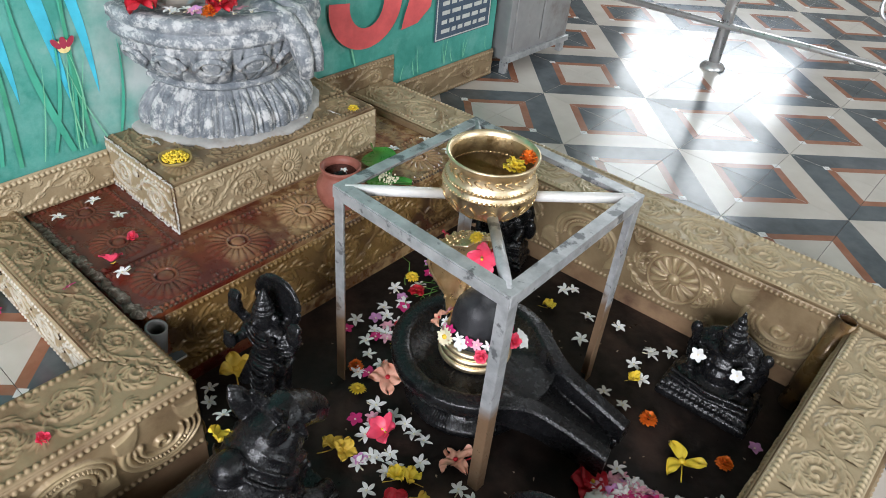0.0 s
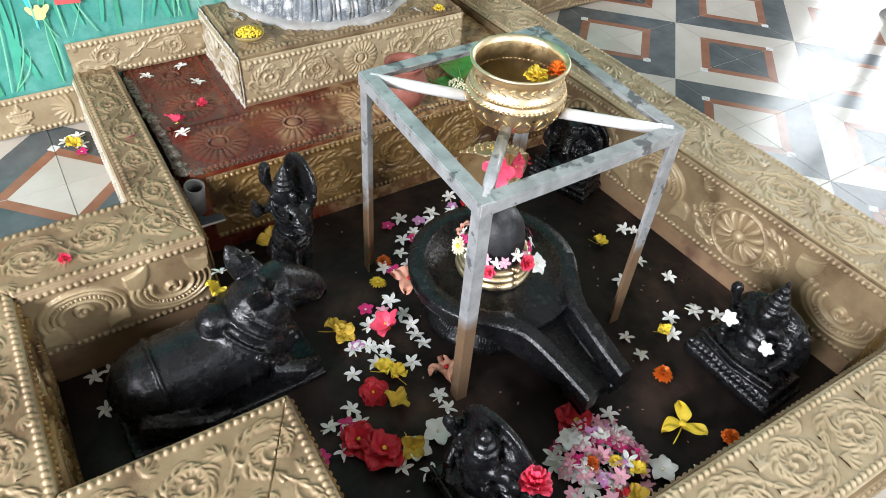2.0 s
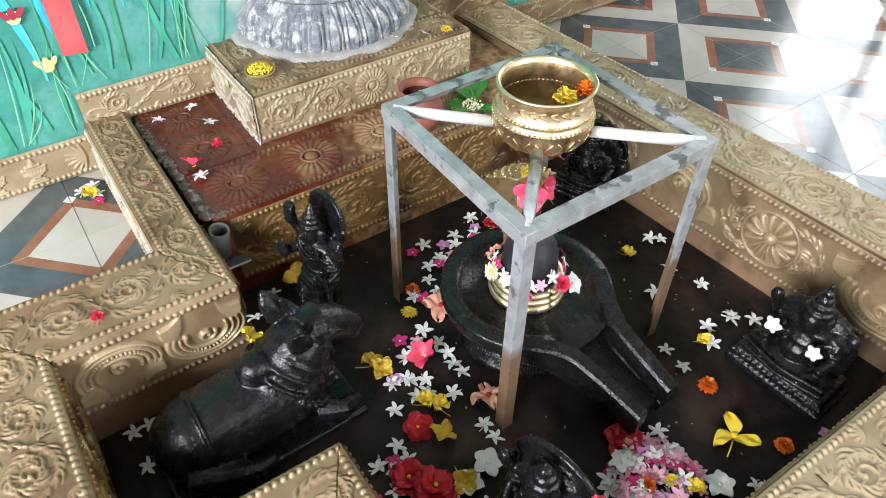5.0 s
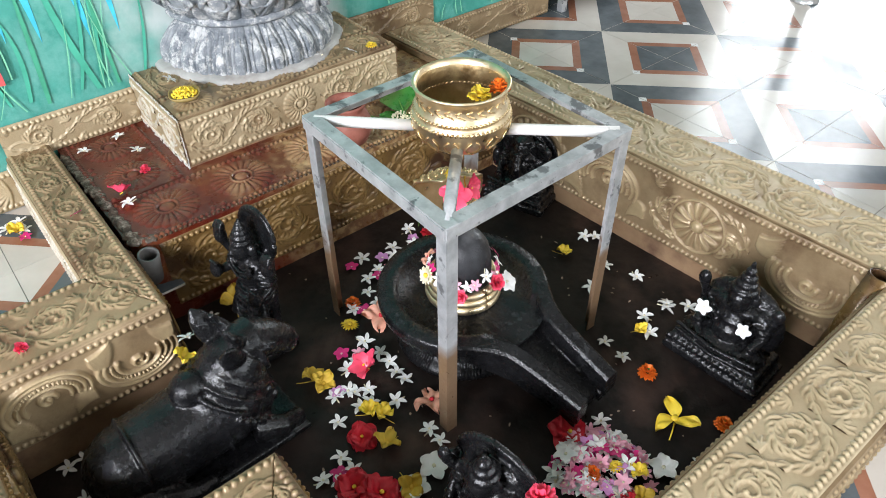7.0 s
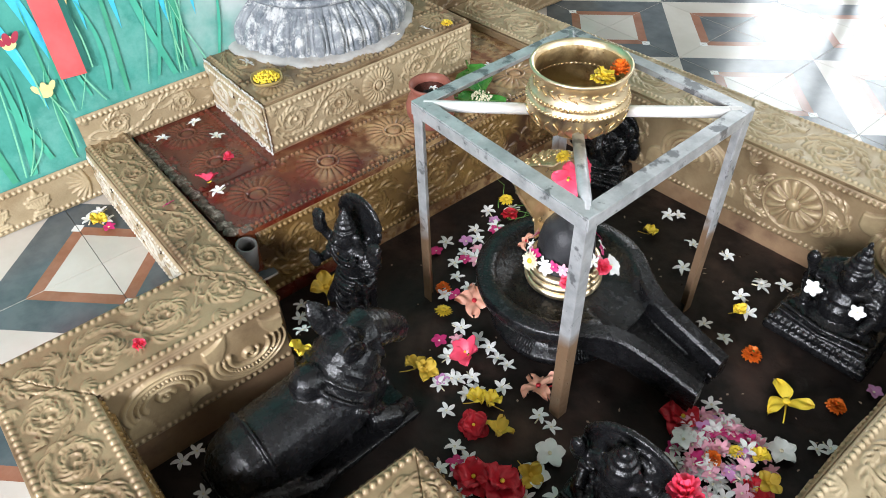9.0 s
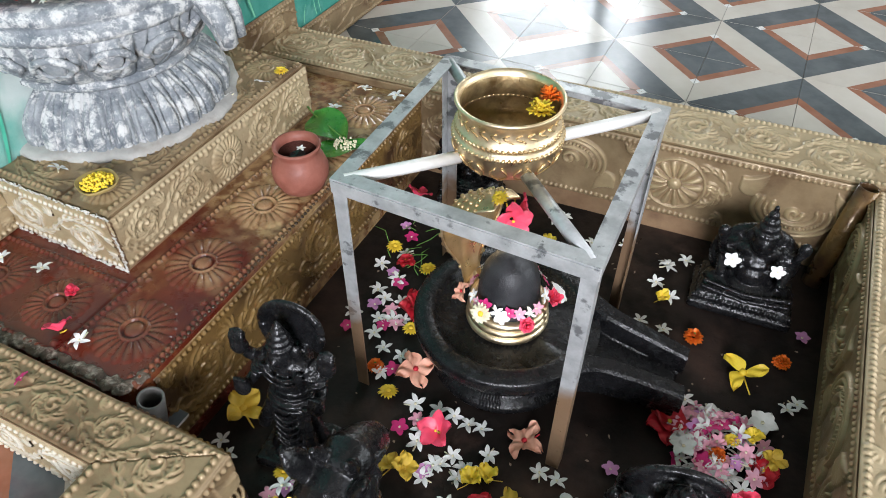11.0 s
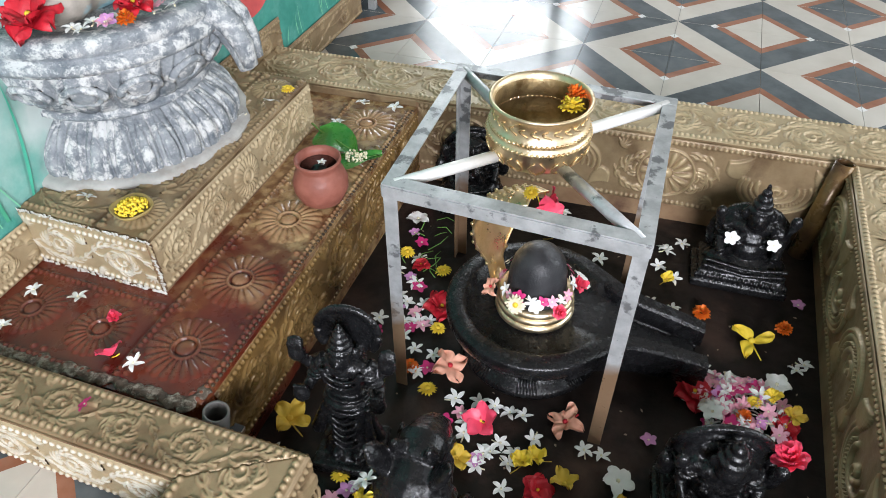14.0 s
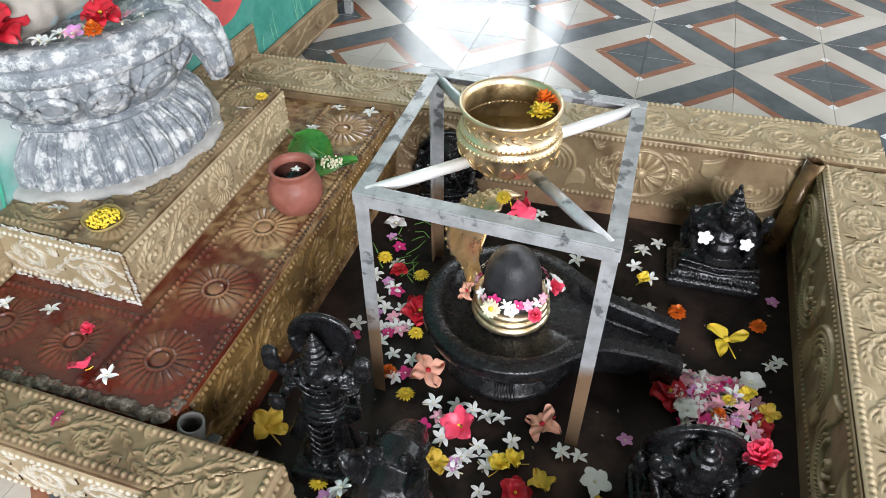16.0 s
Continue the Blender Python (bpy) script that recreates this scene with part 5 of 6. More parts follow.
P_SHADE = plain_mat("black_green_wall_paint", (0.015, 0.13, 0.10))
layer = [0.0]


def painted(name, outline, material, label=""):
    """A flat painted shape on the wall, from (y, z) points."""
    layer[0] += 0.00012
    bm = bmesh.new()
    x = WALL_X + 0.0012 + layer[0]
    f = bm.faces.new([bm.verts.new((x, y, z)) for y, z in outline])
    bm.normal_update()
    if f.normal.x < 0:
        bmesh.ops.reverse_faces(bm, faces=[f])
    return part(name, bm, material, wall_green, label, smooth=False)


def blade(y0, z0, y1, z1, w, bend, material, name="painted_reed"):
    L, R = [], []
    d = Vector((y1 - y0, z1 - z0)).normalized()
    n = Vector((-d.y, d.x))
    for i in range(11):
        q = i / 10
        c = Vector((y0 + (y1 - y0) * q, z0 + (z1 - z0) * q)) + n * bend * math.sin(math.pi * q * 0.8)
        h = n * w * (0.35 + 0.65 * math.sin(math.pi * min(1, 0.15 + 0.8 * q))) * (1 - q) ** 0.4
        L.append(c + h)
        R.append(c - h)
    painted(name, [tuple(p) for p in L] + [tuple(p) for p in R[:-1][::-1]], material)


random.seed(11)
for y, top, dy, low, w in ((-0.30, 0.86, 0.030, 0.48, 0.016), (-0.21, 0.86, 0.045, 0.45, 0.018), (-0.36, 0.80, 0.020, 0.50, 0.012), (-0.47, 0.70, 0.050, 0.40, 0.014), (-0.13, 0.80, 0.030, 0.46, 0.014), (-0.52, 0.66, 0.045, 0.36, 0.013), (-0.60, 0.60, 0.030, 0.40, 0.012), (-0.68, 0.62, 0.020, 0.41, 0.012), (-0.90, 0.66, 0.030, 0.38, 0.018), (-0.95, 0.60, 0.030, 0.42, 0.012)):
    blade(y, top, y + dy, low, w, 0.012, P_CYAN, "painted_sky_streak")
for i in range(22):
    y = -0.97 + 0.92 * (i + random.random()) / 22
    base = 0.225 if y < -0.44 else 0.335
    h = random.uniform(0.16, 0.46)
    blade(y, base + random.uniform(0, 0.03), y + random.uniform(-0.06, 0.06), base + h, random.uniform(0.004, 0.011), random.uniform(-0.03, 0.03), (P_GREEN, P_SOFT, P_SOFT, P_SOFT)[i % 4])
for i in range(18):
    y = random.uniform(-0.96, -0.06)
    base = 0.23 if y < -0.44 else 0.34
    blade(y, base, y + random.uniform(-0.06, 0.06), base + random.uniform(0.10, 0.32), random.uniform(0.0012, 0.0022), random.uniform(-0.03, 0.03), P_LIME)
blade(-0.690, 0.255, -0.715, 0.405, 0.026, 0.012, P_GREEN, "painted_leaf")
for i in range(9):
    y = random.uniform(0.88, 1.36)
    blade(y, 0.225, y + random.uniform(-0.03, 0.03), 0.225 + random.uniform(0.05, 0.12), 0.0022, 0.006, P_LIME)
blade(0.69, 0.33, 0.66, 0.55, 0.004, 0.01, P_LIME)
def tulip(y, z, top, bot):
    """A soft bell of three petals on a bent stem."""
    blade(y + 0.014, z - 0.15, y, z - 0.010, 0.0022, -0.008, P_LIME, "painted_stem")
    cup = [(y + 0.0135 * math.sin(a) * (1 + 0.25 * math.cos(a)), z + 0.004 - 0.017 * math.cos(a)) for a in [math.pi * (-0.72 + 1.44 * i / 18) for i in range(19)]]
    painted("painted_tulip", cup, bot)
    for dy, lean, hh in ((-0.0095, -0.006, 0.024), (0.0095, 0.006, 0.023), (0.0, 0.0, 0.027)):
        painted("painted_petal", [(y + dy + 0.0075 * math.sin(a) + lean * (1 + math.cos(a)), z + 0.010 + 0.5 * hh * math.cos(a)) for a in [2 * math.pi * i / 16 for i in range(16)]], top)


for y, z, top, bot in ((-0.148, 0.585, P_PINK, P_YEL), (-0.768, 0.392, P_YEL, P_YEL), (-0.460, 0.405, P_YEL, P_YEL), (-0.486, 0.525, P_PINK, P_YEL), (-0.366, 0.575, P_YEL, P_YEL)):
    tulip(y, z, top, bot)
# red painted letters with dark drop shades
for y0, y1, z0 in ((-0.832, -0.575, 0.425), (-0.422, -0.368, 0.417)):
    painted("painted_shade", [(y0 + 0.02, z0 + 0.004), (y1 + 0.013, z0 + 0.010), (y1 + 0.013, 0.80), (y0 + 0.02, 0.80)], P_SHADE)
    painted("painted_letter_stroke", [(y0, z0 + 0.004), (y1, z0), (y1, 0.80), (y0, 0.80)], P_RED, "flat red painted stroke")
cy, cz = 0.735, 0.515
ang = [math.pi * (0.95 + 1.25 * i / 40) for i in range(41)]
painted("painted_letter_stroke", [(cy + 0.150 * math.cos(a), cz + 0.140 * math.sin(a)) for a in ang] + [(cy + 0.070 * math.cos(a), cz + 0.075 * math.sin(a)) for a in ang[::-1]], P_RED, "broad red painted curve")
painted("painted_letter_stroke", [(0.885, 0.400), (0.960, 0.408), (1.020, 0.450), (1.035, 0.520), (0.930, 0.520), (0.900, 0.450)], P_RED)

poster = tagged(new("wall_notice"), "dark blue notice with rows of pale lettering on the green wall", "notice")
bm = bmesh.new()
add_box(bm, (WALL_X + 0.0065, 1.055, 0.318), (WALL_X + 0.0095, 1.352, 0.62))
part("board", bm, plain_mat("slate_blue_print", (0.06, 0.09, 0.13)), poster, smooth=False)
PALE = plain_mat("pale_print", (0.55, 0.56, 0.52))
for i in range(8):
    z = 0.342 + 0.032 * i
    y = 1.085
    while y < 1.31:
        w = random.uniform(0.02, 0.05)
        bm = bmesh.new()
        add_box(bm, (WALL_X + 0.0095, y, z), (WALL_X + 0.0105, min(y + w, 1.325), z + 0.014))
        part("text_bar", bm, PALE, poster, smooth=False)
        y += w + 0.012
for a, b in (((1.058, 0.321), (1.349, 0.325)), ((1.058, 0.325), (1.062, 0.61)), ((1.345, 0.325), (1.349, 0.61))):
    bm = bmesh.new()
    add_box(bm, (WALL_X + 0.0095, a[0], a[1]), (WALL_X + 0.0105, b[0], b[1]))
    part("border_line", bm, PALE, poster, smooth=False)

# ---------- metal cabinet, railing, trestle ----------
SHEET = make_mat("grey_sheet_metal", (0.34, 0.34, 0.34), (0.44, 0.44, 0.43), 6, 0.45, 0.4, 0.1, 60, (0.25, 0.22, 0.20), 5)
CHROME = make_mat("stainless_tube", (0.70, 0.70, 0.70), (0.80, 0.80, 0.80), 20, 0.30, 0.8, 0.02, 60, rough_var=0.05)
cab = tagged(new("metal_cabinet"), "grey sheet-metal cabinet on short legs beside the painted wall", "cabinet")
CX0, CX1, CY0, CY1 = -1.25, -0.735, 1.445, 1.86
bm = bmesh.new()
add_box(bm, (CX0, CY0, 0.165), (CX1, CY1, 1.05), 0.004)
part("body", bm, SHEET, cab, smooth=False)
for y0, y1 in ((CY0 + 0.03, (CY0 + CY1) / 2 - 0.006), ((CY0 + CY1) / 2 + 0.006, CY1 - 0.03)):
    bm = bmesh.new()
    add_box(bm, (CX1, y0, 0.205), (CX1 + 0.008, y1, 1.01), 0.003)
    part("door", bm, SHEET, cab, smooth=False)
bm = bmesh.new()
add_box(bm, (CX1 - 0.01, CY0 - 0.006, 0.158), (CX1 + 0.014, CY1 + 0.006, 0.182), 0.003)
part("bottom_rail", bm, STEEL, cab, smooth=False)
for x, y in ((CX1 - 0.012, CY0 + 0.012), (CX1 - 0.012, CY1 - 0.012), (CX0 + 0.02, CY0 + 0.012), (CX0 + 0.02, CY1 - 0.012)):
    bm = bmesh.new()
    add_box(bm, (x - 0.013, y - 0.013, FLOOR_Z), (x + 0.013, y + 0.013, 0.165), 0.002)
    part("leg", bm, STEEL, cab, smooth=False)

rail = tagged(new("railing"), "polished stainless tube railing on the tiled floor", "railing")
PX, PY = -0.215, 2.235
bm = bmesh.new()
lathe(bm, [(0.024, FLOOR_Z), (0.024, 1.0), (0.020, 1.006), (0, 1.008)], (PX, PY, 0), 24)
part("post", bm, CHROME, rail)
bm = bmesh.new()
lathe(bm, [(0.052, FLOOR_Z), (0.052, FLOOR_Z + 0.006), (0.040, FLOOR_Z + 0.020), (0.026, FLOOR_Z + 0.030), (0.0245, FLOOR_Z + 0.03)], (PX, PY, 0), 28)
part("flange", bm, CHROME, rail)
DIR = Vector((1.0, 0.14, 0)).normalized()
for z in (0.30, 0.54, 0.78):
    bm = bmesh.new()
    c = Vector((PX, PY - 0.03, z))
    tube(bm, [c - DIR * 1.3, c + DIR * 2.6], 0.0125, 14)
    part("rail_tube", bm, CHROME, rail)
bm = bmesh.new()
c = Vector((PX, PY, 0.99))
tube(bm, [c - DIR * 1.3, c + DIR * 2.6], 0.022, 16)
part("handrail", bm, CHROME, rail)
for s in (-1.25, 1.55):
    c = Vector((PX, PY, 0)) + DIR * s
    bm = bmesh.new()
    lathe(bm, [(0.024, FLOOR_Z), (0.024, 0.975)], c, 20)
    part("post", bm, CHROME, rail)
bm = bmesh.new()
c = Vector((0.36, 2.15, 0.54))
tube(bm, [c + Vector((0.045 * math.cos(a), 0.006 * math.sin(a), 0.045 * math.sin(a))) for a in [2 * math.pi * i / 28 for i in range(29)]], 0.008, 10)
part("ring", bm, CHROME, rail)

trestle = tagged(new("metal_trestle"), "grey angle-iron trestle leg standing at the wall end", "stand")
bm = bmesh.new()
tube(bm, [(-0.735, -1.000, FLOOR_Z), (-0.85, -1.02, 0.45), (-0.98, -1.05, 0.90)], 0.016, 4)
part("leg", bm, STEEL, trestle, smooth=False)
bm = bmesh.new()
tube(bm, [(-0.79, -1.012, 0.245), (-0.80, -1.45, 0.245)], 0.011, 4)
part("crossbar", bm, STEEL, trestle, smooth=False)
bm = bmesh.new()
tube(bm, [(-0.745, -1.450, FLOOR_Z), (-0.86, -1.47, 0.45), (-0.98, -1.50, 0.90)], 0.016, 4)
part("leg", bm, STEEL, trestle, smooth=False)
bm = bmesh.new()
lathe(bm, [(0.0, 0.0), (0.026, 0.0), (0.026, 0.012), (0.020, 0.016), (0.0, 0.016)], (-0.735, -1.0, FLOOR_Z), 16)
part("rubber_foot", bm, plain_mat("black_rubber", (0.012, 0.012, 0.012)), trestle)
bm = bmesh.new()
ball(bm, (-0.93, -1.10, FLOOR_Z + 0.03), (0.06, 0.04, 0.032), 14)
carve("blue_cloth", bm, plain_mat("blue_cotton", (0.03, 0.10, 0.28), 0.9), "crumpled blue cloth on the tiles behind the wall end", Matrix(), 0.006, 0.02, "cloth", 0.03)

# ---------- pipes ----------
PIPE = make_mat("grimy_plastic_pipe", (0.09, 0.085, 0.08), (0.16, 0.15, 0.14), 20, 0.5, 0, 0.3, 90, (0.05, 0.04, 0.03), 14, 0.50, 0.65)


def pipe(name, a, b, r, label, material):
    a, b = Vector(a), Vector(b)
    bm = bmesh.new()
    L = (b - a).length
    lathe(bm, [(r * 0.82, 0.0), (r, 0.0), (r, L), (r * 0.82, L), (r * 0.80, L - 0.002), (r * 0.80, 0.002), (r * 0.82, 0.0)], (0, 0, 0), 24, Matrix.Translation(a) @ (b - a).to_track_quat("Z", "Y").to_matrix().to_4x4())
    return tagged(finish(name, bm, material), label, "pipe")


pipe("drain_pipe", (0.718, 0.690, 0.0), (0.742, 0.724, 0.258), 0.022, "grimy gold-painted drain pipe rising in the corner of the pit", GOLD_DARK)
pipe("drain_pipe", (-0.262, -0.306, 0.150), (-0.248, -0.302, 0.222), 0.0215, "short dark plastic drain pipe at the platform corner", PIPE)
random.seed(8)
bm = bmesh.new()
for i in range(90):
    q = i / 89
    ball(bm, (-0.72 + 0.43 * q, NEAR_Y + 0.012 + random.uniform(-0.004, 0.012) + 0.010 * q, PLAT + 0.001), (random.uniform(0.006, 0.018), random.uniform(0.005, 0.013), random.uniform(0.003, 0.007)), 8)
for i in range(46):
    a = math.pi / 2 * i / 45
    ball(bm, (FRONT_X - 0.055 + 0.048 * math.sin(a) + random.uniform(-0.008, 0.004), NEAR_Y + 0.066 - 0.050 * math.cos(a) + random.uniform(-0.004, 0.008), PLAT + 0.001), (random.uniform(0.004, 0.011), random.uniform(0.004, 0.010), random.uniform(0.003, 0.006)), 8)
CRUST = make_mat("blackened_lime_crust", (0.045, 0.032, 0.024), (0.14, 0.105, 0.078), 40, 0.8, 0, 0.8, 140, (0.38, 0.34, 0.28), 60, 0.48, 0.66, spec=0.3, grain=0.75)
ob = carve("lime_crust", bm, CRUST, "blackened lime crust along the platform joint", Matrix(), 0.003, 0.005, "mortar", 0.008)
ob["kind"] = "stuff"
BEADS = make_mat("sooty_gold_beading", (0.030, 0.018, 0.010), (0.085, 0.048, 0.022), 30, 0.4, 0.1, 0.4, 140, (0.20, 0.12, 0.05), 20, 0.55, 0.66)
bm = bmesh.new()
for i in range(86):
    q = i / 85
    ball(bm, (FRONT_X - 0.005 + 0.0012 * math.sin(31 * q), -0.272 + 0.93 * q, PLAT + 0.001), (0.0040, 0.0044, 0.0036), 6)
part("edge_beading", bm, BEADS, platform, "blackened bead moulding")

# lime splashed along the edges of the pedestal block
LIME = make_mat("splashed_lime", (0.48, 0.46, 0.41), (0.64, 0.62, 0.57), 30, 0.85, 0, 0.6, 120, (0.40, 0.31, 0.18), 28, 0.50, 0.60)


def lime_edge(a, b, r, n):
    bm = bmesh.new()
    a, b = Vector(a), Vector(b)
    for i in range(n):
        if random.random() < 0.82:
            p = a.lerp(b, (i + random.random()) / n) + Vector((random.gauss(0, r), random.gauss(0, 0.3 * r), random.gauss(0, r)))
            ball(bm, p, (r * random.uniform(0.8, 2.6), r * random.uniform(0.3, 0.7), r * random.uniform(0.6, 1.8)), 6)
    ob = part("lime_splash", bm, LIME, ped, "pale lime splashed on the edge")
    ob["kind"] = "stuff"


random.seed(3)
lime_edge((-0.4815, -0.1050, PLAT + 0.004), (-0.4815, -0.1050, PED - 0.002), 0.0018, 90)
lime_edge((-0.775, -0.1055, PED - 0.001), (-0.4815, -0.1055, PED - 0.001), 0.0018, 180)
lime_edge((-0.775, -0.108, PLAT + 0.002), (-0.4815, -0.108, PLAT + 0.002), 0.0030, 120)

# ---------- flowers ----------
F_WHITE = plain_mat("white_petal", (0.80, 0.80, 0.78), 0.55, 0.05)
F_CREAM = plain_mat("cream_petal", (0.78, 0.72, 0.52), 0.55, 0.05)
F_YEL = plain_mat("yellow_petal", (0.78, 0.52, 0.03), 0.5, 0.1)
F_LEM = plain_mat("lemon_petal", (0.84, 0.61, 0.045), 0.5, 0.1)
F_ORA = plain_mat("orange_petal", (0.80, 0.17, 0.01), 0.5, 0.15)
F_RED = plain_mat("crimson_petal", (0.50, 0.010, 0.024), 0.45, 0.25)
F_ROSE = plain_mat("rose_pink_petal", (0.82, 0.07, 0.14), 0.45, 0.15)
F_MAG = plain_mat("magenta_petal", (0.58, 0.02, 0.17), 0.5, 0.15)
F_PINK = plain_mat("pale_pink_petal", (0.78, 0.38, 0.48), 0.5, 0.1)
F_LILAC = plain_mat("lilac_petal", (0.58, 0.26, 0.52), 0.5, 0.1)
F_PEACH = plain_mat("peach_petal", (0.80, 0.40, 0.28), 0.5, 0.12)
F_OLD = plain_mat("withered_yellow_petal", (0.56, 0.37, 0.035), 0.6, 0.25)
F_GREEN = plain_mat("stem_green", (0.12, 0.28, 0.05), 0.5, 0.2)
F_LEAF = make_mat("betel_leaf_green", (0.035, 0.20, 0.025), (0.07, 0.30, 0.04), 30, 0.32, 0, 0.3, 120, coat=0.2)


def petal(bm, ang, r0, r1, w, lift, curl, z=0.0, ruffle=0.0, skew=0.0, nu=6, nv=4):
    """One petal: a curved leaf from radius r0 to r1, widest at two thirds."""
    ca, sa = math.cos(ang), math.sin(ang)
    rows = []
    for i in range(nu + 1):
        q = i / nu
        r = r0 + (r1 - r0) * q
        ww = w * max(0.10, math.sin(math.pi * min(0.93, 0.10 + 0.80 * q ** 0.9))) * (1 if i < nu else 0.55)
        row = []
        for k in range(nv + 1):
            s = -1 + 2 * k / nv
            t = s * ww + skew * (r1 - r0) * q * q
            zz = z + lift * math.sin(q * math.pi / 2) - curl * q * q + ruffle * math.sin(5 * s + 7 * q + ang) * q + 0.15 * ww * s * s
            row.append(bm.verts.new((r * ca - t * sa, r * sa + t * ca, zz)))
        rows.append(row)
    for i in range(nu):
        for k in range(nv):
            bm.faces.new((rows[i][k], rows[i + 1][k], rows[i + 1][k + 1], rows[i][k + 1]))


def flower(name, label, layers, mat_, centre, mat_c, stem=None):
    """layers: (count, r0, r1, width, lift, curl, z, ruffle, skew); centre: (radius, height). Few petals are parts; dense heads are one ruff."""
    total = sum(l[0] for l in layers)
    ob = tagged(new(name), label, "flower")
    bm = bmesh.new()
    for j, (n, r0, r1, w, lift, curl, z, ruf, skew) in enumerate(layers):
        for i in range(n):
            petal(bm, 2 * math.pi * (i + 0.5 * (j % 2)) / n + random.uniform(-0.08, 0.08), r0, r1 * random.uniform(0.90, 1.06), w, lift * random.uniform(0.7, 1.3), curl * random.uniform(0.6, 1.5), z, ruf, skew, *((9, 8) if ruf > 0.004 else (6, 4)))
            if total < 10:
                part("petal", bm, mat_, ob)
                bm = bmesh.new()
    if total >= 10:
        part("petal_ruff", bm, mat_, ob)
    else:
        bm.free()
    bm = bmesh.new()
    ball(bm, (0, 0, centre[1]), (centre[0], centre[0], centre[0] * 0.7), 8)
    part("flower_centre", bm, mat_c, ob)
    if stem:
        bm = bmesh.new()
        tube(bm, [(0, 0, 0), (-stem * 0.5, 0.002, -0.001), (-stem, 0.005, 0.001)], [0.0022, 0.0016, 0.0014], 6)
        part("flower_stalk", bm, mat_c, ob)
    return ob


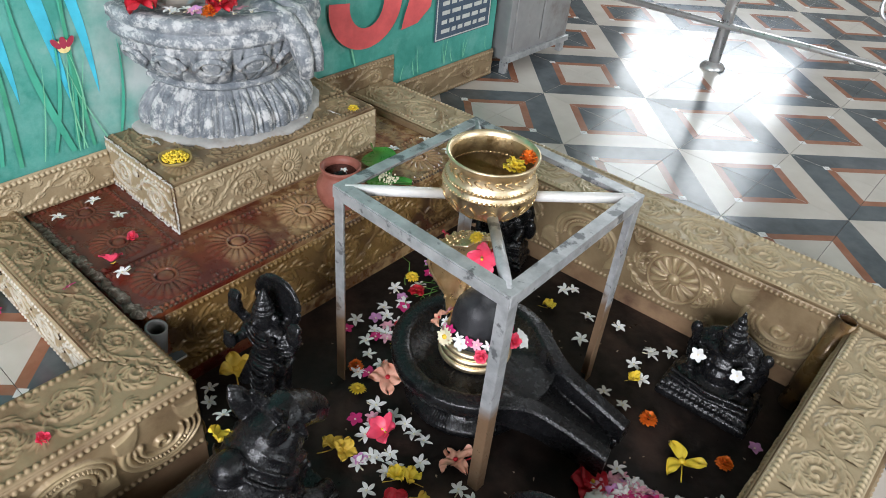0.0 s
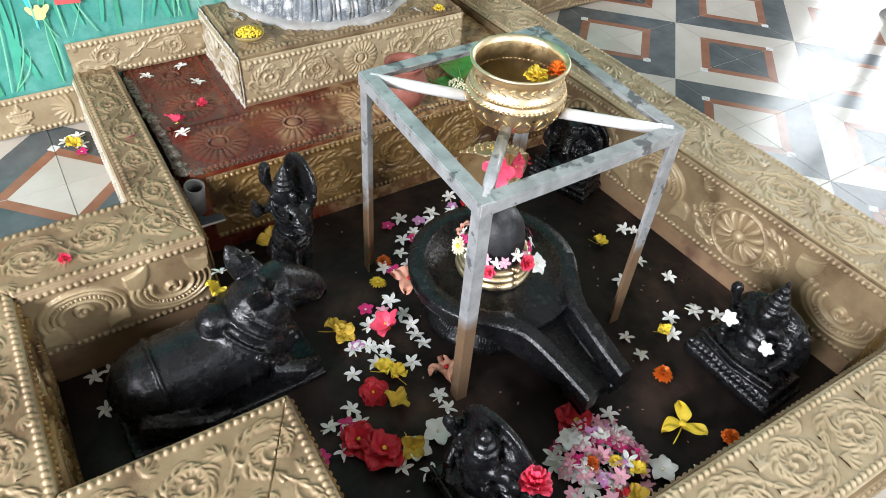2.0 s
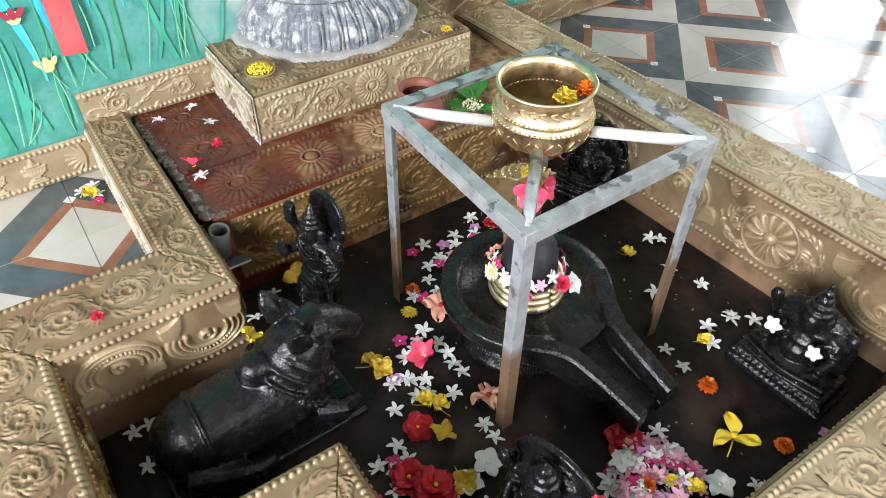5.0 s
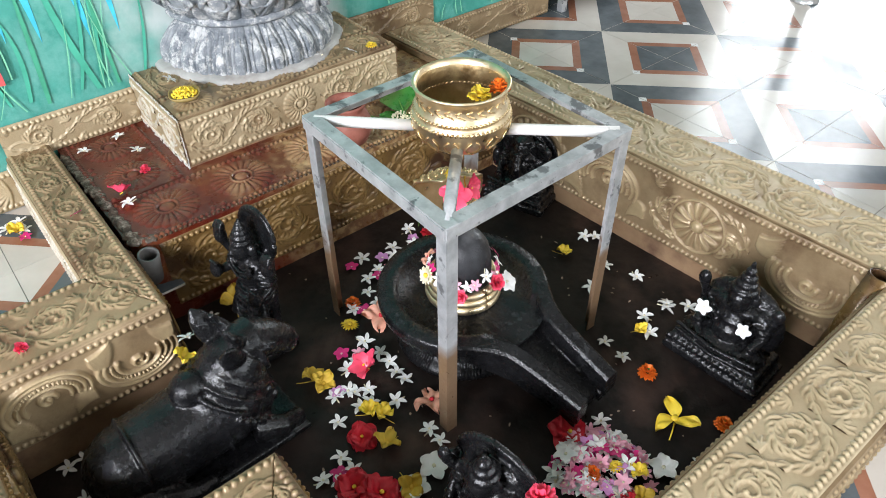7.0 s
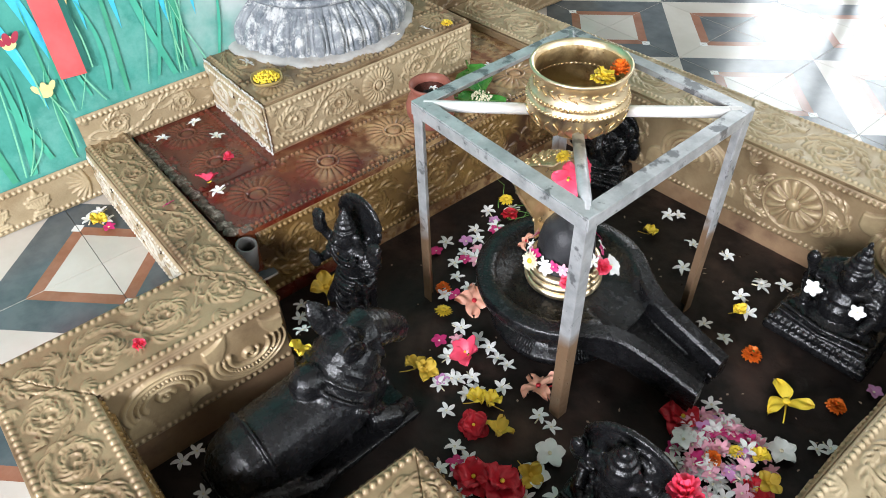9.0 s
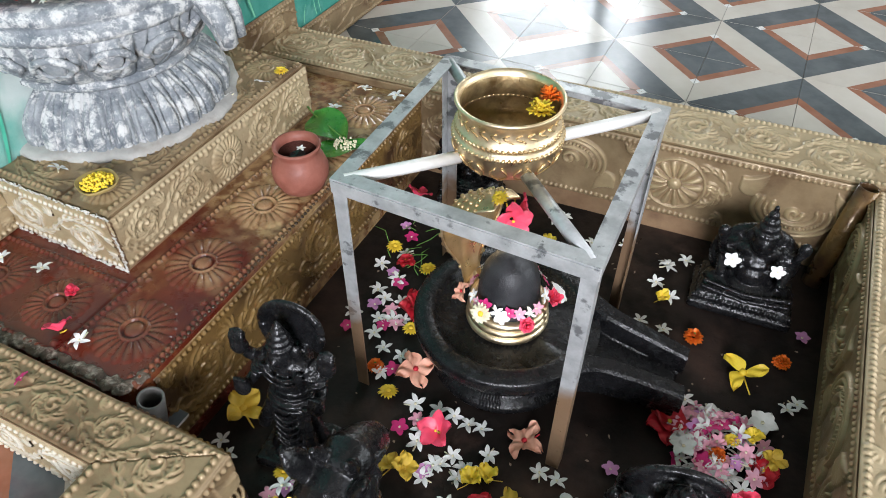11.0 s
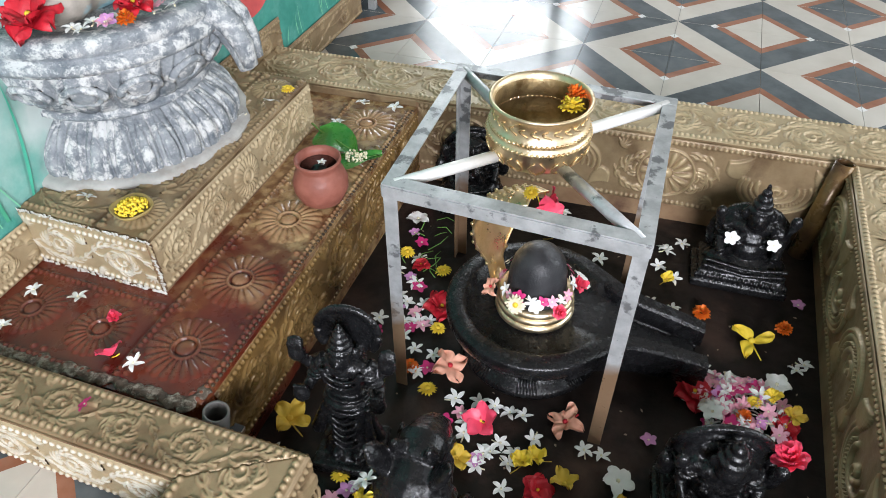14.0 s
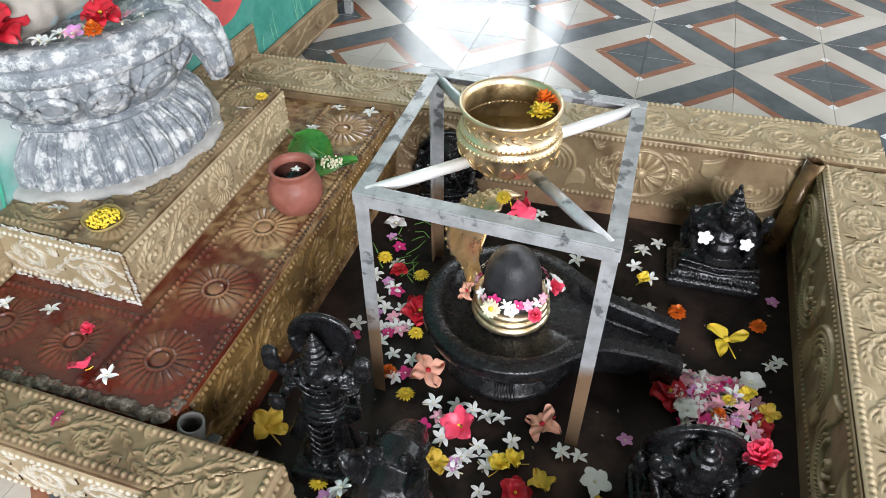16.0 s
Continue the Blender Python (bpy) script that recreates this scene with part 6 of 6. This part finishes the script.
JL = "small white jasmine-like flower with five narrow petals lying wet"
random.seed(5)
PROTO = {
    "jasmine": [flower("white_flower", JL, [(5, 0.002, 0.0205, 0.0050, 0.005, 0.003, 0.003, 0.0006, s)], F_WHITE, (0.0026, 0.004), F_CREAM, st) for s, st in ((0.35, 0.02), (0.30, None), (-0.25, 0.018))],
    "bigwhite": [flower("white_flower", "large white flower with broad rounded petals", [(5, 0.003, 0.029, 0.0125, 0.010, 0.005, 0.004, 0.003, 0.15)], F_WHITE, (0.004, 0.006), F_CREAM)],
    "magenta": [flower("magenta_flower", "small bright magenta five-petalled flower", [(5, 0.002, 0.0185, 0.0068, 0.004, 0.002, 0.003, 0.0008, 0.1)], F_MAG, (0.0025, 0.004), F_CREAM)],
    "lilac": [flower("lilac_flower", "small lilac flower with soft petals", [(5, 0.002, 0.017, 0.0064, 0.006, 0.002, 0.003, 0.001, 0.1)], F_LILAC, (0.0025, 0.004), F_CREAM)],
    "pink": [flower("pink_flower", "small pale pink flower with thin petals", [(6, 0.002, 0.018, 0.0050, 0.006, 0.003, 0.003, 0.001, 0.2)], F_PINK, (0.0025, 0.004), F_CREAM)],
    "yellow": [flower("yellow_daisy", "yellow daisy-like flower with many narrow petals", [(16, 0.005, 0.0205, 0.0030, 0.003, 0.003, 0.004, 0.0004, 0), (14, 0.004, 0.016, 0.0028, 0.005, 0.001, 0.007, 0.0004, 0)], F_LEM, (0.0062, 0.008), F_YEL)],
    "marigold": [flower("marigold", "orange marigold head with dense ruffled petals", [(16, 0.004, 0.0215, 0.0048, 0.004, 0.002, 0.004, 0.002, 0), (14, 0.003, 0.018, 0.0046, 0.008, 0.001, 0.007, 0.002, 0), (11, 0.002, 0.0135, 0.0042, 0.010, 0, 0.010, 0.002, 0), (7, 0.001, 0.008, 0.0036, 0.012, 0, 0.012, 0.0015, 0)], F_ORA, (0.003, 0.018), F_GREEN)],
    "hibiscus": [flower("red_hibiscus", "crimson hibiscus with crumpled petals", [(5, 0.002, 0.040, 0.0230, 0.014, 0.010, 0.005, 0.0062, 0.22), (4, 0.002, 0.030, 0.0190, 0.022, 0.004, 0.008, 0.0058, -0.15)], F_RED, (0.0045, 0.016), F_LEM, 0.02)],
    "pinkhib": [flower("pink_hibiscus", "bright pink hibiscus lying half closed", [(5, 0.003, 0.036, 0.0165, 0.020, 0.004, 0.006, 0.004, 0.25)], F_ROSE, (0.003, 0.02), F_LEM, 0.03)],
    "peach": [flower("peach_hibiscus", "wilted peach hibiscus with crimson throat", [(4, 0.003, 0.040, 0.0165, 0.014, 0.010, 0.005, 0.009, 0.35)], F_PEACH, (0.0055, 0.009), F_RED, 0.03)],
    "trumpet": [flower("yellow_trumpet_flower", "yellow trumpet flower with three spread petals", [(3, 0.004, 0.046, 0.0165, 0.014, 0.010, 0.006, 0.006, 0.45)], F_LEM, (0.008, 0.008), F_LEM, 0.05)] + [flower("yellow_trumpet_flower", "drooping yellow trumpet flower on a green stalk", [(4, 0.003, 0.036, 0.0200, 0.030, 0.012, 0.006, 0.009, 0.25)], F_LEM, (0.006, 0.009), F_OLD, 0.05) for _ in range(8)],
    "oldtrumpet": [flower("yellow_trumpet_flower", "withered yellow trumpet flower with brown edges", [(4, 0.002, 0.038, 0.0175, 0.030, 0.008, 0.005, 0.006, 0.2)], F_OLD, (0.008, 0.008), F_OLD, 0.05)],
    "daisy": [flower("cream_daisy", "cream daisy with many narrow petals and a yellow eye", [(16, 0.005, 0.0215, 0.0034, 0.004, 0.002, 0.004, 0.0004, 0), (12, 0.004, 0.017, 0.0032, 0.006, 0.001, 0.007, 0.0004, 0)], F_CREAM, (0.0058, 0.009), F_YEL)],
    "rose": [flower("pink_rose", "full pink rose head with layered petals", [(6, 0.002, 0.030, 0.0150, 0.014, 0.004, 0.002, 0.003, 0.1), (6, 0.002, 0.023, 0.0125, 0.022, 0, 0.006, 0.003, 0.1), (5, 0.001, 0.015, 0.0100, 0.028, 0, 0.010, 0.002, 0.1), (4, 0.001, 0.008, 0.0080, 0.032, 0, 0.012, 0.001, 0.1)], F_ROSE, (0.004, 0.03), F_ROSE)],
}
PLACED = {}


def strew(kind, x, y, z=0.003, scale=1.0, rx=0.0, ry=0.0, rz=None, group="strewn flowers"):
    protos = PROTO[kind]
    i = PLACED.get(kind, 0)
    PLACED[kind] = i + 1
    ob = protos[i % len(protos)]
    m = pose(x, y, z, rx, ry, random.uniform(0, 360) if rz is None else rz) @ Matrix.Scale(scale * random.uniform(0.9, 1.08), 4)
    if i < len(protos):
        ob.matrix_world = m
        ob["group"] = group
        return ob
    ob.scale = (1, 1, 1)
    made = copy_thing(ob, m)
    made["group"] = group
    return made


random.seed(21)
WHITES = [(0.106, 0.006), (0.139, 0.008), (0.095, -0.045), (0.198, 0.004), (0.173, 0.002), (0.173, -0.069), (0.16, -0.094), (0.201, -0.086), (0.326, -0.032), (0.359, -0.034), (0.463, -0.13),
          (0.527, 0.237), (0.559, 0.209), (0.708, 0.299), (0.724, 0.32), (0.412, 0.592), (0.446, 0.629), (0.4, 0.53), (0.438, 0.5), (-0.063, 0.093), (-0.039, 0.036),
          (-0.133, 0.279), (-0.13, 0.217), (-0.113, 0.159), (-0.085, 0.17), (-0.06, 0.179), (-0.09, 0.224), (-0.156, 0.232), (-0.044, -0.24), (0.142, 0.656), (0.124, 0.637)]
MORE = [(-0.035, -0.602), (-0.037, -0.571), (-0.035, -0.473), (-0.225, -0.228), (-0.195, -0.249), (0.306, -0.197), (0.314, -0.228), (0.342, -0.208), (0.261, 0.509), (0.23, 0.591),
        (0.306, 0.619), (0.409, 0.597), (0.395, 0.401), (0.448, 0.396), (0.427, -0.17), (0.149, -0.103), (0.143, -0.131), (0.198, -0.108), (0.212, -0.083), (0.23, -0.04), (0.27, -0.20),
        (0.20, -0.16), (0.29, -0.25), (0.35, -0.25), (-0.17, 0.15), (-0.19, 0.31), (-0.155, 0.36), (-0.10, 0.12), (0.02, -0.53), (0.05, -0.60), (-0.02, 0.09), (0.10, -0.07), (0.06, 0.00)]
for x, y in WHITES + MORE:
    strew("jasmine", x, y, 0.003, 1.0, random.uniform(-14, 14), random.uniform(-14, 14))
for x, y in ((0.396, -0.077), (0.669, 0.246), (-0.21, 0.50), (0.41, -0.13)):
    strew("bigwhite", x, y, 0.005, 1.0, random.uniform(-10, 10), random.uniform(-10, 10))
for x, y in ((-0.02, 0.053), (0.057, -0.059), (-0.094, 0.145), (-0.162, 0.113), (0.30, -0.22), (-0.12, 0.27), (-0.17, 0.42), (0.34, -0.29)):
    strew("magenta", x, y)
for x, y in ((0.458, 0.216), (0.438, 0.03), (0.715, 0.50), (-0.151, 0.293), (-0.14, 0.19), (0.14, -0.12), (-0.061, -0.255), (-0.20, 0.45)):
    strew("lilac", x, y)
for x, y in ((-0.08, -0.28), (0.08, -0.03), (-0.07, 0.16), (-0.10, 0.19)):
    strew("pink", x, y)
for x, y in ((0.0, 0.0), (-0.036, 0.162), (-0.084, 0.338), (-0.19, 0.372), (-0.085, -0.231)):
    strew("yellow", x, y, 0.004, 1.0, random.uniform(-12, 12), random.uniform(-12, 12))
for x, y in ((0.509, 0.402), (0.684, 0.413), (-0.055, 0.045)):
    strew("marigold", x, y, 0.001, 0.95)
for x, y, r in ((0.618, 0.349, 120), (0.424, 0.487, 60), (0.246, -0.085, 200), (-0.02, -0.262, 30), (0.137, 0.543, 40), (0.225, -0.10, 60)):
    strew("trumpet", x, y, 0.006, 0.95 if x == 0.618 else 0.5 if x == 0.424 else 0.6, random.uniform(-15, 15), random.uniform(-15, 15), r)
for x, y, r in ((-0.228, -0.160, 160), (0.306, -0.120, 290), (0.405, -0.136, 10), (0.084, -0.145, 80), (0.105, -0.135, 20)):
    strew("oldtrumpet", x, y, 0.010, 0.66, random.uniform(-25, 25), random.uniform(-25, 25), r)
for x, y, s in ((-0.050, 0.220, 0.85), (0.260, -0.144, 0.75), (0.507, 0.165, 0.95), (0.383, -0.190, 1.0), (0.345, -0.215, 0.9), (0.680, 0.142, 0.8), (-0.14, 0.335, 0.6)):
    strew("hibiscus", x, y, 0.006, s, random.uniform(-20, 20), random.uniform(-20, 20))
for x, y in ((0.132, -0.039), (-0.225, 0.555)):
    strew("pinkhib", x, y, 0.010, 1.0, 25, -20)
for x, y in ((0.283, 0.012), (0.022, 0.069)):
    strew("peach", x, y, 0.008, 1.0, 20, 15)
strew("rose", 0.640, -0.062, 0.172, 0.95, 15, 20, group="flowers on the figures")
# heap of flowers
for i in range(120):
    a, r = random.uniform(0, 2 * math.pi), math.sqrt(random.random())
    x, y = 0.598 + 0.098 * r * math.cos(a), 0.150 + 0.088 * r * math.sin(a)
    h = 0.034 * max(0, 1 - r * r)
    kind = random.choice(("jasmine", "jasmine", "jasmine", "pink", "pink", "lilac", "jasmine", "pink", "magenta"))
    strew(kind, x, y, 0.004 + h * random.uniform(0.35, 1), 0.85 if kind == "yellow" else 1.0, random.uniform(-40, 40), random.uniform(-40, 40), group="heap of flowers")
for x, y, k in ((0.62, 0.165, "yellow"), (0.655, 0.19, "trumpet"), (0.69, 0.155, "oldtrumpet"), (0.545, 0.115, "bigwhite"), (0.60, 0.12, "marigold")):
    strew(k, x, y, 0.030, 0.55 if "trumpet" in k else 0.8, 15, -10, group="heap of flowers")
# on the platform and the pedestal
PZ = PLAT + 0.010
for x, y in ((-0.711, -0.188), (-0.62, -0.177), (-0.425, -0.272), (-0.698, -0.278), (-0.431, 0.530), (-0.412, 0.639), (-0.323, 0.643)):
    strew("jasmine", x, y, PZ, 1.0, random.uniform(-10, 10), random.uniform(-10, 10), group="flowers on the platform")
strew("pinkhib", -0.465, -0.275, PZ + 0.004, 0.75, 35, 30, 200, group="flowers on the platform")
strew("rose", -0.528, -0.194, PZ - 0.006, 0.42, group="flowers on the platform")
strew("magenta", -0.43, -0.375, TOP + 0.008, 0.7, 30, 10, group="flowers on the platform")
strew("rose", -0.115, -0.575, TOP + 0.002, 0.42, 40, 30, group="flowers on the platform")
for x, y in ((-0.553, 0.117), (-0.661, -0.044), (-0.511, 0.378), (-0.540, 0.300)):
    strew("jasmine", x, y, PED + 0.010, 0.9, 30, random.uniform(-30, 30), group="flowers on the pedestal")
strew("yellow", -0.50, 0.44, PED + 0.008, 0.8, group="flowers on the pedestal")
for x, y in ((-0.70, -0.475), (-0.66, -0.47), (-0.69, -0.50)):
    strew("jasmine", x, y, FLOOR_Z + 0.004, 1.0, group="flowers by the wall")
strew("trumpet", -0.655, -0.485, FLOOR_Z + 0.008, 0.6, group="flowers by the wall")
strew("magenta", -0.63, -0.475, FLOOR_Z + 0.005, 0.8, group="flowers by the wall")
# on the lotus rim
RZ = 0.664
for i, (k, da, s) in enumerate((("hibiscus", -1.22, 1.2), ("jasmine", -0.95, 0.8), ("jasmine", -0.88, 0.8), ("jasmine", -0.80, 0.8), ("pink", -0.72, 1.0), ("marigold", -0.58, 0.8), ("hibiscus", -0.47, 0.8), ("pink", -0.30, 1.1), ("jasmine", -0.2, 0.9), ("jasmine", -0.62, 0.8), ("lilac", -0.70, 1.0), ("jasmine", -0.38, 0.9))):
    r = 0.215 + 0.012 * (i % 3)
    strew(k, LO.x + r * math.cos(da), LO.y + r * math.sin(da), RZ + (0.012 if k == "hibiscus" else 0.004), s, random.uniform(-20, 20), random.uniform(-20, 20), group="flowers on the lotus seat")
strew("bigwhite", -0.545, 0.262, 0.672, 0.5, group="flowers on the lotus seat")
# round the linga
for i in range(20):
    a = 2 * math.pi * i / 20 + random.uniform(-0.08, 0.08)
    k = ("jasmine", "pink", "magenta", "jasmine", "magenta", "pink")[i % 6]
    strew(k, LC.x + 0.067 * math.cos(a), LC.y + 0.067 * math.sin(a), 0.198 + random.uniform(-0.005, 0.012), 0.72, 60 * math.sin(a) * -1, 60 * math.cos(a), 0, group="garland on the linga")
strew("daisy", LC.x - 0.024, LC.y - 0.072, 0.192, 1.0, 65, 0, 0, group="garland on the linga")
strew("bigwhite", LC.x + 0.014, LC.y - 0.070, 0.196, 0.5, 60, 10, 0, group="garland on the linga")
strew("rose", LC.x + 0.074, LC.y + 0.020, 0.186, 0.6, 0, 55, 0, group="garland on the linga")
strew("rose", LC.x + 0.055, LC.y - 0.055, 0.180, 0.5, 40, 45, 0, group="garland on the linga")
strew("bigwhite", LC.x + 0.080, LC.y + 0.045, 0.176, 0.8, -20, 40, 0, group="garland on the linga")
strew("peach", LC.x - 0.085, LC.y - 0.020, 0.168, 0.6, 30, -50, 0, group="garland on the linga")
tip = rows[21][7]
strew("pinkhib", tip.x + 0.020, tip.y - 0.012, tip.z - 0.020, 0.95, 50, 60, 0, group="garland on the linga")
strew("pinkhib", tip.x + 0.022, tip.y + 0.006, tip.z - 0.014, 0.8, 20, 80, 40, group="garland on the linga")
strew("yellow", tip.x - 0.004, tip.y - 0.004, tip.z + 0.006, 0.8, 10, 20, group="garland on the linga")
# in the pot, on the figures
strew("marigold", POT[0] + 0.052, POT[1] + 0.042, POT[2] + 0.108, 1.05, 10, -20, group="flowers in the pot")
m = strew("marigold", POT[0] + 0.050, POT[1] - 0.004, POT[2] + 0.111, 0.95, -5, -14, group="flowers in the pot")
for x, y, z in ((0.532, 0.512, 0.150), (0.620, 0.514, 0.150)):
    strew("bigwhite", x, y, z, 0.55, 70, 0, 0, group="flowers on the figures")
strew("jasmine", 0.035, -0.34, 0.235, 0.9, 20, 20, group="flowers on the figures")
strew("trumpet", 0.03, -0.36, 0.19, 0.5, 10, -30, group="flowers on the figures")
# yellow marigold of its own colour in the pot
ym = flower("marigold", "lemon yellow marigold head beside an orange one", [(16, 0.004, 0.0215, 0.0048, 0.004, 0.002, 0.004, 0.002, 0), (14, 0.003, 0.018, 0.0046, 0.008, 0.001, 0.007, 0.002, 0), (11, 0.002, 0.0135, 0.0042, 0.010, 0, 0.010, 0.002, 0)], F_LEM, (0.004, 0.016), F_LEM)
ym.matrix_world = m.matrix_basis.copy()
for o in list(m.children) + [m]:
    bpy.data.objects.remove(o)

# offering cup with yellow blossom on the pedestal
cup = tagged(new("leaf_cup"), "small brown leaf cup heaped with yellow blossom", "offering")
bm = bmesh.new()
lathe(bm, [(0.0, 0.0), (0.018, 0.001), (0.033, 0.010), (0.038, 0.018), (0.036, 0.019), (0.030, 0.012), (0.016, 0.004), (0.0, 0.003)], (0, 0, 0), 28, wob=lambda a, i: 1 + 0.05 * math.sin(4 * a) * (i > 1))
part("cup", bm, plain_mat("dry_leaf", (0.33, 0.24, 0.08)), cup)
bm = bmesh.new()
for i in range(190):
    a, r = random.uniform(0, 6.28), math.sqrt(random.random()) * 0.029
    ball(bm, (r * math.cos(a), r * math.sin(a), 0.016 + 0.012 * (1 - (r / 0.027) ** 2) * random.uniform(0.2, 1.1)), random.uniform(0.0016, 0.0036), 6)
part("blossom", bm, F_LEM, cup)
cup.matrix_world = pose(-0.548, -0.052, PED + 0.008)

# clay pot with water, betel leaves
clay = tagged(new("clay_pot"), "small unglazed red clay pot filled with dark water", "pot")
CLAY = make_mat("red_clay", (0.24, 0.075, 0.050), (0.34, 0.12, 0.085), 30, 0.6, 0, 0.2, 160, (0.42, 0.20, 0.15), 12, 0.58, 0.75)
bm = bmesh.new()
lathe(bm, [(0.0, 0.0), (0.026, 0.0), (0.041, 0.012), (0.051, 0.034), (0.052, 0.052), (0.046, 0.070), (0.0385, 0.080), (0.038, 0.086), (0.0435, 0.095), (0.0435, 0.099), (0.040, 0.100), (0.034, 0.090), (0.034, 0.080), (0.044, 0.060), (0.040, 0.030), (0.0, 0.010)], (0, 0, 0), 48)
part("body", bm, CLAY, clay)
bm = bmesh.new()
lathe(bm, [(0.0345, 0.0835), (0.0, 0.0836)], (0, 0, 0), 32)
WATER = make_mat("dark_water", (0.015, 0.010, 0.009), (0.02, 0.014, 0.012), 20, 0.06, 0, 0.02, 40, rough_var=0.02)
part("water", bm, WATER, clay)
clay.matrix_world = pose(-0.327, 0.243, PLAT + 0.004) @ Matrix.Scale(1.13, 4)
strew("jasmine", -0.321, 0.248, PLAT + 0.102, 0.6, group="flowers in the pot")


def betel(x, y, z, rz, tilt, scale=1.0):
    bm = bmesh.new()
    rows_ = []
    for i in range(13):
        q = i / 12
        w = 0.036 * (math.sin(math.pi * q ** 0.62) ** 0.8) if 0 < q < 1 else 0.0015
        row = []
        for k in range(7):
            s = -1 + 2 * k / 6
            row.append(bm.verts.new((-0.05 + 0.105 * q, s * w, 0.006 * abs(s) ** 1.3 + 0.004 * math.sin(6 * q + 2 * s))))
        rows_.append(row)
    for i in range(12):
        for k in range(6):
            bm.faces.new((rows_[i][k], rows_[i + 1][k], rows_[i + 1][k + 1], rows_[i][k + 1]))
    ob = tagged(finish("betel_leaf", bm, F_LEAF), "fresh green heart-shaped betel leaf on the platform", "leaf", "betel leaves")
    bm = bmesh.new()
    tube(bm, [(-0.085, 0.004, 0.004), (-0.05, 0, 0.001), (0.05, 0, 0.002)], [0.0018, 0.0018, 0.0008], 6)
    part("midrib", bm, F_GREEN, ob)
    ob.matrix_world = pose(x, y, z, tilt, 0, rz) @ Matrix.Scale(scale, 4)
    return ob


betel(-0.385, 0.440, PLAT + 0.020, -25, 10, 1.35)
betel(-0.318, 0.395, PLAT + 0.012, 40, -6, 1.15)
rice = bmesh.new()
for i in range(70):
    a, r = random.uniform(0, 6.28), math.sqrt(random.random()) * 0.026
    ball(rice, (-0.318 + r * math.cos(a), 0.398 + r * math.sin(a), PLAT + 0.020 + random.uniform(0, 0.005)), 0.0028, 6)
tagged(finish("flower_buds", rice, F_CREAM), "loose cream buds strewn on a betel leaf", "buds", kind="stuff")
bits = bmesh.new()
for i in range(90):
    x, y = random.uniform(-0.25, 0.74), random.uniform(-0.32, 0.66)
    petal(bits, random.uniform(0, 6.28), 0.0, random.uniform(0.004, 0.009), random.uniform(0.0015, 0.003), 0.002, 0, 0.002, 0, 0, 2, 2)
    bits.verts.ensure_lookup_table()
    for v in bits.verts[-9:]:
        v.co += Vector((x, y, 0))
tagged(finish("petal_litter", bits, [plain_mat("dry_petal_scrap", (0.30, 0.22, 0.16))]), "small withered petals scattered over the pit floor", "petals", kind="stuff")
stems = bmesh.new()
for i in range(16):
    x, y, a = -0.16 + random.uniform(-0.06, 0.06), 0.42 + random.uniform(-0.12, 0.14), random.uniform(0, 6.28)
    L = random.uniform(0.03, 0.07)
    tube(stems, [(x, y, 0.004), (x + L * 0.5 * math.cos(a), y + L * 0.5 * math.sin(a), 0.012), (x + L * math.cos(a + 0.3), y + L * math.sin(a + 0.3), 0.006)], 0.0011, 5)
tagged(finish("flower_stems", stems, F_GREEN), "thin green flower stems lying on the pit floor", "stems", kind="stuff")
